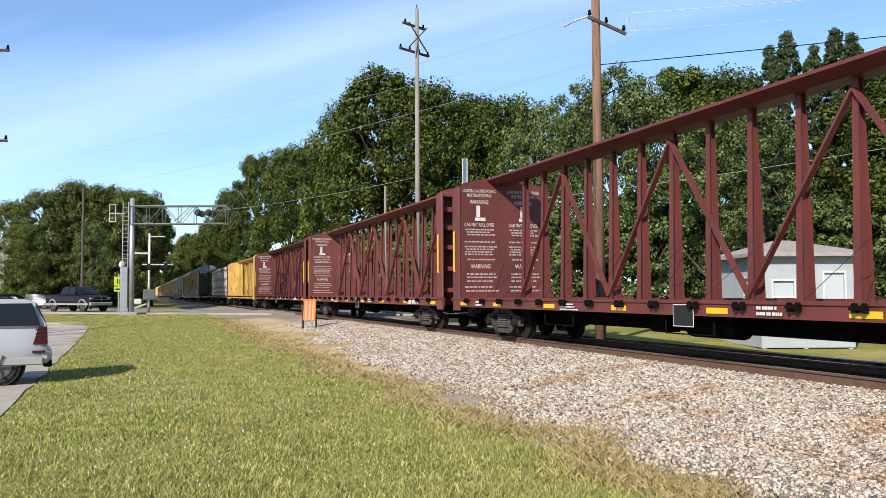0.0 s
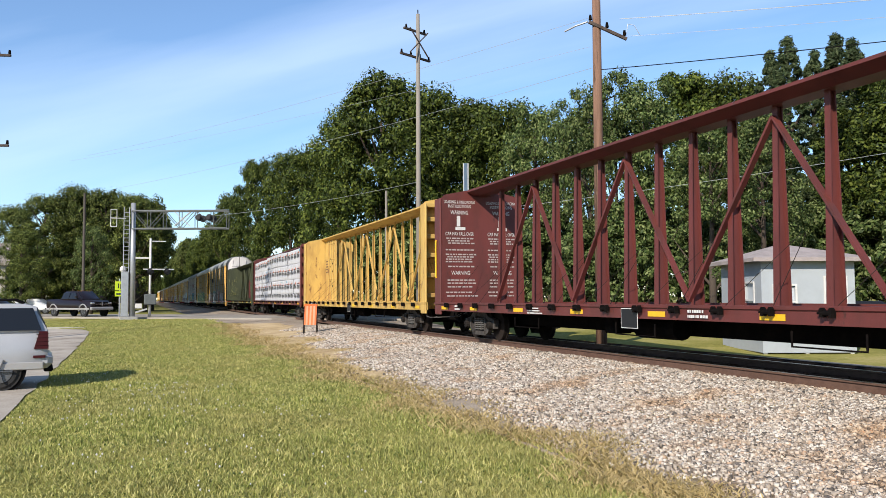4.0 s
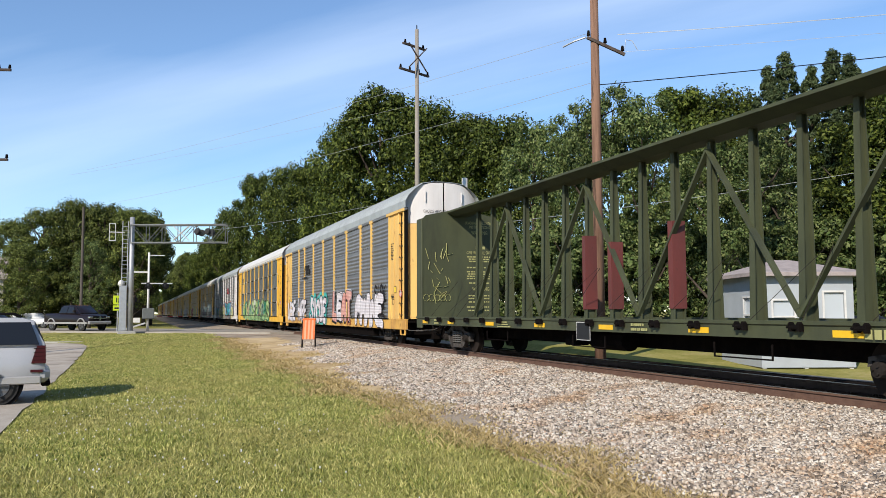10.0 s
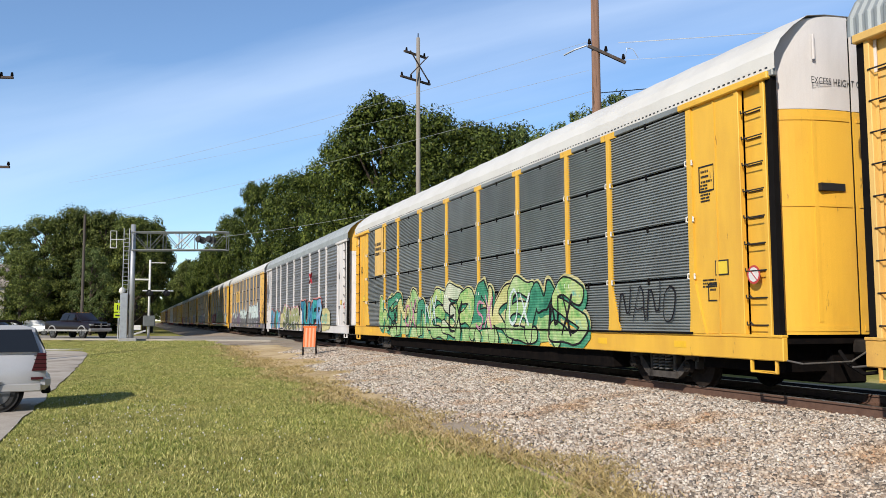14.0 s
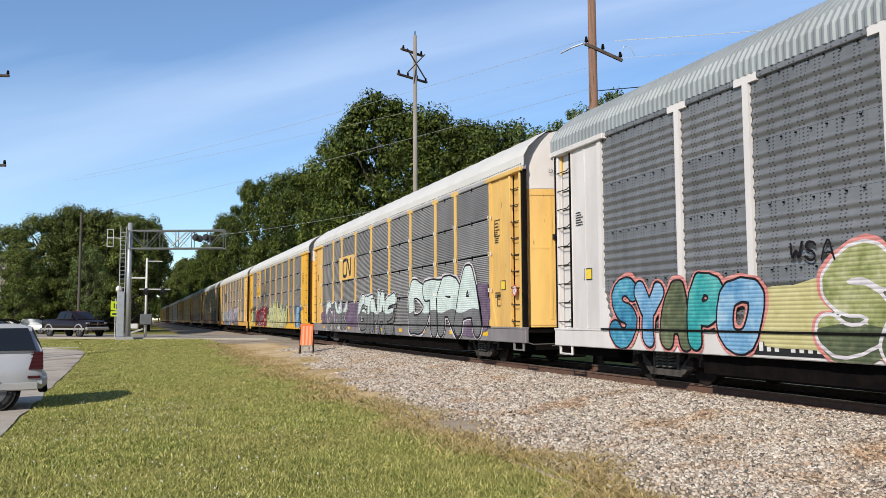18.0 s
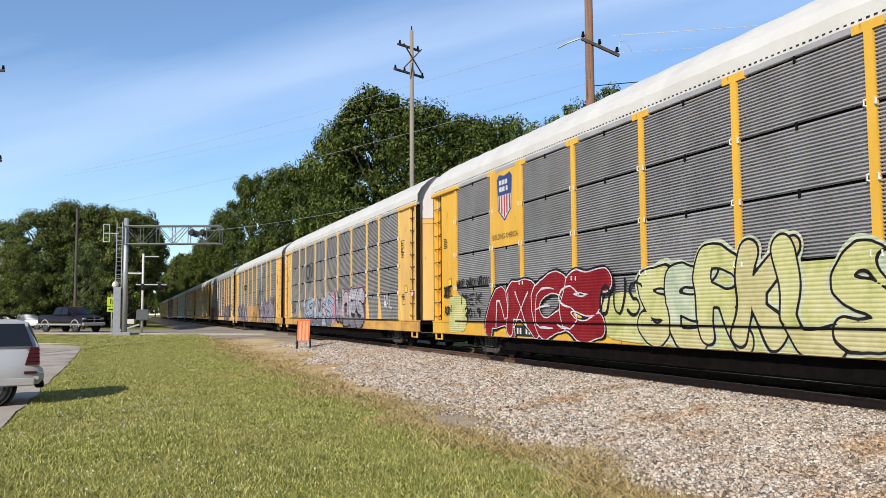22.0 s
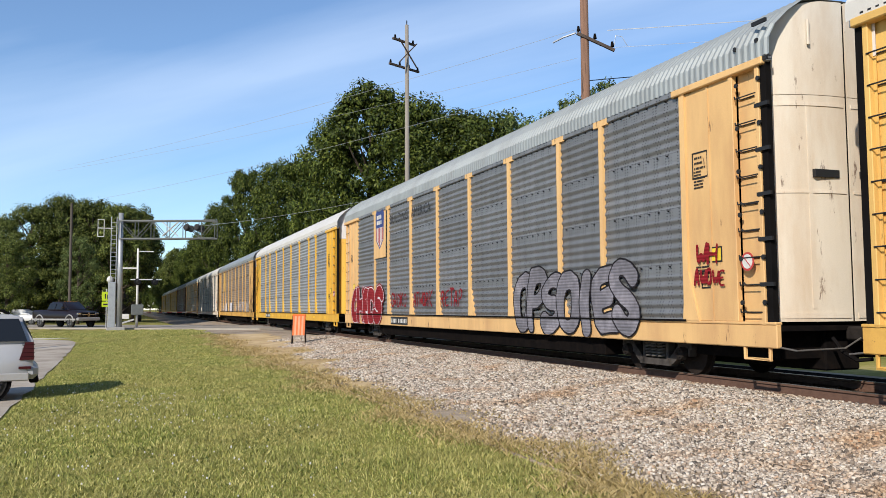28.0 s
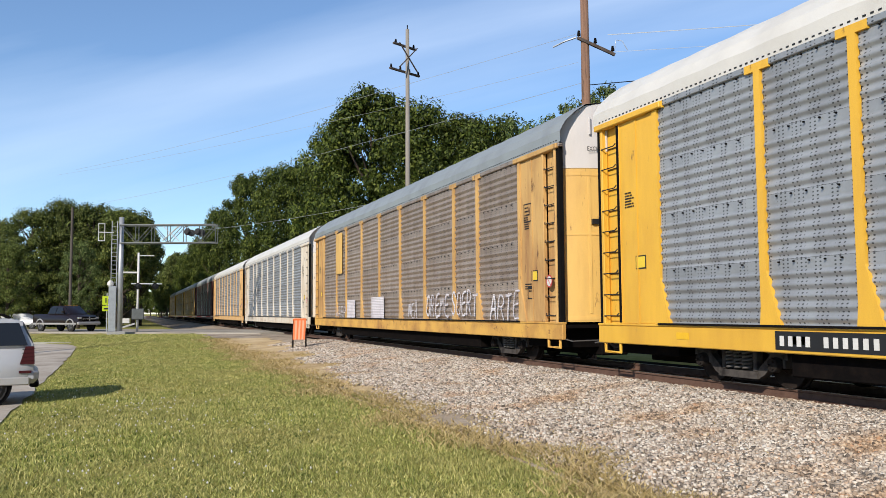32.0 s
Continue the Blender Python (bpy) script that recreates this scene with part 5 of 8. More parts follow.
def blob(car, y, z, w, h, mat, seed):
    """A ragged cloud of spray paint behind the letters."""
    g, n = Geo(), 56
    pts = []
    for k in range(n):
        t = 6.2832 * k / n
        m = 1 + 0.16 * noise.noise((2 * math.cos(t) + seed, 2 * math.sin(t), 0.5)) + 0.10 * noise.noise((7 * math.cos(t), 7 * math.sin(t) + seed, 0.1))
        pts.append((-1.5122, y - w / 2 - m * w / 2 * math.copysign(abs(math.cos(t)) ** 0.6, math.cos(t)), max(0.62, z + h / 2 + m * h / 2 * math.copysign(abs(math.sin(t)) ** 0.6, math.sin(t)))))
    g.add(pts, [tuple(range(n))])
    me = bpy.data.meshes.new("graffiti")
    me.from_pydata(g.v, [], g.f)
    me.materials.append(mat)
    piece("graffiti", me, car, "hazy cloud of spray paint")


def paintmix(name, cols, scale=1.5):
    """Spray paint on the ribbed sheets: clouds of colour, with the shade of the rib grooves and the holes coloured in
    as dark lines.
    """
    m = ground_mat(name, cols, scale, 7, rough=0.5, bump=0.0)
    nt = m.node_tree
    b, L = nt.nodes["Principled BSDF"], nt.links
    src = b.inputs["Base Color"].links[0].from_socket
    co = nt.nodes.new("ShaderNodeTexCoord")
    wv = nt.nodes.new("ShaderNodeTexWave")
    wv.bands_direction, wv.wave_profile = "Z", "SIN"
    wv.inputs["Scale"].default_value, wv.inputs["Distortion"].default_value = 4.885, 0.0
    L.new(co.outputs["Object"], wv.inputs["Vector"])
    # darkens the colour once per rib, as the groove's shade
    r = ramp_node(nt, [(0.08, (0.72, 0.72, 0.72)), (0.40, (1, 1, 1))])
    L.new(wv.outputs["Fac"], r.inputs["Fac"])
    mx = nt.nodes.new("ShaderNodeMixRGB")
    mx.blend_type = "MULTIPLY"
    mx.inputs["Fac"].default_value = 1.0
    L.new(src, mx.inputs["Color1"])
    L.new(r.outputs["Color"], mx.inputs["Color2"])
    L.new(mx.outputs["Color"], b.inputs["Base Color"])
    bp = [n for n in nt.nodes if n.type == "BUMP"][0]
    bp.inputs["Strength"].default_value, bp.inputs["Distance"].default_value = 0.3, 0.02
    L.new(wv.outputs["Fac"], bp.inputs["Height"])
    return m


def centre_beam(place, paint, label, chord_paint=None, dark_text=False, partition=False, loaded=False, words=True, gusset=False):
    """A bulkhead flat car with a truss down its middle, for lumber."""
    car = thing("centre_beam_car", (TRACK_X, place, 0), label, "rail car", "cars of the freight train")
    CARS.append((car, place))
    def deck(g):
        g.box(-1.42, 1.42, -11.2, 11.2, 0.98, 1.06)
        for k in range(-9, 10):
            g.box(-1.40, 1.40, k * 1.2 - 0.05, k * 1.2 + 0.05, 0.86, 0.98)
    piece("deck", shared("cb_deck", paint, deck), car)
    def under(g):
        g.box(-0.3, 0.3, -11.6, 11.6, 0.45, 0.98, 0.03)
        g.cyl((-0.75, -1.0, 0.62), (-0.75, 0.4, 0.62), 0.23, n=12)
        g.box(-1.0, -0.6, 1.0, 1.5, 0.45, 0.85, 0.03)
    piece("underframe", shared("cb_under", DARK, under), car)
    for s in (-1, 1):
        def sill(g):
            g.prism([(-0.03, 0.82), (0.05, 0.82), (0.05, 1.10), (-0.06, 1.10), (-0.06, 1.04), (-0.03, 1.02)], "y", -11.55, 11.55)
        piece("side_sill", shared("cb_sill", paint, sill), car, "", (s * 1.44, 0, 0), (0, 0, 0 if s < 0 else math.pi))
        for k in range(18):
            def winch(g):
                g.cyl((-0.05, -0.10, 0), (-0.05, 0.08, 0), 0.045, n=10)
                g.prism([(-0.12, -0.06), (-0.12, 0.05), (-0.09, 0.08), (-0.06, 0.05), (-0.07, -0.06)], "x", -0.09, 0.0)
                g.prism([(0.05, -0.06), (0.05, 0.05), (0.08, 0.08), (0.11, 0.05), (0.10, -0.06)], "x", -0.09, 0.0)
                g.cyl((-0.05, 0.10, 0), (-0.05, 0.17, 0), 0.02, n=6)
            piece("winch", shared("winch", DARK, winch), car, "", (s * 1.49, -10.3 + k * 1.21, 1.0), (0, 0, 0 if s < 0 else math.pi))
        for k in range(3):
            y0, y1 = -6 + 5.0 * k, -4.6 + 5.0 * k
            part("hanger", Geo().tube([(s * 1.38, y0, 0.72), (s * 1.38, y0, 0.48), (s * 1.38, y1, 0.48), (s * 1.38, y1, 0.72)], 0.02, 5), DARK, car)
        for k, y in enumerate((-10.6, -7.6, -4.3, -1.2, 1.9, 5.0, 8.1, 10.6)):
            part("reflector", Geo().box(s * 1.478 - 0.003, s * 1.478 + 0.003, y - 0.28, y + 0.28, 0.87, 0.97), REFLECT, car)
    part("data_panel", Geo().box(-1.505, -1.50, -0.6, 0.0, 0.62, 1.02), LETTER, car, "white-lined data panel")
    part("data_panel", Geo().box(-1.508, -1.506, -0.585, -0.015, 0.635, 1.005), BLACK, car)
    # bulkheads
    for e in (-1, 1):
        turn = (0, 0, 0 if e > 0 else math.pi)
        def plate(g):
            pts = [(-1.44, 1.06), (1.44, 1.06), (1.44, 4.50), (1.30, 4.64), (0.55, 4.80), (-0.55, 4.80), (-1.30, 4.64), (-1.44, 4.50)]
            g.prism(pts, "y", 11.02, 11.06)
        bh = piece("bulkhead", shared("cb_plate", paint, plate), car, "steel end bulkhead", (0, 0, 0), turn)
        def corner(g):
            g.box(-0.035, 0.035, 11.30 if loaded else 11.0, 11.55, 0.70, 4.52, 0.02)
        for s in (-1, 1):
            piece("corner_post", shared(("cb_corner", loaded), paint, corner), bh, "", (s * 1.44, 0, 0))
        def ribs(g):
            for z in (1.25, 1.95, 2.65, 3.3, 3.9, 4.4):
                g.box(-1.38, 1.38, 11.06, 11.36, z, z + 0.16, 0.02)
            for x in (-0.9, -0.3, 0.3, 0.9):
                g.box(x - 0.05, x + 0.05, 11.06, 11.30, 1.06, 4.55, 0.01)
        piece("end_rib", shared("cb_ribs", paint, ribs), bh)
        def rungs(g):
            for k in range(8):
                z = 1.3 + 0.4 * k
                g.tube([(-1.3, 11.36, z), (-1.3, 11.5, z), (-0.85, 11.5, z), (-0.85, 11.36, z)], 0.014, 5)
            for s in (-1.32, -0.83):
                g.tube([(s, 11.5, 1.1), (s, 11.5, 4.4)], 0.02, 5)
        piece("end_ladder", shared("cb_rungs", DARK, rungs), bh)
        def brake(g):
            g.cyl((0.75, 11.45, 2.3), (0.75, 11.50, 2.3), 0.28, n=18)
            g.cyl((0.75, 11.3, 2.3), (0.75, 11.55, 2.3), 0.05, n=8)
        if e < 0:
            piece("hand_brake", shared("cb_brake", DARK, brake), bh)
        if paint in (MAROON, MAROON2) and not loaded:
            part("grab_bar", Geo().tube([(-1.50, e * 11.3, 1.9), (-1.52, e * 11.3, 1.95), (-1.52, e * 11.3, 3.1), (-1.50, e * 11.3, 3.15)], 0.03), REFLECT, car)
        coupler(car, 11.6, e)
        truck(car, e * 8.65, 0.43)
    # centre truss
    def chord(g):
        g.prism([(-0.52, 4.74), (-0.52, 4.80), (0.52, 4.80), (0.52, 4.74), (0.22, 4.62), (-0.22, 4.62)], "y", -11.0, 11.0)
    piece("top_chord", shared("cb_chord", chord_paint or paint, chord), car, "wide sloping top chord")
    def post(g):
        vs = []
        for z, d, f in ((1.06, 0.17, 0.085), (2.6, 0.13, 0.075), (4.66, 0.075, 0.065)):
            t = 0.012
            vs += [(x, y, z) for x, y in ((-d, -f), (-d, f), (-d + t * 2, f), (-d + t * 2, t), (d - t * 2, t), (d - t * 2, f), (d, f), (d, -f), (d - t * 2, -f), (d - t * 2, -t), (-d + t * 2, -t), (-d + t * 2, -f))]
        g.add(vs, [(k * 12 + i, k * 12 + (i + 1) % 12, (k + 1) * 12 + (i + 1) % 12, (k + 1) * 12 + i) for k in range(2) for i in range(12)])
    slim = 0.55 if paint is GOLD else 0.85
    for k in range(17):
        piece("truss_post", shared("cb_post", paint, post), car, "", (0, -10.21 + 1.22 * k, 0)).scale = (slim, 0.8 * slim + 0.2, 1)
        if paint is OLIVE and k in (7, 9, 10):
            part("post_patch", Geo().box(-0.165, 0.165, -10.290 + 1.22 * k, -10.130 + 1.22 * k, 1.3, 2.9 + 0.25 * (k % 3)), MAROON, car, "red-brown primer patch")
    def brace(g):
        g.bar((-0.19 * slim, 0, 1.15), (-0.10 * slim, 2.44, 4.45), 0.14 * slim, 0.05)
    def brace_r(g):
        g.bar((-0.19 * slim, 2.44, 1.15), (-0.10 * slim, 0, 4.45), 0.14 * slim, 0.05)
    for k in range(8):
        y = -10.21 + 2.44 * k
        up = k % 2 == 0
        piece("brace", shared(("cb_brace" if up else "cb_brace_r", slim), paint, brace if up else brace_r), car, "", (0, y, 0))
        if gusset and up:
            for yy, z in ((y + 0.1, 1.45), (y + 2.34, 4.1)):
                part("gusset", Geo().prism([(yy - 0.05, z - 0.35), (yy + 0.22, z - 0.2), (yy + 0.25, z + 0.2), (yy + 0.05, z + 0.35), (yy - 0.16, z + 0.1)], "x", -0.24, -0.225), paint, car)
    if partition:
        for e in (-1, 1):
            for j in range(3):
                y0, y1 = 8.0 + 1.0 * j, 8.96 + 1.0 * j
                part("partition_panel", Geo().box(-0.26, -0.22, *sorted((e * y0, e * y1)), 1.06, 4.62, 0.02), paint, car)
            for z in (1.12, 2.35, 3.5, 4.4):
                part("partition_rib", Geo().box(-0.30, -0.26, *sorted((e * 8.05, e * 9.95)), z, z + 0.07, 0.01), paint, car)
            for y0 in (8.06, 8.72, 9.36, 9.92):
                part("partition_rib", Geo().box(-0.315, -0.26, *sorted((e * y0, e * (y0 + 0.05))), 1.06, 4.62, 0.01), paint, car)
            for z in (1.9, 2.75, 3.2):
                part("fitting", Geo().box(-0.33, -0.30, *sorted((e * 8.70, e * 8.80)), z, z + 0.10, 0.02), DARK, car)
                part("fitting", Geo().box(-0.33, -0.30, *sorted((e * 9.34, e * 9.44)), z + 0.3, z + 0.38, 0.02), DARK, car)
            if e > 0:
                part("number_panel", Geo().box(-1.507, -1.502, 7.4, 9.7, 0.72, 1.02), BLACK, car, "black panel with white car marks")
                def gold_mark(g):
                    g.box(-0.003, 0.002, -0.10, 0.0, 0.0, 0.19)
                for k in range(10):
                    if k != 4:
                        piece("marking_bar", shared("gold_mark", LETTER, gold_mark), car, "", (-1.511, 9.45 - 0.2 * k, 0.77))
                part("stencil", bars(Geo(), -0.265, 10.75, 3.4, 5, 0.7, 0.07, 0.16, 21), RAILRUST, car, "worn brown stencilled marks")
    if not loaded:
        for k in range(18):
            y = -10.3 + k * 1.21
            part("tie_down_cable", Geo().tube([(-1.45, y, 1.02), (-0.2, y + (0.55 if k % 2 else -0.55), 2.3)], 0.006, 4), CAST, car)
    if words:
        col = S_DIM if dark_text else LETTER
        for e, yy in ((1, 11.012),):
            for x0 in ((0.12,) if dark_text else (-1.38, 0.12)):
                lettering("warning_words", "LOADING & UNLOADING", col, car, (x0 + 0.05, yy, 4.36), (1, 0, 0), (0, 0, 1), 1.1, 0.10)
                lettering("warning_words", "INSTRUCTIONS", col, car, (x0 + 0.2, yy, 4.22), (1, 0, 0), (0, 0, 1), 0.8, 0.10)
                lettering("warning_words", "WARNING", col, car, (x0 + 0.28, yy, 4.0), (1, 0, 0), (0, 0, 1), 0.62, 0.13)
                lettering("warning_words", "CAR MAY FALL OVER", col, car, (x0 + 0.1, yy, 3.3), (1, 0, 0), (0, 0, 1), 1.0, 0.11)
                lettering("warning_words", "WARNING", col, car, (x0 + 0.3, yy, 2.0), (1, 0, 0), (0, 0, 1), 0.66, 0.13)
                g = Geo()
                rnd = random.Random(4)
                g.box(x0 + 0.5, x0 + 0.62, yy - 0.003, yy, 3.6, 3.95)
                g.box(x0 + 0.45, x0 + 0.8, yy - 0.003, yy, 3.48, 3.58)
                part("warning_sign", g, col, car)
                for z in (3.18, 3.10, 3.02, 2.8, 2.65, 2.57, 2.49, 2.41, 2.25, 1.8, 1.7, 1.58, 1.4, 1.28):
                    g = Geo()
                    u = x0 + rnd.uniform(0.1, 0.2)
                    while u < x0 + rnd.uniform(0.95, 1.15):
                        w = rnd.uniform(0.05, 0.14)
                        g.box(u, u + w, yy - 0.003, yy, z, z + 0.045)
                        u += w + 0.03
                    tagged(part("warning_line", g, col if dark_text else S_FADED, car), "line of small lettering", kind="stuff")
        for yy, rows_, wide_, hh, gap_, seed_ in ((-7.9, 1, 1.5, 0.13, 0.2, 11), (-2.2, 2, 0.6, 0.05, 0.09, 12), (4.4, 3, 0.9, 0.03, 0.06, 13), (9.6, 2, 0.6, 0.05, 0.09, 14)):
            tagged(part("car_marking", bars(Geo(), -1.505, yy, 0.86 if rows_ == 1 else 0.96, rows_, wide_, hh, gap_, seed_), col, car), "small stencilled car marks", kind="stuff")
    return car


S_STRAP = plain("grey_strap", (0.36, 0.35, 0.36))


def creased(x, y0, y1, z0, z1, seed):
    """A pack of boards under creased sheeting: its face sags, folds and puckers at the bottom edge."""
    ny, nz, g = 44, 14, Geo()
    vs = []
    for i in range(ny + 1):
        y = y0 + (y1 - y0) * i / ny
        for j in range(nz + 1):
            k = j / nz
            z = z0 + (z1 - z0) * k
            fold = 0.010 * noise.noise((1.6 * y + seed, 5.0 * z, 0.3)) + 0.014 * abs(noise.noise((5.0 * y + 2.0 * z, 3.2 * z + seed, 1.3))) + 0.006 * noise.noise((15.0 * y, 9.0 * z, seed))
            fold += 0.010 * max(0.0, math.sin(2 * math.pi * (y - y0) / 1.205 + 1.4)) ** 24
            edge = 0.022 * max(0.0, abs(2 * k - 1) - 0.86) / 0.14
            if j == 0:
                z += 0.022 * noise.noise((3.0 * y, seed, 0.7))
            vs.append((x - fold + edge, y, z))
    m = nz + 1
    g.add(vs, [(i * m + j, i * m + j + 1, (i + 1) * m + j + 1, (i + 1) * m + j) for i in range(ny) for j in range(nz)])
    g.add([(x + 0.045, y0, z1), (x + 0.045, y1, z1), (-0.50, y1, z1), (-0.50, y0, z1), (x + 0.045, y0, z0), (x + 0.045, y1, z0), (-0.50, y1, z0), (-0.50, y0, z0)],
          [(0, 1, 2, 3), (4, 7, 6, 5), (0, 3, 7, 4), (1, 5, 6, 2), (3, 2, 6, 7)])
    return g


def lumber(car):
    """Wrapped packs of boards, three and a half rows high, each pack a thing of its own load, with its print."""
    rnd = random.Random(8)
    cols = [-10.92 + 2.43 * k for k in range(9)]
    rows = ((1.07, 1.54), (1.56, 2.48), (2.50, 3.47), (3.49, 4.38))
    vs, fs = text_mesh("FRTW", 0.30, 0.012)
    a = np.array(vs)
    a -= a.min(0)
    a *= np.array([0.86, 0.25]) / a.max(0)
    def word(g):
        g.add([(0, -u, w) for u, w in a], fs)
    def logo(g):
        g.prism([(-0.86, 0.30), (-0.84, 0.38), (-0.80, 0.35), (-0.73, 0.47), (-0.68, 0.37), (-0.64, 0.40), (-0.58, 0.30)], "x", -0.001, 0.001)
    def small(g):
        bars(g, -0.002, 0.0, 0.285, 1, 0.70, 0.055, 0.1, 2)
    wm, lm = shared("print_word", BLACK, word), shared("print_logo", FLAME, logo)
    sm = shared("print_small", BLACK, small)
    for j, (z0, z1) in enumerate(rows):
        for i, y0 in enumerate(cols):
            lift = (0.0, 0.0, 0.0, 0.05, 0.05, 0.02, -0.07, -0.07, -0.12)[i]
            z0, z1 = rows[j][0] + (lift * j / 3 if j else 0), rows[j][1] + lift * (j + 1) / 4
            for s in (-1, 1):
                d = rnd.uniform(-0.025, 0.025)
                if s > 0:
                    g = Geo().box(0.50, 1.40 + d, y0, y0 + 2.41, z0, z1, 0.035)
                else:
                    g = creased(-1.40 - d, y0, y0 + 2.41, z0, z1, 17 * i + 5 * j)
                pk = part("lumber_pack", g, WRAP, car, "white-wrapped pack of lumber with printed marks", s < 0)
                if s > 0:
                    continue
                x = -1.402 - d - 0.022
                for k in range(2):
                    yy = y0 + 2.41 - 0.12 - 1.2 * k - rnd.uniform(0, 0.15)
                    zz = z0 + (0.30 if z1 - z0 > 0.6 else 0.22) + rnd.uniform(-0.03, 0.03)
                    piece("print", wm, pk, "", (x, yy, zz))
                    if z1 - z0 > 0.6:
                        piece("print", lm, pk, "orange flame mark", (x, yy, zz))
                        piece("print", sm, pk, "", (x, yy, zz))
                if rnd.random() < 0.3 and z1 - z0 > 0.6:
                    part("tag", Geo().box(x - 0.004, x, y0 + 0.05, y0 + 0.2, z1 - 0.2, z1 - 0.06), CYAN, pk)
                for k in (0.6, 1.8):
                    part("strap", Geo().box(x + 0.010, x + 0.014, y0 + k, y0 + k + 0.018, z0 + 0.02, z1 - 0.02), S_STRAP, pk)


GAPS = (25.03, 49.12, 73.2, 97.28, 121.41, 145.56, 174.07, 202.62, 231.18, 259.78, 288.33, 316.88, 345.43, 374.02, 402.56, 431.14, 459.74, 488.34)


def middle(k):
    return (GAPS[k - 2] + GAPS[k - 1]) / 2 if k > 1 else GAPS[0] - 12.05


centre_beam(middle(1), MAROON, "empty maroon centre-beam lumber car with steel truss")
centre_beam(middle(2), MAROON2, "empty faded maroon centre-beam lumber car")
centre_beam(middle(3), MAROON, "empty maroon centre-beam lumber car with steel truss")
centre_beam(middle(4), GOLD, "empty weathered yellow centre-beam lumber car", partition=True, words=False, gusset=True)
loaded_car = centre_beam(middle(5), MAROON, "maroon centre-beam car loaded with white-wrapped lumber", loaded=True, words=False)
lumber(loaded_car)
green_car = centre_beam(middle(6), OLIVE, "empty dark green centre-beam lumber car with sprayed bulkhead", dark_text=True)

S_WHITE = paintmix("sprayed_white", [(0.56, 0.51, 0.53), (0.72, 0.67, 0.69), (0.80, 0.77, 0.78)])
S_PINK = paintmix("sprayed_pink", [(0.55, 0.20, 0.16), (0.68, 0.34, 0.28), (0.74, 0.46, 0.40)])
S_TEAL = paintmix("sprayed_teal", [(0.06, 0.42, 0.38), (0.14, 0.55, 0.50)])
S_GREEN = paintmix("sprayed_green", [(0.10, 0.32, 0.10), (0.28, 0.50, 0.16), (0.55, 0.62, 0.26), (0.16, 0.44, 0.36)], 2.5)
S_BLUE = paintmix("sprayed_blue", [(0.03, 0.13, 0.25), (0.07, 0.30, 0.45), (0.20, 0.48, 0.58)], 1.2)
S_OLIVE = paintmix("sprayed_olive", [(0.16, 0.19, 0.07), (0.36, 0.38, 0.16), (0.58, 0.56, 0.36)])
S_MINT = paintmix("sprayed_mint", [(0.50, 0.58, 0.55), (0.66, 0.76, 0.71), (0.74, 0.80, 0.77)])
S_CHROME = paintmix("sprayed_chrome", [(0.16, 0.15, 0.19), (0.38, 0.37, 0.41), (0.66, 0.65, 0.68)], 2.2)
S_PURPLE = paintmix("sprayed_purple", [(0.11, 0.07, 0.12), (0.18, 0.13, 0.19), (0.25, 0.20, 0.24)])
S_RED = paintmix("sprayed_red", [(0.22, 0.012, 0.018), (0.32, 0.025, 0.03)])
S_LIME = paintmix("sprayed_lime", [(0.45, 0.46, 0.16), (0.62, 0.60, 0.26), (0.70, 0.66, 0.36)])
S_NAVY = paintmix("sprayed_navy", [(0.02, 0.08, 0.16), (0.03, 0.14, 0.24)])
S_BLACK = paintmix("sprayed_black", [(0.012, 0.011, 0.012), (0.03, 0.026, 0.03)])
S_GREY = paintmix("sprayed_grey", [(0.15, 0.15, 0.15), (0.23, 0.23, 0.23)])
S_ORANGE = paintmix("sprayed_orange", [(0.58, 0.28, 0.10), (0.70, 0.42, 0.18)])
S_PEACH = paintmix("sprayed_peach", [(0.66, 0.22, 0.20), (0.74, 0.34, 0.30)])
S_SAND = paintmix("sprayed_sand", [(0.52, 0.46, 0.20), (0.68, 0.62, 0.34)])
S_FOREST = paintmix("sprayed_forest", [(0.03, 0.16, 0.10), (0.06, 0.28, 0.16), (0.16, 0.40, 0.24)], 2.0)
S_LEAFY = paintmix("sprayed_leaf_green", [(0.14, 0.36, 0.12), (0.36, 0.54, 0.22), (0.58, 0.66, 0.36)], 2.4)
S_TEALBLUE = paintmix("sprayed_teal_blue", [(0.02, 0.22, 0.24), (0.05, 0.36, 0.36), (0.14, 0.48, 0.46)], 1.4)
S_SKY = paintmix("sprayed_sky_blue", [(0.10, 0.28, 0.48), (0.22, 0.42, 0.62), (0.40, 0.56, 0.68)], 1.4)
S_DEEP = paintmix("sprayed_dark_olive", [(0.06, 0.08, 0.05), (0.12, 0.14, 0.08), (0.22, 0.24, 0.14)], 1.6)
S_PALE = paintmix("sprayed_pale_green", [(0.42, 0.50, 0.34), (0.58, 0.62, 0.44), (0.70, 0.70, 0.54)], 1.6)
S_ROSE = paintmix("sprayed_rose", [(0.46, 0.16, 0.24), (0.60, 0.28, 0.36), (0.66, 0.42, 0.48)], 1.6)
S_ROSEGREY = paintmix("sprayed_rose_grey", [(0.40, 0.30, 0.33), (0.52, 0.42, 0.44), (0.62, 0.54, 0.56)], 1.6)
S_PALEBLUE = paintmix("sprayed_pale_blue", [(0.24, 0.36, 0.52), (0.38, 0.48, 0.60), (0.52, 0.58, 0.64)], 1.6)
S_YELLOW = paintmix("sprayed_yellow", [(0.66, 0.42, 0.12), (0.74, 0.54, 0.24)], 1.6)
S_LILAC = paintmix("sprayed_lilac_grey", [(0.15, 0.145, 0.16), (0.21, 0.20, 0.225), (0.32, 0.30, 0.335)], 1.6)
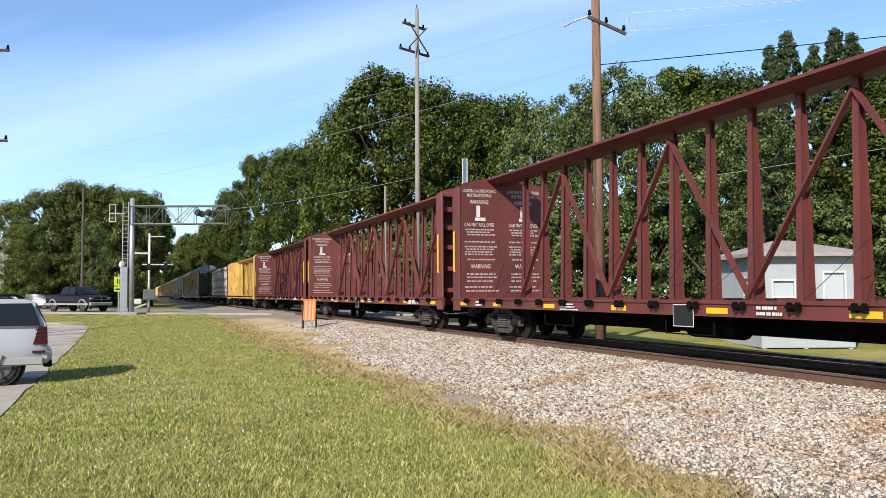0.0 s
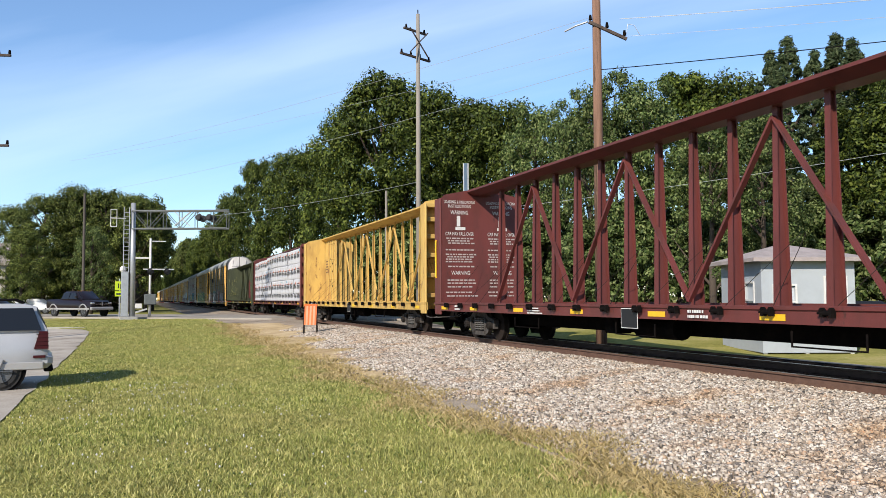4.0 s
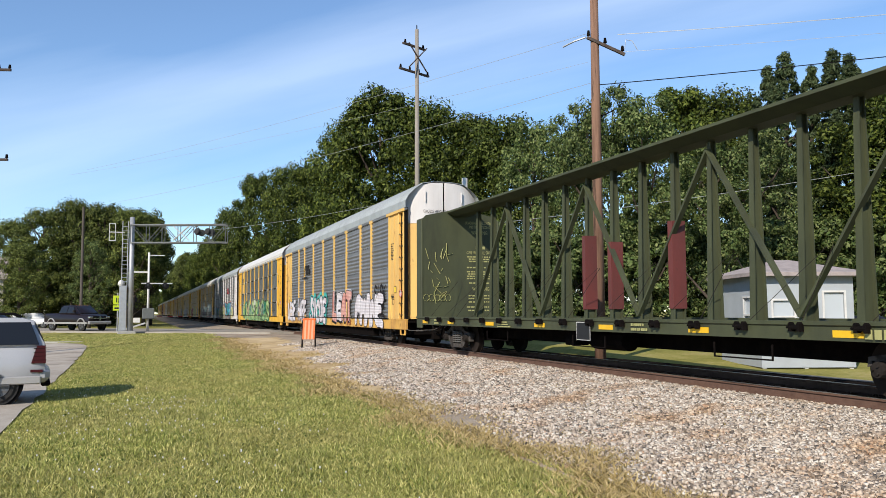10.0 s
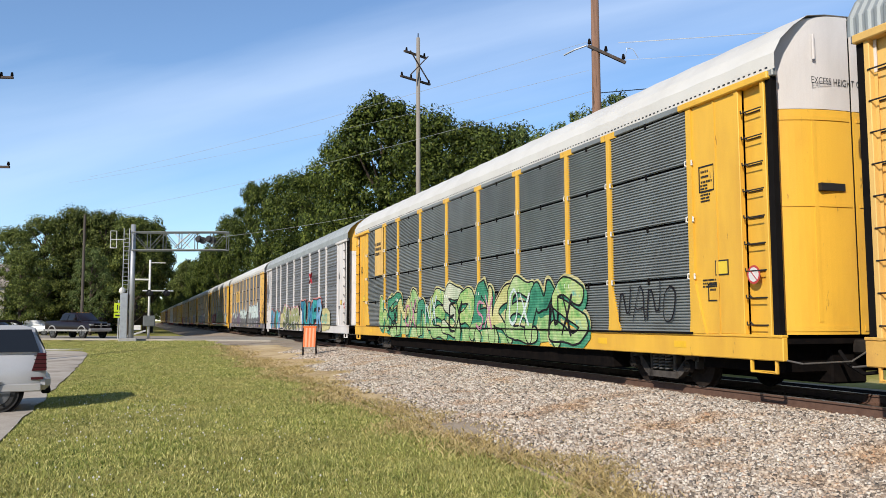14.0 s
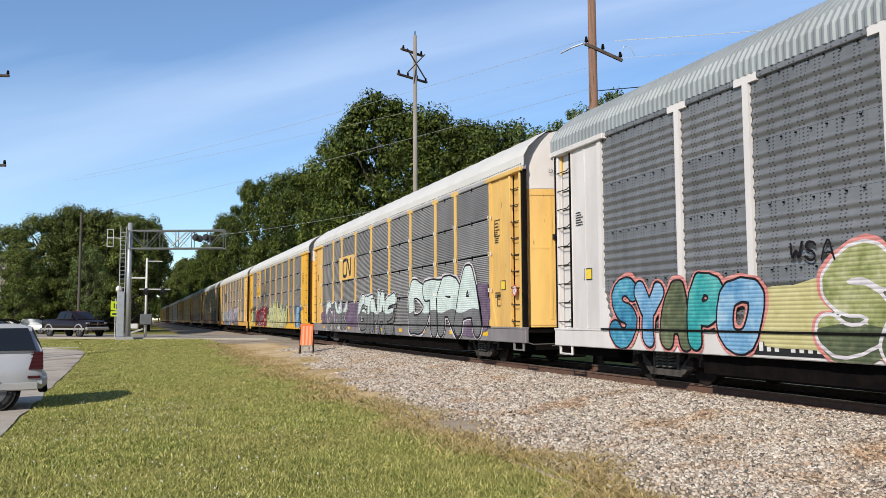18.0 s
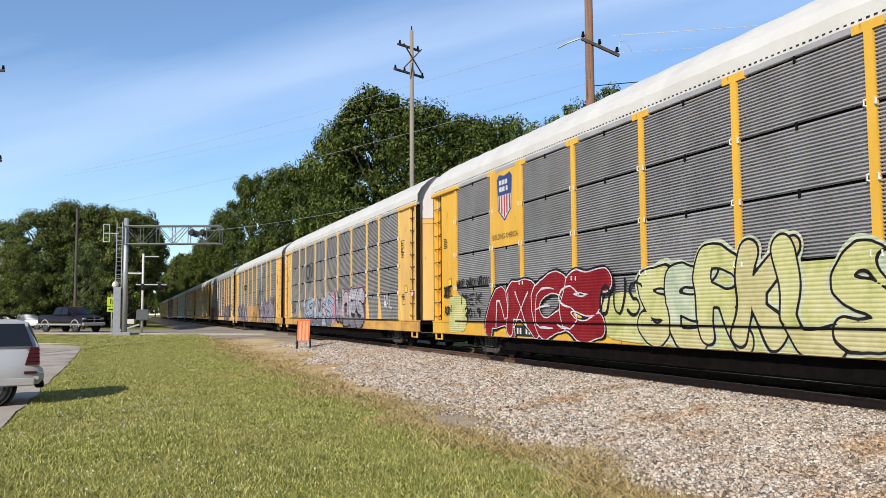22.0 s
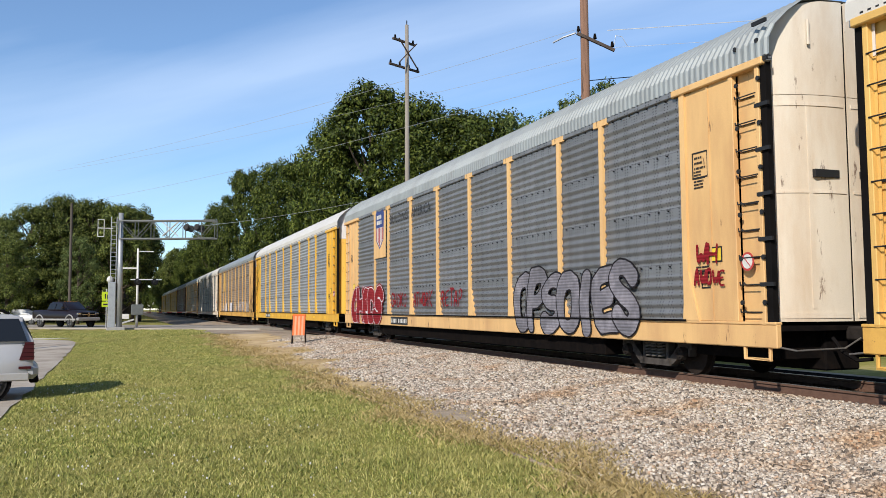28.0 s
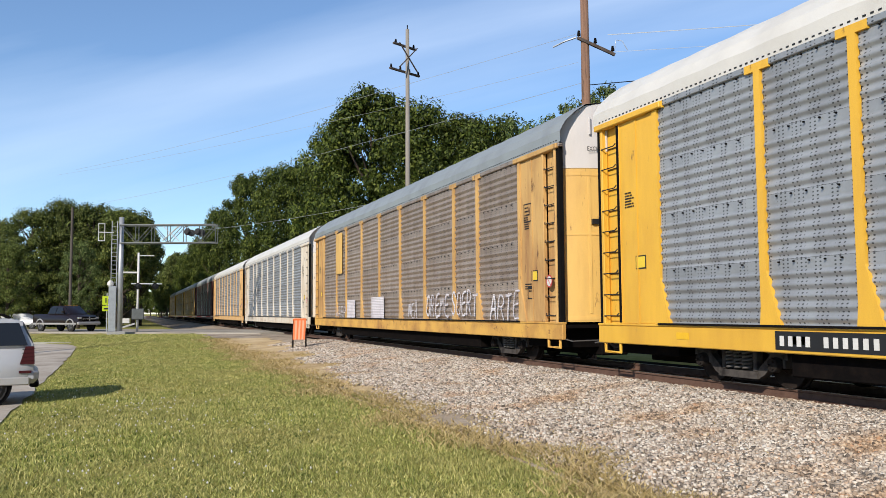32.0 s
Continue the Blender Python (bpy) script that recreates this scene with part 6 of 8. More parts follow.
NAVY = plain("shield_blue", (0.03, 0.06, 0.22))
CRIMSON = plain("shield_red", (0.42, 0.03, 0.04))


def shield(car, y, z, w):
    """A striped road-shield emblem, drawn in plain shapes."""
    k = w
    g = Geo().prism([(y - 0.5 * k, z + 0.6 * k), (y - 0.36 * k, z + 0.72 * k), (y, z + 0.66 * k), (y + 0.36 * k, z + 0.72 * k), (y + 0.5 * k, z + 0.6 * k),
                     (y + 0.46 * k, z + 0.1 * k), (y + 0.44 * k, z - 0.3 * k), (y, z - 0.62 * k), (y - 0.44 * k, z - 0.3 * k), (y - 0.46 * k, z + 0.1 * k)], "x", -1.516, -1.514)
    part("emblem", g, NAVY, car, "blue, white and red shield emblem")
    g = Geo().prism([(y - 0.42 * k, z + 0.12 * k), (y + 0.42 * k, z + 0.12 * k), (y + 0.40 * k, z - 0.28 * k), (y, z - 0.55 * k), (y - 0.40 * k, z - 0.28 * k)], "x", -1.519, -1.517)
    part("emblem", g, LETTER, car)
    for i in range(5):
        yy = y - 0.34 * k + i * 0.17 * k
        part("emblem_stripe", Geo().box(-1.523, -1.520, yy - 0.04 * k, yy + 0.04 * k, z - (0.5 - abs(i - 2) * 0.1) * k, z + 0.11 * k), CRIMSON, car)
    g = Geo()
    bars(g, -1.523, y + 0.34 * k, z + 0.42 * k, 2, 0.68 * k, 0.13 * k, 0.19 * k, 5)
    part("emblem", g, LETTER, car)


def looped_emblem(car, y, z, w, h):
    """A railway emblem of one bent line."""
    row = ((0.44, 1), (0.08, 1), (0, 0.88), (0, 0.12), (0.08, 0), (0.40, 0), (0.48, 0.12), (0.54, 0.96), (0.62, 0.96), (0.88, 0.04), (0.98, 0.06), (1, 1))
    us, vs = np.arange(-0.15, w + 0.15, 0.02), np.arange(-0.15, h + 0.15, 0.02)
    U, V = np.meshgrid(us, vs, indexing="ij")
    F = reach([rounded([(p * w, q * h) for p, q in row])], U, V) - 0.075
    paint("emblem", filled(F, us, vs, 0.006, y, z), BLACK, car, "black looped railway emblem")


def number_bars(car, y, mat=LETTER, back=True, w=2.0, z=0.68):
    if back:
        part("number_panel", Geo().box(-1.497, -1.492, y - w, y, z - 0.03, z + 0.25), BLACK, car, "black panel with white car marks")
    def mark(g):
        g.box(-0.003, 0.002, -0.085, 0.0, 0.03, 0.18)
    for k in range(11):
        if k != 4:
            piece("marking_bar", shared("marking_bar", mat, mark), car, "", (-1.500, y - 0.1 - 0.17 * k, z))


# front-to-back, as the cars pass
c = auto_rack(middle(7), YEL2, SHEET_B2, ROOFG, sill=SILL_Y, ribbed=True, label="yellow and grey auto rack with sprayed lettering, silver roof")
spray(c, "RMANE", -6.1, 0.62, 4.3, 1.45, S_WHITE, S_BLACK, None, 1, 0.20, 0.035, over=1.38, wild=1.3)
tag(c, "SNO", -6.3, 1.0, 0.5, 0.25, S_BLACK, 0.018, 79, 0.01)
tag(c, "SISK", -9.2, 1.75, 1.7, 0.6, S_BLACK, 0.05, 1)
tag(c, "KE", -9.6, 1.1, 1.2, 0.8, S_BLACK, 0.05, 2)
tag(c, "TTX", -4.35, 0.66, 0.8, 0.27, S_RED, 0.03, 3)
spray(c, "LEAT", -1.2, 0.85, 4.0, 1.5, (S_PINK, S_WHITE, S_PINK, S_PINK), S_BLACK, S_WHITE, 2, 0.19, 0.04, 0.05, shade=S_BLACK, drop=(-0.08, -0.08), bubbly=False)
spray(c, "SICOE", 4.6, 0.66, 4.2, 1.45, S_WHITE, S_BLACK, S_TEAL, 3, 0.16, 0.075, 0.16)
spray(c, "HWRE", 8.6, 0.72, 2.6, 1.35, S_WHITE, S_BLACK, None, 4, 0.13, 0.03, over=1.2)
spray(c, "UERE", 12.2, 0.70, 2.6, 1.25, S_WHITE, S_GREY, None, 5, 0.12, 0.03, over=1.2)
g = Geo()
for k in range(5):
    g.bar((-1.518, 7.15 - 0.03 * k, 3.50 + 0.10 * k), (-1.518, 6.45 - 0.06 * k, 3.50 + 0.10 * k), 0.055, 0.002)
g.bar((-1.518, 6.0, 3.45), (-1.518, 6.0, 4.0), 0.16, 0.002).bar((-1.519, 6.0, 3.98), (-1.519, 5.65, 3.45), 0.14, 0.002).bar((-1.518, 5.62, 3.45), (-1.518, 5.62, 4.0), 0.14, 0.002)
g.bar((-1.518, 5.45, 3.95), (-1.518, 4.95, 3.95), 0.10, 0.002).bar((-1.518, 5.45, 3.72), (-1.518, 4.95, 3.72), 0.10, 0.002).bar((-1.518, 5.45, 3.49), (-1.518, 4.95, 3.49), 0.10, 0.002)
g.bar((-1.519, 5.42, 3.98), (-1.519, 5.42, 3.68), 0.10, 0.002).bar((-1.519, 5.0, 3.75), (-1.519, 5.0, 3.45), 0.10, 0.002)
bars(g, -1.519, 7.2, 3.22, 1, 2.2, 0.13, 0.2, 3)
part("emblem", g, BLACK, c, "black striped railway emblem")
number_bars(c, 7.3, w=2.4)

c = auto_rack(middle(8), YEL, SHEET_D, ROOFW, label="yellow auto rack with dark sheets and green sprayed lettering", reflect=True)
blob(c, 8.8, 0.62, 15.8, 1.05, S_LEAFY, 44)
spray(c, "WEMANESRAKEMS", 9.0, 0.62, 16.4, 1.65, (S_GREEN, S_FOREST, S_LIME, S_LEAFY, S_FOREST, S_GREEN, S_PALE), S_BLACK, S_SAND, 5, 0.17, 0.045, 0.07, over=1.42, wild=2.0, low=S_LEAFY, low_at=0.3, shade=S_FOREST)
for k in range(7):
    tag(c, "SONE"[k % 4] + "X", 8.0 - 2.3 * k, 0.9 + 0.1 * (k % 3), 1.3, 0.9, (S_BLACK, S_ROSE, S_MINT)[k % 3], 0.035, 60 + k, 0.02)
tag(c, "NANO", -8.9, 1.2, 2.0, 0.8, S_BLACK, 0.018, 6)
part("logo_panel", Geo().box(-1.516, -1.510, 8.75, 10.0, 3.07, 5.0), YEL2, c, "yellow sign panel")
g = Geo()
bars(g, -1.522, 9.9, 4.3, 3, 1.0, 0.12, 0.2, 8)
part("car_marking", g, BLACK, c)

c = auto_rack(middle(9), WHITE, SHEET_B2, ROOFG, door=WHITE, door_top=YEL, ribbed=True, label="white and grey auto rack with blue and olive sprayed lettering")
blob(c, 7.0, 0.66, 8.4, 1.15, S_SAND, 41)
blob(c, -7.2, 0.66, 2.6, 1.2, S_SAND, 42)
spray(c, "TUMER", -1.5, 0.62, 6.1, 1.75, (S_BLUE, S_TEALBLUE, S_BLUE, S_TEALBLUE, S_SKY), S_BLACK, S_PEACH, 6, 0.20, 0.06, 0.09, over=1.16, bubbly=False, low=S_GREY, low_at=0.2, shade=S_BLACK, wild=0.7)
spray(c, "SAWER", 5.3, 0.64, 6.0, 1.5, (S_OLIVE, S_DEEP, S_OLIVE, S_OLIVE, S_OLIVE), S_WHITE, S_PEACH, 7, 0.20, 0.05, 0.07, over=1.14, shade=S_DEEP, low=S_DEEP, low_at=0.3)
spray(c, "SYAPO", 10.9, 0.62, 4.3, 1.35, (S_BLUE, S_SKY, S_DEEP, S_TEALBLUE, S_SKY), S_BLACK, S_PEACH, 8, 0.17, 0.04, 0.06, over=1.2)
tag(c, "OOO", -7.7, 1.1, 1.3, 0.5, S_TEAL, 0.03, 9)
tag(c, "WSA", 5.9, 2.05, 0.9, 0.3, S_BLACK, 0.02, 10)
tag(c, "WSA", -0.4, 2.0, 0.9, 0.3, S_BLACK, 0.02, 11)
side_words(c, "HOURGLASS", -4.85, 3.45, 1.7, 0.27, BLACK)
g = Geo().bar((-1.518, -4.1, 3.35), (-1.518, -4.8, 3.95), 0.09, 0.003).bar((-1.519, -4.1, 3.95), (-1.519, -4.8, 3.35), 0.09, 0.003)
part("emblem", g, CRIMSON, c, "red crossed mark")
number_bars(c, 6.9)

c = auto_rack(middle(10), YEL2, SHEET_A, ROOFW, sill=SILL_G, label="yellow auto rack with chrome and mint sprayed lettering")
blob(c, 11.0, 0.9, 9.5, 1.0, S_PURPLE, 31)
blob(c, -8.4, 0.7, 2.9, 1.5, S_PURPLE, 36)
spray(c, "DTRA", -4.3, 0.64, 6.1, 1.95, S_MINT, S_BLACK, S_WHITE, 10, 0.30, 0.06, 0.06, over=1.38, low=S_GREY, low_at=0.42, wild=0.6, lean=0.0)
spray(c, "GTNAE", 3.2, 0.64, 5.2, 1.65, S_MINT, S_BLACK, S_WHITE, 11, 0.19, 0.05, 0.05, over=1.35, low=S_GREY, low_at=0.5, shade=S_GREY)
spray(c, "DTXK", 9.9, 0.66, 4.2, 1.4, (S_MINT, S_GREY, S_MINT), S_BLACK, S_WHITE, 12, 0.15, 0.04, 0.05, over=1.35, low=S_GREY, low_at=0.6, wild=1.8)
part("logo_panel", Geo().box(-1.516, -1.510, 4.2, 7.2, 3.05, 4.15), YEL2, c, "yellow sign panel")
looped_emblem(c, 6.35, 3.22, 1.5, 0.76)
part("graffiti", Geo().box(-1.514, -1.512, -11.2, -9.9, 1.0, 2.2), S_PURPLE, c, "purple spray paint")
number_bars(c, 9.0, LETTER, False)

c = auto_rack(middle(11), YEL, SHEET_A, ROOFW, label="bright yellow auto rack with striped shield and sprayed lettering", reflect=True)
spray(c, "UEK", -9.2, 0.72, 2.2, 1.3, (S_NAVY, S_SKY, S_NAVY), S_WHITE, S_NAVY, 13, 0.15, 0.03, 0.03, over=1.25)
blob(c, 2.9, 0.7, 2.2, 0.9, S_LIME, 32)
blob(c, 12.0, 0.66, 1.6, 1.1, S_LIME, 37)
blob(c, 1.4, 0.62, 7.4, 1.3, S_LIME, 45)
spray(c, "SERKLSYN", 1.4, 0.62, 7.6, 1.65, (S_LIME, S_PALE, S_LIME, S_SAND, S_LIME), S_BLACK, S_PALE, 14, 0.19, 0.045, 0.06, over=1.36, wild=1.8, low=S_SAND, low_at=0.25)
tag(c, "OUS", 3.0, 1.2, 1.6, 0.7, S_BLACK, 0.03, 77, 0.01)
spray(c, "ARCE", 8.9, 0.62, 6.0, 1.45, S_RED, S_WHITE, S_BLACK, 15, 0.23, 0.03, 0.06, over=1.3, wild=1.6)
tag(c, "NXES", 8.4, 0.85, 4.6, 0.95, S_WHITE, 0.022, 78, 0.01)
for k, (word, y0, w) in enumerate((("WASP", 11.25, 0.62), ("SNACK", 10.5, 0.8), ("WELCRO", 9.6, 0.85))):
    tag(c, word, y0, 1.98, w, 0.26, S_BLACK, 0.022, 20 + k)
tag(c, "MEK", 10.9, 1.5, 1.7, 0.34, S_BLACK, 0.025, 23)
tag(c, "2019", 10.6, 1.13, 1.2, 0.26, S_BLACK, 0.025, 24)
tag(c, "DOTEL", 12.35, 1.75, 0.75, 0.36, S_BLACK, 0.028, 25)
tag(c, "AON", 12.3, 1.2, 0.6, 0.3, S_BLACK, 0.022, 26)
part("logo_panel", Geo().box(-1.513, -1.507, 6.8, 8.6, 3.0, 5.03), YEL, c, "yellow sign panel")
shield(c, 7.7, 4.25, 0.95)
side_words(c, "BUILDING AMERICA", 8.5, 3.2, 1.6, 0.15, BLACK)
number_bars(c, 7.5)

c = auto_rack(middle(12), YEL2, SHEET_A, ROOFW, sill=SILL_Y, label="yellow auto rack with grey sheets and grey-pink sprayed lettering")
blob(c, 1.2, 0.7, 2.4, 1.6, S_ROSE, 33)
blob(c, 6.6, 0.62, 6.0, 0.75, S_PALEBLUE, 46)
spray(c, "WOES", -1.3, 0.62, 5.0, 1.75, (S_CHROME, S_ROSEGREY, S_CHROME, S_CHROME), S_BLACK, S_ROSE, 16, 0.24, 0.045, 0.04, over=1.32, low=S_LILAC, low_at=0.3, shade=S_BLACK, drop=(-0.08, -0.06))
spray(c, "KSUURS", 6.7, 0.64, 7.0, 1.5, (S_CHROME, S_PALEBLUE, S_CHROME, S_ROSEGREY), S_BLACK, S_WHITE, 17, 0.15, 0.05, 0.04, over=1.42, bubbly=False, wild=2.0, low=S_LILAC, low_at=0.3, shade=S_PALEBLUE)
tag(c, "WAL", -9.4, 1.45, 1.1, 0.5, S_WHITE, 0.03, 27)
tag(c, "ERW", 10.9, 1.3, 1.3, 0.6, S_BLACK, 0.02, 28)
tag(c, "XEN", 9.5, 1.2, 1.1, 0.7, S_MINT, 0.025, 29)
part("logo_panel", Geo().box(-1.5165, -1.512, 4.12, 6.68, 3.06, 4.0), S_GREY, c, "plain grey sign panel")
looped_emblem(c, 6.25, 3.22, 1.6, 0.70)
number_bars(c, 8.8, BLACK, False)

c = auto_rack(middle(13), YEL2, SHEET_B, ROOFW, sill=SILL_Y, label="yellow auto rack with perforated sheets and spiky sprayed lettering", reflect=True)
spray(c, "KWNXMKWYN", -3.9, 0.62, 6.8, 1.75, S_PURPLE, S_WHITE, S_BLACK, 18, 0.085, 0.045, 0.05, over=1.5, bubbly=False, wild=2.6, shade=S_BLACK, drop=(0.07, -0.07), label="spiky purple and white sprayed lettering")
blob(c, 2.9, 0.72, 6.2, 1.15, S_ORANGE, 38)
spray(c, "EHUZ", 3.4, 0.68, 6.2, 1.35, (S_ORANGE, S_YELLOW), S_PEACH, None, 19, 0.20, 0.04, over=1.15, label="faded orange sprayed lettering")
spray(c, "SNXGWSK", 11.3, 0.64, 7.0, 1.4, (S_CHROME, S_PURPLE), S_BLACK, S_WHITE, 20, 0.10, 0.04, 0.04, over=1.4, bubbly=False, wild=2.2)
g = Geo()
bars(g, -1.518, 6.6, 3.6, 2, 2.0, 0.18, 0.26, 15)
tagged(part("emblem", g, BLACK, c), "dark worn emblem", kind="stuff")
number_bars(c, 6.0)

c = auto_rack(middle(14), TAN, SHEET_B2, ROOFG, door=CREAM, door_top=CREAM, ribbed=True, label="peach-yellow auto rack with striped shield and sprayed lettering")
spray(c, "OPSOIES", -4.5, 0.66, 5.3, 1.5, S_LILAC, S_BLACK, None, 21, 0.17, 0.04, over=1.42, wild=1.4)
spray(c, "CHEDS", 12.0, 0.62, 4.4, 1.5, S_RED, S_WHITE, S_RED, 22, 0.22, 0.035, 0.05, over=1.35)
for k, (y0, body) in enumerate(((6.3, "GWDKO"), (3.7, "ATWORK"), (1.0, "RETAP"))):
    tag(c, body, y0, 1.3, 1.9, 0.5, S_RED, 0.032, 30 + k)
tag(c, "WH", -11.65, 1.95, 0.6, 0.35, S_RED, 0.028, 34)
tag(c, "AWOWE", -11.6, 1.6, 0.8, 0.26, S_RED, 0.024, 35)
part("logo_panel", Geo().box(-1.513, -1.507, 7.0, 8.6, 3.2, 5.0), TAN, c, "peach sign panel")
shield(c, 7.8, 4.25, 1.15)
side_words(c, "BUILDING", 6.4, 4.38, 2.1, 0.34, BLACK)
side_words(c, "AMERICA", 3.9, 4.38, 2.0, 0.34, BLACK)
number_bars(c, 6.4)
g = Geo()
for z in (1.3, 2.0, 2.7, 3.4, 4.1, 4.8, 5.4):
    for y in (-13.3, -12.8):
        g.cyl((-1.53, y, z), (-1.50, y, z), 0.04, n=8)
    g.box(-1.52, -1.48, -13.5, -13.2, z + 0.25, z + 0.31)
part("hinge", g, BLACK, c, "dark door hinges and bolts")

c = auto_rack(middle(15), YEL, SHEET_B3, ROOFW, label="clean yellow auto rack with pale perforated sheets", reflect=True)
number_bars(c, 8.4)
c = auto_rack(middle(16), RUSTY, SHEET_R, ROOFG, sill=SILL_Y, door=YEL2, label="rust-brown weathered auto rack with faded sprayed lettering")
tag(c, "ARTE", -9.5, 1.05, 1.9, 0.75, S_WHITE, 0.028, 40)
tag(c, "OREME", -4.3, 1.1, 2.1, 0.7, S_WHITE, 0.028, 41)
tag(c, "SOERT", -6.6, 1.15, 2.0, 0.7, S_WHITE, 0.028, 42)
tag(c, "NEA", -2.4, 1.05, 1.0, 0.6, S_WHITE, 0.022, 43)
part("graffiti", Geo().box(-1.514, -1.512, 0.6, 2.4, 1.0, 1.85), S_WHITE, c, "buffed white patch")
part("graffiti", Geo().box(-1.514, -1.512, 5.0, 6.4, 1.0, 1.8), S_WHITE, c, "buffed white patch")
part("logo_panel", Geo().box(-1.513, -1.507, 7.4, 8.5, 3.05, 4.95), YEL2, c, "faded sign panel")
tag(c, "WARP", 8.6, 1.0, 2.0, 0.6, S_WHITE, 0.02, 44)
c = auto_rack(middle(17), CREAM, SHEET_B3, ROOFW, label="pale cream auto rack with grey perforated sheets")
c = auto_rack(middle(18), TAN, SHEET_B3, ROOFW, label="pale auto rack with white roof and peach posts")
for k, (p, s, r, rib) in enumerate(((MAROON2, SHEET_D, ROOFG, True), (YEL2, SHEET_R, ROOFW, False), (YEL2, SHEET_D, ROOFW, False), (YEL, SHEET_A, ROOFG, True))):
    c = auto_rack(GAPS[-1] + 28.6 * (k + 0.5), p, s, r, ribbed=rib, label="weathered auto rack far down the train")
g = Geo()
rnd = random.Random(3)
for k in range(26):
    a, b = rnd.uniform(-1.25, -0.45), rnd.uniform(1.8, 3.3)
    g.bar((a, 11.010, b), (a + rnd.uniform(-0.3, 0.3), 11.010, b + rnd.uniform(-0.4, 0.4)), 0.06, 0.004)
for k in range(5):
    t = [(-1.3 + 0.2 * k + 0.10 * math.cos(0.6 * j), 11.010, 1.75 + 0.12 * math.sin(0.6 * j)) for j in range(11)]
    for p, q in zip(t[:-1], t[1:]):
        g.bar(p, q, 0.05, 0.004)
part("graffiti", g, S_LIME, green_car, "yellow-green sprayed scrawl on the bulkhead")

# trees beyond the track, by heading from the standpoint
for row in (
    # kind, heading, distance, height, turn, width
    ("d", -7.46, 115, 13.2, 0, 1), ("d", -5.75, 100, 13.0, 67, 0.9), ("d", -3.99, 100, 14.2, 134, 0.8), ("d", -2.19, 98, 13.6, 201, 0.9), ("c", -3.0, 88, 8.6, 90, 0.9), ("d", -7.0, 92, 8.5, 30, 1),
    ("d", -0.74, 96, 12.9, 268, 0.8), ("h", 0.2, 98, 13.0, 335, 0.8), ("h", 0.65, 106, 12.6, 42, 0.7), ("a", 4.4, 222, 21.0, 109, 0.8),
    ("b", 5.5, 178, 23.5, 176, 0.7), ("a", 7.2, 140, 24.5, 243, 0.7), ("b", 9.4, 112, 21.3, 310, 0.75), ("a", 10.67, 100, 19.2, 17, 0.8),
    ("b", 13.22, 90, 22.2, 84, 0.75), ("a", 15.63, 86, 24.8, 151, 0.85), ("b", 18.61, 84, 23.3, 218, 0.85), ("a", 21.63, 80, 20.7, 285, 0.9),
    ("b", 24.33, 76, 19.6, 352, 0.8), ("c", 26.17, 70, 17.6, 59, 0.8), ("c", 28.15, 66, 16.9, 126, 0.7), ("c", 29.85, 62, 17.2, 193, 0.7),
    ("c", 31.53, 60, 17.7, 260, 0.65), ("c", 33.74, 60, 16.9, 327, 0.8), ("a", 36.08, 84, 23.6, 34, 0.8), ("b", 39.07, 84, 23.0, 101, 0.8),
    ("c", 37.67, 56, 13.4, 168, 0.9), ("c", 40.77, 56, 13.2, 235, 0.9), ("p", 41.51, 76, 22.4, 302, 1), ("p", 42.51, 72, 22.3, 9, 1),
    ("p", 44.07, 74, 21.5, 76, 1), ("p", 45.35, 72, 22.1, 143, 1), ("p", 46.29, 70, 21.0, 210, 1), ("a", 47.97, 66, 17.7, 277, 1),
    ("b", 50.18, 64, 17.1, 344, 1), ("a", 52.98, 60, 15.4, 51, 1), ("s", 4.2, 235, 9, 0, 1.0), ("s", 5.4, 182, 9, 97, 1.0),
    ("s", 7.3, 140, 9, 194, 1.0), ("s", 10.0, 104, 8, 291, 1.0), ("s", 11.24, 92, 8, 28, 1.0), ("s", 13.52, 84, 8, 125, 1.0),
    ("s", 16.21, 80, 8, 222, 1.0), ("s", 18.92, 76, 8, 319, 1.0), ("s", 21.63, 72, 8, 56, 1.0), ("s", 24.33, 68, 8, 153, 1.0),
    ("s", 27.01, 64, 8, 250, 1.0), ("s", 29.66, 60, 7, 347, 1.0), ("s", 32.64, 60, 8, 84, 1.0), ("s", 35.55, 64, 8, 181, 1.0),
    ("s", 38.72, 64, 8, 278, 1.0), ("s", 41.78, 64, 8, 15, 1.0), ("s", 44.71, 64, 8, 112, 1.0), ("s", 47.52, 62, 8, 209, 1.0),
    ("s", 50.47, 60, 8, 306, 1.0), ("s", -8.07, 112, 8, 43, 1.0), ("s", -6.22, 108, 8, 140, 1.0), ("s", -3.99, 106, 8, 237, 1.0),
    ("s", -2.6, 104, 8, 334, 1.0),
):
    plant(*row)
# a close row along the left of the track, which shades the rails
for k in range(40):
    y = 103 + 6.0 * k + 0.09 * k * k
    plant("h", math.degrees(math.atan2(-1.8 + 0.006 * y, y)), y, min(20.0, 0.124 * y) + 0.7 * math.sin(2.3 * k), 70 * k, 0.85 if k < 4 else 1.0)
    if k % 2 == 0 and k > 3:
        plant("h", math.degrees(math.atan2(-7.5, y)), y, min(20.0, 0.122 * y) + math.sin(1.7 * k), 50 * k, 1.1)
for k in range(18):
    y = 195 + 14.0 * k + 0.5 * k * k
    plant("abb"[k % 3], math.degrees(math.atan2(17.5 + 1.2 * math.sin(2.1 * k), y)), y, 20.5 + 1.5 * math.sin(1.3 * k), 67 * k, 0.68)
for k in range(9):
    plant("h", math.degrees(math.atan2(15.8, 300 + 24 * k)), 300 + 24 * k, 23.5 + math.sin(2 * k), 40 * k, 0.75)
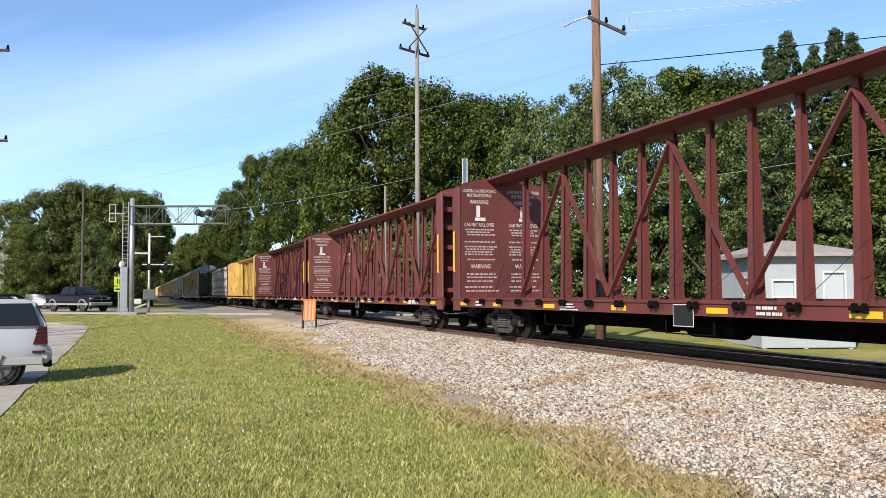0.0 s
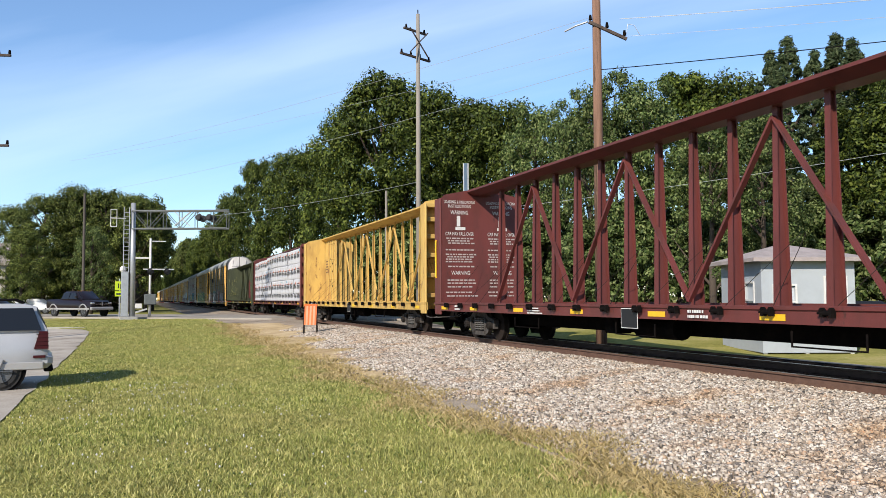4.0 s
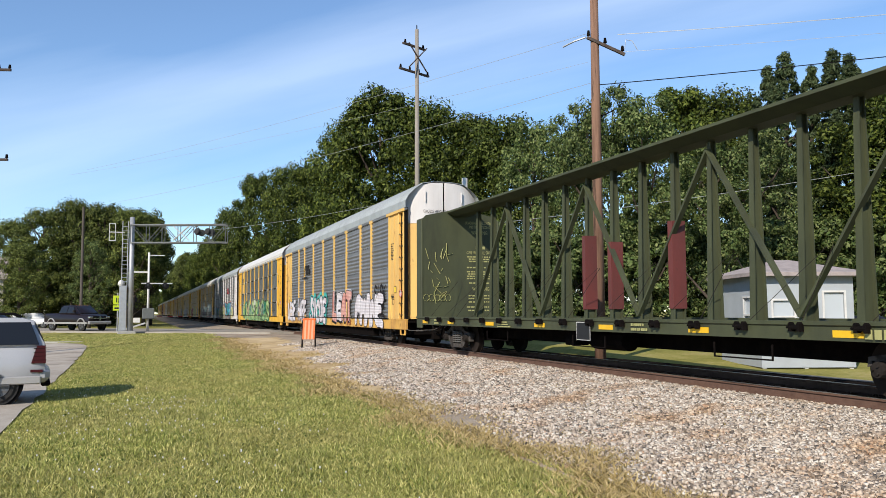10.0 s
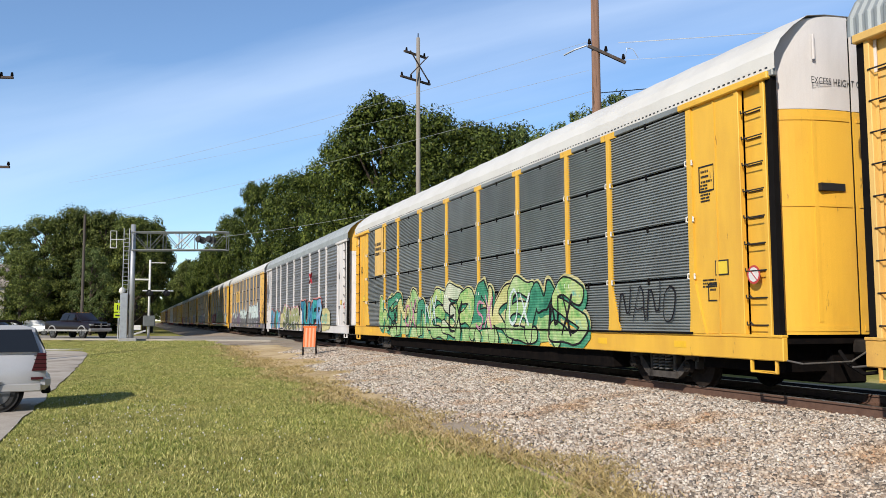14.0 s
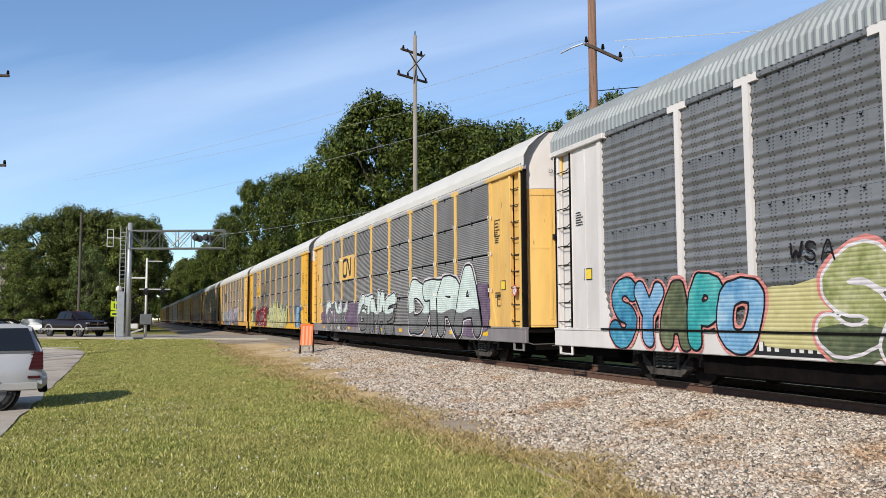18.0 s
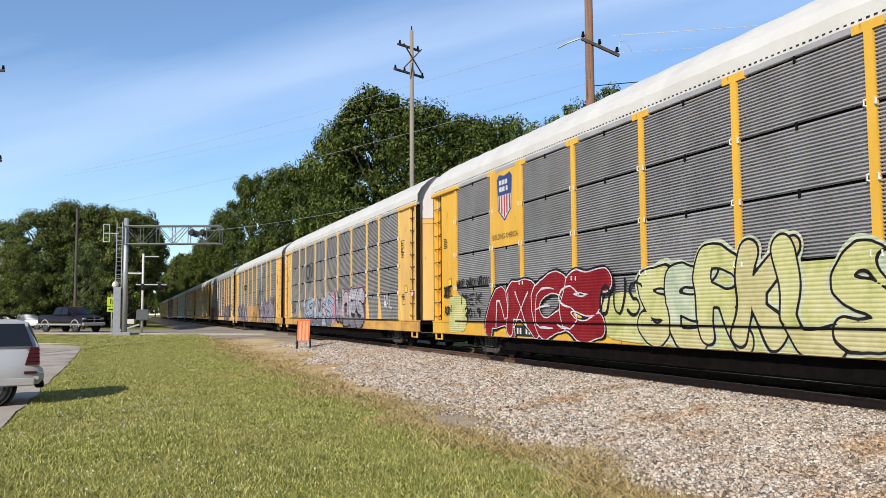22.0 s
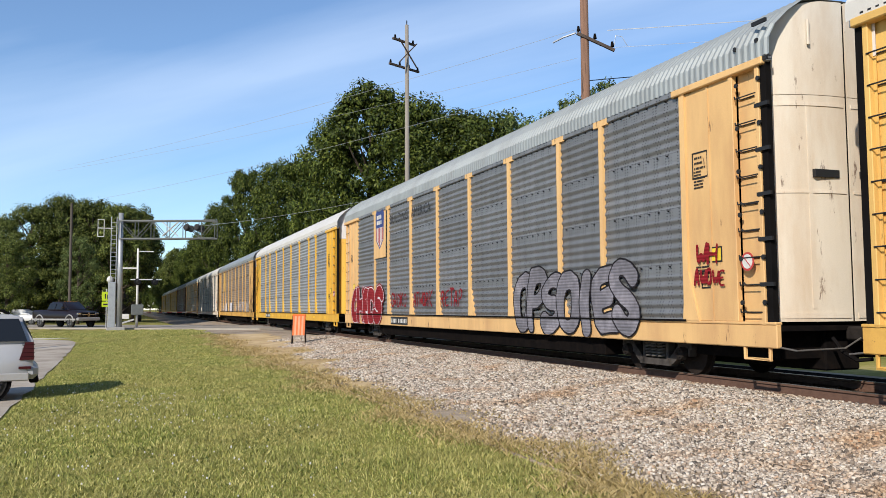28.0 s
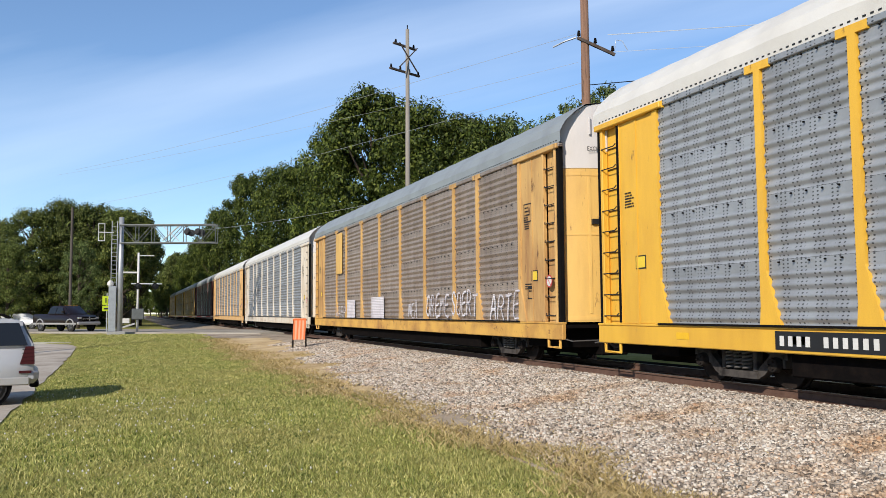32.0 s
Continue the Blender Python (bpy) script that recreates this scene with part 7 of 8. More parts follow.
for k in range(6):
    plant("h", math.degrees(math.atan2(3.6, 335 + 30 * k)), 335 + 30 * k, 22.0 + math.sin(3 * k), 55 * k, 0.75)
for k in range(6):
    plant("b", math.degrees(math.atan2(-2 + 5.5 * k, 655)), 655, 19 + 2 * math.sin(2 * k), 80 * k, 1.1)
for first in TREES.values():
    for o in (*first.children_recursive, first):
        bpy.data.objects.remove(o)


def polar(heading, dist):
    a = radians(heading)
    return dist * math.sin(a), dist * math.cos(a)


# ---- poles and wires ----
def crossarm(pole, z, length, turn, mat, pins=3, drop=0.0, x0=0.0):
    q = Matrix.Rotation(radians(turn), 3, "Z")
    a, b = q @ Vector((-length / 2 + x0, 0.2, z)), q @ Vector((length / 2 + x0, 0.2, z - drop))
    part("crossarm", Geo().bar(a, b, 0.13, 0.10), mat, pole, "dark weathered crossarm")
    for k in range(pins):
        p = a.lerp(b, (k + 0.12) / (pins - 1 + 0.24))
        part("insulator", Geo().cyl(p, p + Vector((0, 0, 0.10)), 0.02, n=6).cyl(p + Vector((0, 0, 0.08)), p + Vector((0, 0, 0.24)), 0.07, 0.045, n=8), DARK, pole)
    return a, b


px, py = polar(18.12, 45.0)
pole_a = thing("utility_pole", (px, py, -0.6), "tall grey wooden utility pole with two crossarms", "utility pole")
part("shaft", Geo().cyl((0, 0, -0.3), (0, 0, 17.35), 0.165, 0.10, n=12), POLEG, pole_a, "", True)
crossarm(pole_a, 16.45, 1.75, 28, TIE, 2)
crossarm(pole_a, 15.0, 2.3, 28, TIE, 4)
for e in (-1, 1):
    part("brace", Geo().bar((e * 0.62, e * 0.33 - 0.2, 16.4), (-e * 0.62, -e * 0.33 - 0.2, 15.05), 0.07, 0.04), TIE, pole_a)
part("top_pin", Geo().cyl((0, 0, 17.3), (0, 0, 17.6), 0.03, n=6), DARK, pole_a)

qx, qy = polar(30.45, 30.0)
pole_b = thing("utility_pole", (qx, qy, -0.6), "brown wooden utility pole with one crossarm", "utility pole")
part("shaft", Geo().cyl((0, 0, -0.3), (0, 0, 16.2), 0.20, 0.13, n=14), POLEW, pole_b, "", True)
arm0, arm1 = Vector((-0.30, 0.02, 11.67)), Vector((0.85, -0.62, 10.97))
part("crossarm", Geo().bar(arm0, arm1, 0.12, 0.10), TIE, pole_b, "dark sloping crossarm")
for k in (0.04, 0.48, 0.94):
    p = arm0.lerp(arm1, k)
    part("insulator", Geo().cyl(p, p + Vector((0, 0, 0.14)), 0.02, n=6).cyl(p + Vector((0, 0, 0.10)), p + Vector((0, 0, 0.28)), 0.07, 0.04, n=8), DARK, pole_b)
part("jumper", Geo().tube([arm1 + Vector((0, 0, 0.2)), arm1 + Vector((0.05, 0, 0.55)), arm1 + Vector((0.25, -0.1, 0.5)), arm1 + Vector((0.4, -0.2, 0.15))], 0.012, 5), ALU, pole_b)
part("insulator_string", Geo().tube([arm0 + Vector((-0.05, 0, 0.0)), arm0 + Vector((-0.35, 0.35, -0.08)), arm0 + Vector((-0.6, 0.7, -0.2))], 0.035, 6), ALU, pole_b, "pale insulator string")
part("bracket", Geo().tube([(0, 0.1, 8.9), (0.25, 0.0, 8.85), (0.55, -0.3, 9.0)], 0.025), DARK, pole_b)
tx, ty = polar(21.4, 50.0)
stub = thing("post", (tx, ty, -0.6), "plain pale weathered post", "pole")
part("shaft", Geo().cyl((0, 0, -0.2), (0, 0, 9.9), 0.19, 0.17, n=12), surface("bleached_timber", (0.78, 0.74, 0.66), (0.55, 0.5, 0.42), 0.9, scale=5, streak=10), stub, "", True)
sx, sy = polar(15.9, 62.0)
thin = thing("utility_pole", (sx, sy, -0.6), "thin grey pole among the trees", "utility pole")
part("shaft", Geo().cyl((0, 0, -0.2), (0, 0, 9.8), 0.11, 0.09, n=8), POLEG, thin)
lx, ly = polar(-3.5, 84.0)
left_pole = thing("utility_pole", (lx, ly, -0.3), "grey wooden pole before the trees", "utility pole")
part("shaft", Geo().cyl((0, 0, -0.2), (0, 0, 11.4), 0.14, 0.11, n=10), POLED, left_pole)
ox, oy = polar(-8.9, 42.0)
edge_pole = thing("utility_pole", (ox, oy, -0.5), "utility pole with long crossarms beside the parking lot", "utility pole")
part("shaft", Geo().cyl((0, 0, -0.2), (0, 0, 13.2), 0.18, 0.13, n=10), POLEG, edge_pole)
for z in (12.75, 8.65):
    crossarm(edge_pole, z, 1.5, -14, TIE, 4, 0.0, 0.0)


def wire(pts, r, mat=ALU, name="wire"):
    """A hanging cable between two points, with its sag."""
    (a, b, sag) = pts
    a, b = Vector(a), Vector(b)
    row = [a.lerp(b, k / 14) - Vector((0, 0, 4 * sag * (k / 14) * (1 - k / 14))) for k in range(15)]
    tagged(new(name, Geo().tube(row, r, 4).mesh(name, mat)), "thin overhead wire strung between poles", "cable")


def ray_pt(heading, up, dist):
    a = radians(heading)
    return (dist * math.sin(a), dist * math.cos(a), EYE[2] + dist * math.tan(radians(up)))


def strung(a, way, far, sag, r, mat=ALU):
    a = Vector(a)
    wire((a, a + Vector(way) * far, sag), r, mat)


strung((15.9, 25.45, 11.15), (4.06, -3.03, -0.04), 4, 0.15, 0.015)
strung((16.1, 25.3, 10.5), (2.04, -1.40, 0.02), 8, 0.15, 0.008)
strung((15.3, 25.8, 9.35), (4.43, -3.2, 0.20), 4, 0.15, 0.020, SLIT)
strung((14.94, 26.02, 11.25), (-3.1, 6.1, 0.0), 6, 0.3, 0.008)
strung((14.98, 25.99, 10.2), (-2.45, 4.1, 0.0), 8, 0.3, 0.006)
strung((15.1, 25.9, 9.44), (-2.1, 4.96, 0.0), 8, 0.3, 0.009)
wire((ray_pt(22, 5.9, 48), ray_pt(54, 9.2, 48), 0.25), 0.013)
wire((ray_pt(2.2, 5.2, 90), ray_pt(18, 7.9, 76), 0.4), 0.016)

# ---- level crossing signals ----
def on_road(along, across, z=0.0):
    p = ROAD_EDGE + ROAD_WAY * along + ROAD_ACROSS * across
    return Vector((p.x, p.y, z))


SIGN_Y = surface("fluorescent_sign", (0.50, 0.62, 0.02), (0.40, 0.5, 0.02), 0.4, scale=3, amount=0.2)
ORANGE = surface("orange_plastic", (0.80, 0.17, 0.035), (0.62, 0.12, 0.03), 0.5, scale=4, amount=0.3)
GANTRY = surface("dull_galvanised_steel", (0.15, 0.16, 0.155), (0.09, 0.095, 0.09), 0.55, 0.2, scale=4, amount=0.5, spread=0.03)
base = Vector((-0.85, 63.2, -0.12))
sig = thing("crossing_signal", base, "galvanised cantilever crossing signal with lattice arm", "crossing signal")
part("foundation", Geo().box(-0.6, 0.6, -0.6, 0.6, -0.3, 0.15, 0.03), plain("grey_concrete", (0.36, 0.35, 0.33)), sig)
part("mast", Geo().cyl((0.2, 0, 0.1), (0.2, 0, 8.2), 0.20, 0.16, n=14), ALU, sig, "", True)
part("cabinet", Geo().box(-0.55, -0.05, -0.25, 0.25, 0.15, 3.3, 0.03), ALU, sig, "tall grey case below the ladder")
g = Geo()
for s in (-0.42, -0.06):
    g.tube([(s, -0.15, 3.2), (s, -0.15, 7.9)], 0.03, 5)
for k in range(15):
    g.tube([(-0.42, -0.15, 3.3 + 0.3 * k), (-0.06, -0.15, 3.3 + 0.3 * k)], 0.02, 5)
part("ladder", g, ALU, sig)
part("ring_frame", Geo().tube([(-1.3, 0, 6.5), (-0.9, 0, 6.5), (-0.9, 0, 7.7), (-1.3, 0, 7.7), (-1.3, 0, 6.5)], 0.035, 5).tube([(-0.9, 0, 7.1), (-1.3, 0, 7.1)], 0.035, 5).tube([(-0.9, 0, 7.1), (-0.3, 0, 7.1)], 0.03, 5), LETTER, sig)
way, n_bay, bay = Vector((0.94, -0.34, 0)), 6, 1.12
ends = [Vector((0.2, 0, 0)) + way * (bay * k) for k in range(n_bay + 1)]
side_way = Vector((way.y, -way.x, 0)) * 0.32
Z0, Z1 = 6.35, 7.62
for sgn in (-1, 1):
    for z in (Z0, Z1):
        part("chord", Geo().cyl(ends[0] + side_way * sgn + Vector((0, 0, z)), ends[-1] + side_way * sgn + Vector((0, 0, z)), 0.055, n=8), GANTRY, sig, "tubular truss chord")
    g = Geo()
    for k in range(n_bay + 1):
        g.cyl(ends[k] + side_way * sgn + Vector((0, 0, Z0)), ends[k] + side_way * sgn + Vector((0, 0, Z1)), 0.03, n=6)
        if k < n_bay:
            a, b = (Z0, Z1) if k % 2 else (Z1, Z0)
            g.cyl(ends[k] + side_way * sgn + Vector((0, 0, a)), ends[k + 1] + side_way * sgn + Vector((0, 0, b)), 0.025, n=6)
    part("lattice", g, GANTRY, sig)
q = ends[3] + way * 0.25 + Vector((0, 0, 7.0)) + side_way * 1.25
part("crossbuck", Geo().bar(q - way * 0.55 - Vector((0, 0, 0.5)), q + way * 0.55 + Vector((0, 0, 0.5)), 0.22, 0.03), LETTER, sig, "white crossed sign boards")
part("crossbuck", Geo().bar(q + way * 0.55 - Vector((0, 0, 0.5)) - side_way * 0.1, q - way * 0.55 + Vector((0, 0, 0.5)) - side_way * 0.1, 0.22, 0.03), LETTER, sig)


def lamp_head(owner, at, toward):
    t = Vector(toward).normalized()
    part("signal_lamp", Geo().cyl(at, at + t * 0.04, 0.25, n=18).cyl(at + t * 0.04, at + t * 0.30, 0.17, 0.15, n=14), BLACK, owner, "black-hooded flashing lamp, unlit face turned to the road")


for k in (4.3, 4.95):
    lamp_head(sig, ends[0] + way * (bay * k) + Vector((0, 0, 7.1)) - side_way * 1.5, -side_way)
    lamp_head(sig, ends[0] + way * (bay * k) + Vector((0, 0, 7.1)) + side_way * 1.5, side_way)

g_base = Vector((0.55, 66.0, -0.12))
gate = thing("crossing_gate", g_base, "white crossing gate mast with lowered striped arm", "crossing gate")
part("mast", Geo().cyl((0, 0, 0), (0, 0, 5.9), 0.09, 0.075, n=10), LETTER, gate, "", True)
part("crossbar", Geo().box(-1.35, 0.05, -0.06, 0.06, 4.36, 4.48, 0.02), LETTER, gate)
part("crossbar", Geo().box(-0.5, 1.7, -0.05, 0.05, 3.55, 3.63, 0.02), LETTER, gate)
part("top_arm", Geo().box(0.0, 1.1, -0.02, 0.02, 5.66, 5.72), LETTER, gate)
for s in (-0.3, 0.9):
    lamp_head(gate, Vector((s + 0.3, -0.05, 3.42)), (0.5, -1, 0))
part("mechanism", Geo().box(-0.4, 0.45, -0.3, 0.3, 0.95, 1.75, 0.05), GANTRY, gate, "grey gate machine case")
part("notice", Geo().box(-1.05, -0.55, -0.42, -0.38, 0.7, 1.05), LETTER, gate)
part("counterweight", Geo().bar((-0.2, -0.4, 0.65), (-1.9, -0.9, -0.1 + 0.2), 0.18, 0.10), LETTER, gate, "white counterweight arm")
red = plain("red_stripe", (0.42, 0.03, 0.03))
for k in range(16):
    a, b = ROAD_ACROSS * (0.3 + 0.6 * k) + Vector((0, 0, 1.12)), ROAD_ACROSS * (0.9 + 0.6 * k) + Vector((0, 0, 1.12))
    part("gate_arm", Geo().bar(a, b, 0.11, 0.03), red if k % 2 else LETTER, gate)

w = polar(-1.35, 66.0)
ped = thing("crossing_sign", (w[0], w[1], land(*w)), "fluorescent yellow-green road sign on a post", "sign")
part("post", Geo().cyl((0, 0, 0), (0, 0, 2.9), 0.04, n=8), ALU, ped)
part("sign_board", Geo().box(-0.32, 0.32, -0.06, -0.03, 2.05, 2.70, 0.01), SIGN_Y, ped, "yellow-green board with dark figure bars")
part("sign_board", Geo().box(-0.32, 0.32, -0.06, -0.03, 1.60, 1.98, 0.01), SIGN_Y, ped)
part("sign_mark", Geo().box(-0.12, -0.04, -0.07, -0.062, 2.2, 2.55), BLACK, ped)
part("sign_mark", Geo().box(0.04, 0.12, -0.07, -0.062, 2.15, 2.5), BLACK, ped)
part("sign_mark", Geo().box(-0.22, 0.22, -0.07, -0.062, 1.72, 1.84), BLACK, ped)
lamp_post = thing("globe_lamp", (w[0] + 0.15, w[1] + 3.0, land(w[0], w[1] + 3)), "white globe lamp on a thin post", "lamp")
part("post", Geo().cyl((0, 0, 0), (0, 0, 3.5), 0.04, n=8), ALU, lamp_post)
part("globe", Geo().cyl((0, 0, 3.45), (0, 0, 3.62), 0.12, 0.24, n=14).cyl((0, 0, 3.62), (0, 0, 3.80), 0.24, 0.23, n=14).cyl((0, 0, 3.80), (0, 0, 3.95), 0.23, 0.10, n=14), LETTER, lamp_post)

# folding barrier by the track
bx, by = 7.2, 37.8
bar = thing("barricade", (bx, by, bed(bx) - 0.02), "orange and white folding traffic barricade", "barricade", turn=-14)
for s in (-1, 1):
    for e in (-0.26, 0.26):
        part("leg", Geo().bar((e * 1.15, s * 0.34, 0), (e, s * 0.05, 1.28), 0.045, 0.03), CAST, bar, "thin dark metal leg")
for k in range(7):
    x0, x1 = -0.28 + 0.078 * k, -0.28 + 0.078 * (k + 1) - 0.002
    for side in (-1, 1):
        vs = [(x, side * (y + d), z) for d in (0.0, 0.03) for x, y, z in ((x0, 0.235, 0.42), (x1, 0.235, 0.42), (x1 + 0.03, 0.075, 1.27), (x0 + 0.03, 0.075, 1.27))]
        part("slat", Geo().add(vs, [(0, 1, 2, 3), (7, 6, 5, 4), (0, 4, 5, 1), (1, 5, 6, 2), (2, 6, 7, 3), (3, 7, 4, 0)]), ORANGE if k % 2 == 0 else plain("faded_orange", (0.80, 0.36, 0.20)), bar)
part("handle", Geo().box(-0.29, 0.32, -0.08, 0.08, 1.24, 1.36, 0.03), ORANGE, bar)


# ---- vehicles ----
CARWHITE = surface("silver_white_car_paint", (0.46, 0.46, 0.47), (0.36, 0.36, 0.36), 0.25, 0.1, scale=1, amount=0.3, bump=0.0, spread=0.01)
CARDARK = surface("dark_maroon_car_paint", (0.013, 0.007, 0.008), (0.022, 0.012, 0.012), 0.3, 0.1, scale=1, amount=0.3, bump=0.0, spread=0.01)
CARSILV = surface("silver_trim_paint", (0.45, 0.43, 0.41), (0.3, 0.28, 0.26), 0.3, 0.3, scale=1, amount=0.3, bump=0.0)
GLASS = glassy("tinted_window", (0.012, 0.013, 0.015))
TYRE = surface("tyre_rubber", (0.022, 0.021, 0.02), (0.05, 0.045, 0.04), 0.85, scale=9, amount=0.5)
TAIL = glassy("red_tail_lamp", (0.045, 0.004, 0.006), 0.3)
RIM = surface('alloy_rim', (0.17, 0.17, 0.17), (0.07, 0.07, 0.07), 0.4, 0.5, scale=8)
CHROME = plain("bright_trim", (0.6, 0.6, 0.6), 0.2, 0.9)


def shell(rows, mat, name, owner, label="", smooth=True):
    """A body of cross-sections: rows of (x, half width low, half width high, z low, z high), joined along x with rounded shoulders."""
    vs, fs, m = [], [], 8
    for x, w0, w1, z0, z1 in rows:
        h = z1 - z0
        vs += [(x, -w0 * 0.94, z0), (x, -w0, z0 + h * 0.15), (x, -w1, z1 - h * 0.18), (x, -w1 * 0.86, z1), (x, w1 * 0.86, z1), (x, w1, z1 - h * 0.18), (x, w0, z0 + h * 0.15), (x, w0 * 0.94, z0)]
    for i in range(len(rows) - 1):
        fs += [(i * m + j, i * m + (j + 1) % m, (i + 1) * m + (j + 1) % m, (i + 1) * m + j) for j in range(m)]
    fs += [tuple(range(m))[::-1], tuple(range((len(rows) - 1) * m, len(rows) * m))]
    ob = part(name, Geo().add(vs, fs), mat, owner, label, True)
    ob.data.set_sharp_from_angle(angle=radians(42))
    return ob


def wheels(owner, xs, half, r):
    for x in xs:
        for s in (-1, 1):
            g = Geo().cyl((x, s * (half - 0.12), r), (x, s * (half + 0.06), r), r, n=26).cyl((x, s * (half + 0.06), r), (x, s * (half + 0.09), r), r * 0.92, r * 0.8, n=26)
            wh = part("wheel", g, TYRE, owner)
            g = Geo().cyl((x, s * (half + 0.07), r), (x, s * (half + 0.10), r), r * 0.62, r * 0.6, n=20)
            for k in range(5):
                a = k * 1.2566
                g.bar((x, s * (half + 0.115), r), (x + r * 0.58 * math.cos(a), s * (half + 0.115), r + r * 0.58 * math.sin(a)), 0.09, 0.02)
            part("rim", g, RIM, wh)
            part("wheel_arch", Geo().cyl((x, s * (half - 0.02), r + 0.03), (x, s * (half + 0.035), r + 0.03), r * 1.22, n=26), SLIT, owner)


suv = thing("suv_car", (-1.93, 20.0, -0.60), "silver-white sport utility car parked on asphalt", "car", turn=6)
# the car points to -x; its tail is at x = 0
shell([(-4.75, 0.80, 0.70, 0.45, 0.95), (-4.6, 0.90, 0.85, 0.40, 1.08), (-3.4, 0.93, 0.90, 0.38, 1.18), (-0.6, 0.93, 0.90, 0.40, 1.24), (-0.12, 0.92, 0.89, 0.46, 1.24), (0.02, 0.86, 0.84, 0.52, 1.20)], CARWHITE, "body", suv)
shell([(-3.15, 0.86, 0.70, 1.14, 1.24), (-2.5, 0.87, 0.74, 1.14, 1.76), (-0.45, 0.87, 0.74, 1.14, 1.77), (-0.20, 0.86, 0.73, 1.14, 1.70), (0.0, 0.85, 0.80, 1.14, 1.26)], CARWHITE, "cabin", suv)
for s in (-1, 1):
    for x0, x1, t0, t1 in ((-2.9, -2.0, -2.42, -2.0), (-1.98, -1.08, -1.98, -1.08), (-1.06, -0.10, -1.06, -0.27)):
        pts = [(x0, 1.22), (x1, 1.22), (t1, 1.68), (t0, 1.68)]
        vs = [(x, s * (0.885 - 0.24 * (z - 1.22)) + s * d, z) for d in (0.0, 0.012) for x, z in pts]
        part("side_window", Geo().add(vs, [(0, 1, 2, 3), (7, 6, 5, 4), (0, 4, 5, 1), (1, 5, 6, 2), (2, 6, 7, 3), (3, 7, 4, 0)]), GLASS, suv)
    part("roof_rail", Geo().tube([(-2.3, s * 0.62, 1.76), (-2.2, s * 0.63, 1.84), (-0.6, s * 0.63, 1.85), (-0.45, s * 0.62, 1.77)], 0.025), SLIT, suv)
    lamp = part("tail_lamp", Geo().prism([(-0.24, 0.84), (0.035, 0.84), (0.02, 1.20), (-0.14, 1.20)], "y", *sorted((s * 0.80, s * 0.935))), TAIL, suv, "tall red tail lamp")
    for k in range(4):
        part("lamp_rib", Geo().box(-0.2, 0.04, *sorted((s * 0.80, s * 0.938)), 0.90 + 0.08 * k, 0.91 + 0.08 * k), SLIT, lamp)
    part("marker", Geo().box(-0.25, -0.02, *sorted((s * 0.88, s * 0.95)), 0.66, 0.71), TAIL, suv)
    part("side_trim", Geo().box(-3.4, -0.05, *sorted((s * 0.90, s * 0.945)), 0.42, 0.58, 0.02), CARSILV, suv)
part("bumper", Geo().box(-0.2, 0.12, -0.90, 0.90, 0.44, 0.76, 0.10), CARWHITE, suv)
part("step_pad", Geo().box(-0.05, 0.13, -0.78, 0.78, 0.36, 0.46, 0.03), SLIT, suv)
part("rear_window", Geo().add([(0.02, -0.74, 1.27), (0.02, 0.74, 1.27), (-0.18, 0.66, 1.68), (-0.18, -0.66, 1.68)], [(0, 1, 2, 3)]), GLASS, suv)
wheels(suv, (-3.85, -0.86), 0.82, 0.41)

pick_at = on_road(-6.9, 2.3, -0.06)
pick = thing("pickup_truck", pick_at, "dark maroon crew-cab pickup with silver lower trim", "truck", turn=math.degrees(math.atan2(ROAD_WAY.y, ROAD_WAY.x)) - 12)
shell([(-2.95, 0.94, 0.93, 0.62, 1.32), (-0.95, 0.97, 0.95, 0.55, 1.34), (1.0, 0.97, 0.94, 0.55, 1.30), (1.3, 0.97, 0.92, 0.55, 1.30), (2.55, 0.96, 0.86, 0.55, 1.24), (2.85, 0.92, 0.80, 0.58, 1.12)], CARDARK, "body", pick)
shell([(-1.05, 0.90, 0.66, 1.28, 1.80), (-0.85, 0.92, 0.70, 1.28, 1.94), (0.75, 0.92, 0.70, 1.28, 1.95), (1.55, 0.90, 0.74, 1.24, 1.34)], CARDARK, "cab", pick)
part("bed_hollow", Geo().box(-2.85, -1.15, -0.8, 0.8, 1.335, 1.345), SLIT, pick)
for s in (-1, 1):
    for x0, x1, t0, t1 in ((-0.92, 0.0, -0.86, 0.0), (0.08, 1.15, 0.08, 0.72)):
        pts = [(x0, 1.36), (x1, 1.36), (t1, 1.84), (t0, 1.84)]
        vs = [(x, s * (0.925 - 0.36 * (z - 1.36)) + s * d, z) for d in (0.0, 0.012) for x, z in pts]
        part("side_window", Geo().add(vs, [(0, 1, 2, 3), (7, 6, 5, 4), (0, 4, 5, 1), (1, 5, 6, 2), (2, 6, 7, 3), (3, 7, 4, 0)]), GLASS, pick)
    part("lower_trim", Geo().box(-2.9, 2.7, *sorted((s * 0.94, s * 0.985)), 0.52, 0.66, 0.02), CARSILV, pick)
    for x in (-1.95, 1.95):
        part("fender_flare", Geo().tube([(x + 0.52 * math.cos(a * 0.3142), s * 0.97, 0.42 + 0.52 * math.sin(a * 0.3142)) for a in range(11)], 0.05, 6), CARSILV, pick)
    part("headlamp", Geo().box(2.70, 2.90, *sorted((s * 0.58, s * 0.88)), 0.95, 1.10, 0.03), CHROME, pick)
    part("mirror", Geo().box(1.15, 1.35, *sorted((s * 0.95, s * 1.18)), 1.40, 1.60, 0.04), CARDARK, pick)
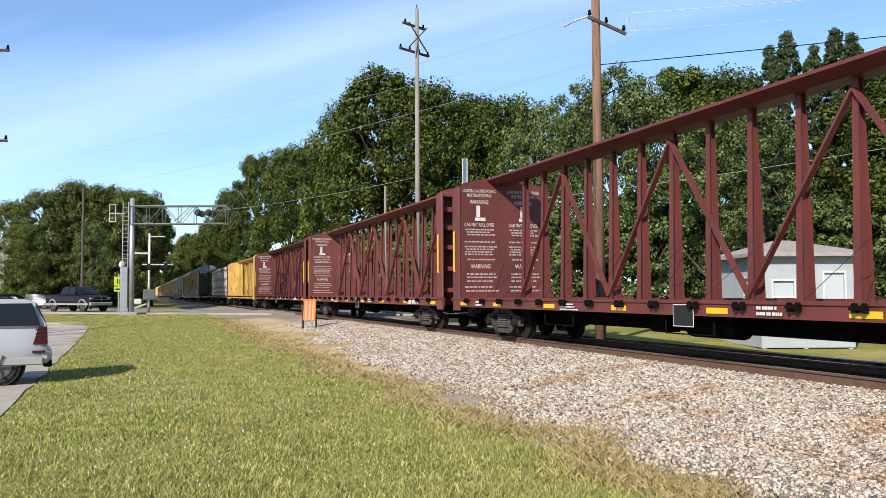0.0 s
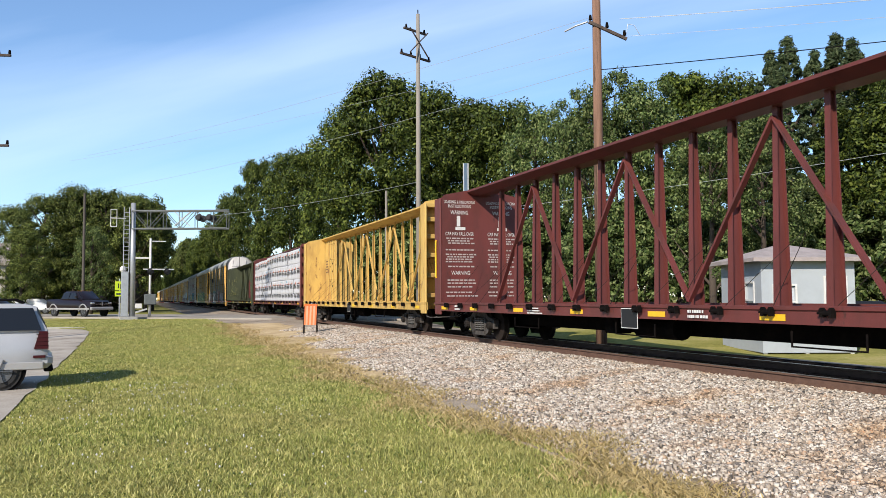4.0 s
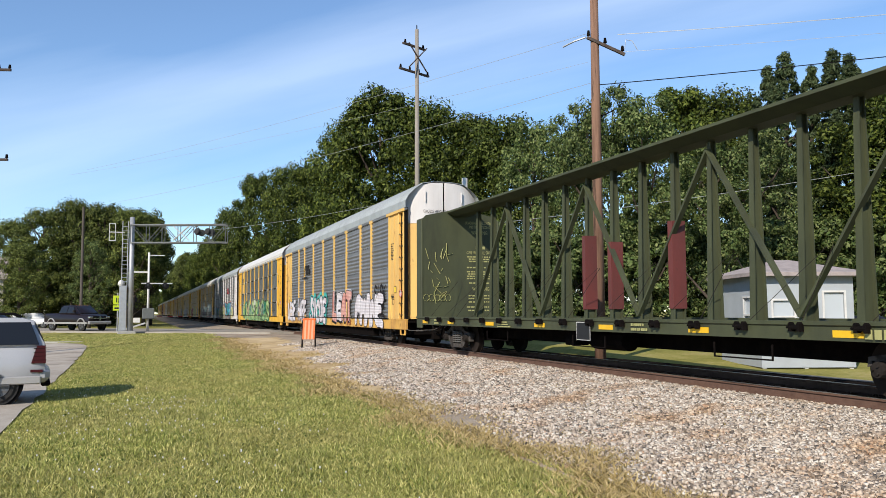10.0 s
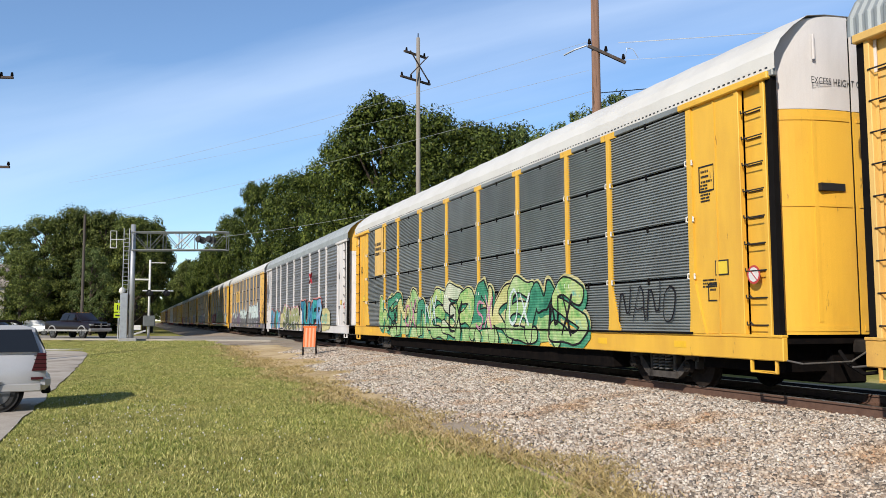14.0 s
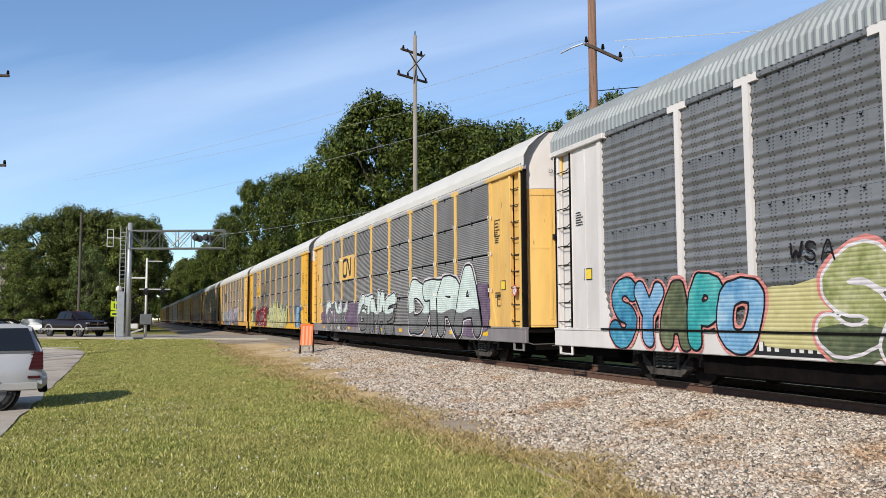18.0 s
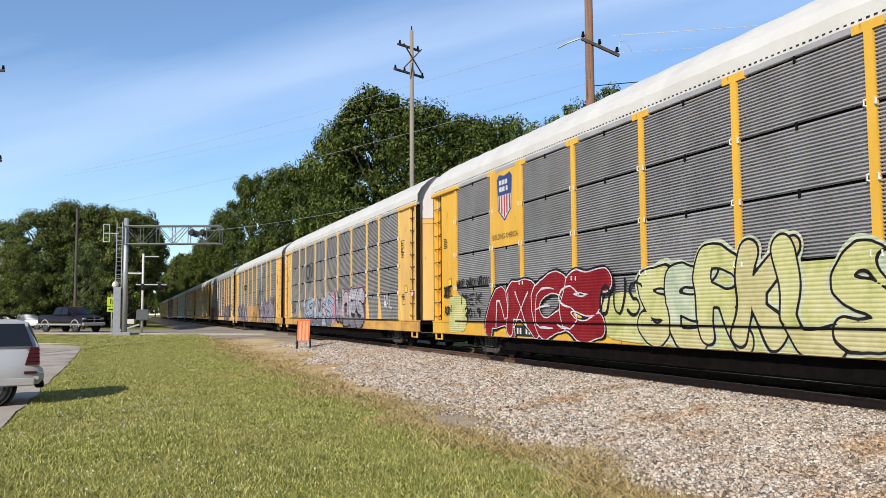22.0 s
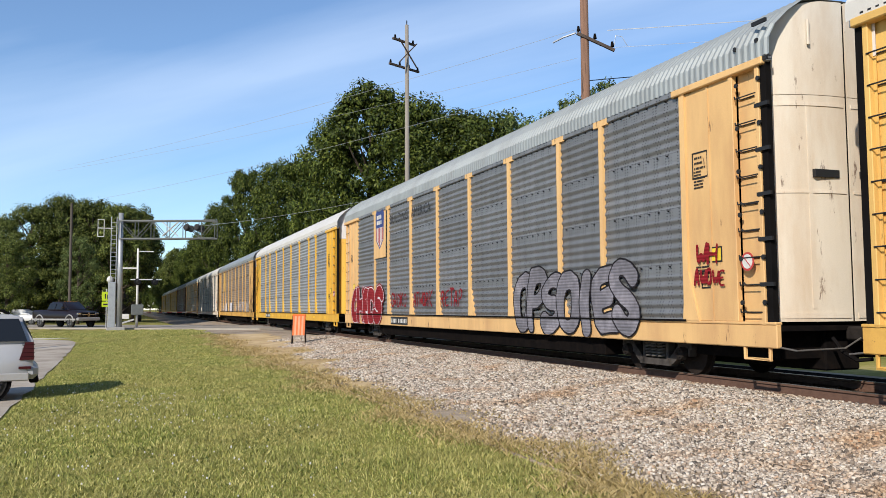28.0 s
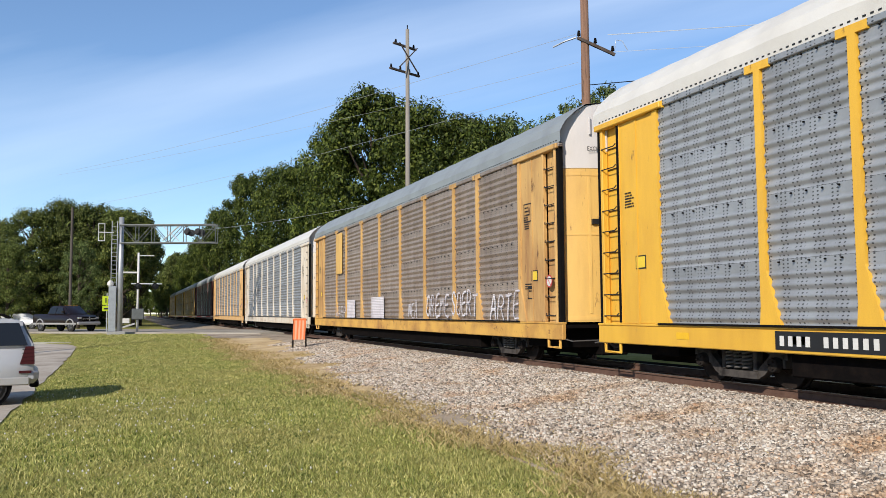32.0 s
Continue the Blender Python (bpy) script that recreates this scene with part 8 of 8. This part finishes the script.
part("windscreen", Geo().add([(1.50, -0.78, 1.36), (1.50, 0.78, 1.36), (0.80, 0.64, 1.90), (0.80, -0.64, 1.90)], [(0, 1, 2, 3)]), GLASS, pick)
part("grille", Geo().box(2.80, 2.93, -0.55, 0.55, 0.80, 1.12, 0.04), SLIT, pick)
part("grille_bar", Geo().box(2.92, 2.96, -0.55, 0.55, 0.93, 0.98).box(2.92, 2.96, -0.04, 0.04, 0.8, 1.12), CHROME, pick)
part("bumper", Geo().box(2.75, 3.02, -0.95, 0.95, 0.50, 0.74, 0.06), CARSILV, pick)
g = Geo()
for k in range(5):
    g.box(0.55, 0.62, -0.5 + 0.24 * k, -0.42 + 0.24 * k, 1.95, 1.99)
part("roof_marker", g, plain("amber_lens", (0.5, 0.2, 0.02)), pick)
wheels(pick, (-1.95, 1.95), 0.84, 0.41)

sed = thing("saloon_car", on_road(-15.5, 2.2, -0.06), "dark saloon car waiting behind the pickup", "car", turn=math.degrees(math.atan2(ROAD_WAY.y, ROAD_WAY.x)))
shell([(-2.3, 0.82, 0.78, 0.40, 0.95), (-1.2, 0.88, 0.84, 0.34, 0.98), (1.2, 0.88, 0.84, 0.34, 0.96), (2.25, 0.80, 0.72, 0.38, 0.78)], BLACK, "body", sed)
shell([(-1.7, 0.78, 0.6, 0.92, 0.98), (-0.9, 0.80, 0.58, 0.92, 1.42), (0.4, 0.80, 0.58, 0.92, 1.44), (1.2, 0.78, 0.6, 0.92, 0.98)], GLASS, "cabin", sed)
wheels(sed, (-1.4, 1.4), 0.74, 0.32)
van = thing("white_car", (*polar(-6.1, 92.0), -0.16), "white estate car behind the waiting cars", "car", turn=-25)
shell([(-2.2, 0.85, 0.8, 0.4, 1.0), (1.2, 0.88, 0.84, 0.4, 1.0), (2.3, 0.82, 0.7, 0.4, 0.85)], plain("white_car_paint", (0.7, 0.7, 0.7), 0.3), "body", van)
shell([(-2.1, 0.8, 0.68, 0.95, 1.45), (0.3, 0.8, 0.68, 0.95, 1.5), (1.2, 0.8, 0.7, 0.95, 1.02)], plain("white_car_paint", (0.7, 0.7, 0.7), 0.3), "cabin", van)
wheels(van, (-1.4, 1.4), 0.76, 0.33)


# ---- buildings ----
def house(name, at, turn, w, d, h, roof_h, wall_mat, roof_mat, label, windows, hip=0.0, over=0.35, pane=None, foot=-0.3):
    """Walls with thickness and openings, sills and panes, and a pitched roof; windows: (wall, along, z, width, height)."""
    hs = thing(name, at, label, "building", turn=turn)
    t = 0.18
    for wall, (x0, x1, y0, y1) in {"front": (0, w, 0, t), "back": (0, w, d - t, d), "left": (0, t, t, d - t), "right": (w - t, w, t, d - t)}.items():
        along = wall in ("front", "back")
        lo, hi = (x0, x1) if along else (y0, y1)
        holes = sorted((a, z, ww, hh) for q, a, z, ww, hh in windows if q == wall)
        g, cur = Geo(), lo
        def block(g, a0, a1, z0, z1):
            if along:
                g.box(a0, a1, y0, y1, z0, z1)
            else:
                g.box(x0, x1, a0, a1, z0, z1)
        for a, z, ww, hh in holes:
            block(g, cur, a, foot, h)
            block(g, a, a + ww, foot, z)
            block(g, a, a + ww, z + hh, h)
            cur = a + ww
        block(g, cur, hi, foot, h)
        wl_ = part("wall", g, wall_mat, hs)
        for a, z, ww, hh in holes:
            g, gl = Geo(), Geo()
            c0, c1 = (y0 + 0.06, y0 + 0.08) if along else (x0 + 0.06, x0 + 0.08)
            o = -0.03 if wall in ("front", "left") else t - 0.02
            f0, f1 = (y0 + o, y0 + o + 0.05) if along else (x0 + o, x0 + o + 0.05)
            for a0, a1, z0, z1 in ((a - 0.06, a, z - 0.06, z + hh + 0.06), (a + ww, a + ww + 0.06, z - 0.06, z + hh + 0.06), (a, a + ww, z - 0.06, z), (a, a + ww, z + hh, z + hh + 0.06), (a, a + ww, z + hh / 2 - 0.025, z + hh / 2 + 0.025)):
                g.box(*((a0, a1, f0, f1) if along else (f0, f1, a0, a1)), z0, z1)
            gl.box(*((a, a + ww, c0, c1) if along else (c0, c1, a, a + ww)), z, z + hh)
            win = part("window", g, LETTER, hs, "white-framed window")
            part("pane", gl, pane or GLASS, win)
    o = over
    r = [(-o, -o, h), (w + o, -o, h), (w + o, d + o, h), (-o, d + o, h), (hip - (o if hip == 0 else 0), d / 2, h + roof_h), (w - hip + (o if hip == 0 else 0), d / 2, h + roof_h)]
    r2 = [(x, y, z - 0.12) for x, y, z in r]
    g = Geo().add(r + r2, [(0, 1, 5, 4), (2, 3, 4, 5), (3, 0, 4), (1, 2, 5), (6, 10, 11, 7), (8, 11, 10, 9), (9, 10, 6), (7, 11, 8), (0, 6, 7, 1), (1, 7, 8, 2), (2, 8, 9, 3), (3, 9, 6, 0)])
    part("roof", g, roof_mat, hs)
    return hs


PALE = glassy("curtained_window", (0.42, 0.45, 0.47), 0.3)
SIDING = surface("pale_siding", (0.44, 0.47, 0.49), (0.34, 0.36, 0.37), 0.6, scale=2, amount=0.4, spread=0.02)
BEIGE = surface("beige_siding", (0.50, 0.47, 0.40), (0.36, 0.33, 0.28), 0.7, scale=2, amount=0.4)
SHINGLE = surface("grey_shingles", (0.40, 0.335, 0.31), (0.2, 0.18, 0.17), 0.9, scale=3, amount=0.5, bump=0.6, fine=14)
hx, hy = polar(40.6, 28.0)
kiosk = house("garden_house", (hx, hy, -0.44), -20, 2.92, 3.8, 2.88, 0.50, SIDING, SHINGLE, "small pale grey house on short legs with low hipped roof",
              [("front", 0.4, 1.0, 0.65, 1.0), ("front", 2.0, 0.5, 0.62, 1.75), ("left", 0.65, 1.0, 0.75, 1.1)], hip=1.2, pane=PALE, foot=-0.08)
for x, y in ((0.1, 0.1), (1.4, 0.1), (2.8, 0.1), (0.1, 3.7), (2.8, 3.7)):
    part("leg", Geo().box(x - 0.06, x + 0.06, y - 0.06, y + 0.06, -0.35, 0.0), LETTER, kiosk)
part("floor", Geo().box(0.02, 2.9, 0.02, 3.78, -0.06, 0.0), DARK, kiosk)
hx, hy = polar(-7.6, 96)
house("left_house", (hx - 8.5, hy, -0.3), 6, 8.0, 7.0, 5.2, 2.4, BEIGE, SHINGLE, "beige two-storey house behind the lot",
      [("front", 5.6, 3.2, 1.0, 1.3), ("front", 6.2, 0.6, 0.9, 2.0), ("front", 2.5, 3.2, 1.0, 1.3), ("front", 2.5, 0.8, 1.0, 1.4)])
hx, hy = polar(47.0, 44)
pv = thing("parked_car", (hx, hy, -0.46), "white car parked beyond the track", "car", turn=-58)
shell([(-2.2, 0.82, 0.78, 0.40, 0.95), (-1.2, 0.88, 0.84, 0.34, 0.98), (1.2, 0.88, 0.84, 0.34, 0.96), (2.25, 0.80, 0.72, 0.38, 0.78)], CARWHITE, "body", pv)
shell([(-1.9, 0.78, 0.6, 0.92, 1.38), (-0.9, 0.80, 0.58, 0.92, 1.46), (0.4, 0.80, 0.58, 0.92, 1.44), (1.2, 0.78, 0.6, 0.92, 0.98)], GLASS, "cabin", pv)
wheels(pv, (-1.4, 1.4), 0.74, 0.32)

# ---- ties, each a piece of its own ----
def tie_shape(g):
    g.box(-1.3, 1.3, -0.11, 0.11, -0.33, -0.172, 0.012)


for k in range(200):
    y = -4.0 + 0.52 * k
    if not 52.5 < y < 71.5:
        piece("tie", shared("tie", TIE, tie_shape), track, "", (random.uniform(-0.04, 0.04), y, random.uniform(-0.006, 0.0)), (0, 0, random.uniform(-0.01, 0.01)))
def plate_shape(g):
    for s in (-1, 1):
        g.box(s * 0.7525 - 0.17, s * 0.7525 + 0.17, -0.09, 0.09, -0.172, -0.158)
        for q in (-0.11, 0.11):
            g.box(s * 0.7525 + q - 0.015, s * 0.7525 + q + 0.015, -0.05, -0.02, -0.16, -0.13)
            g.box(s * 0.7525 + q - 0.015, s * 0.7525 + q + 0.015, 0.02, 0.05, -0.16, -0.13)
for k in range(90):
    piece("tie_plate", shared("tie_plate", RAILRUST, plate_shape), track, "", (0, -4.0 + 0.52 * k, 0))


# ---- how the train runs ----
def motions():
    for car, place in CARS:
        walk(car, [(t, pose(TRACK_X, place - run, 0)) for t, run in TRAIN_RUN])


motions()
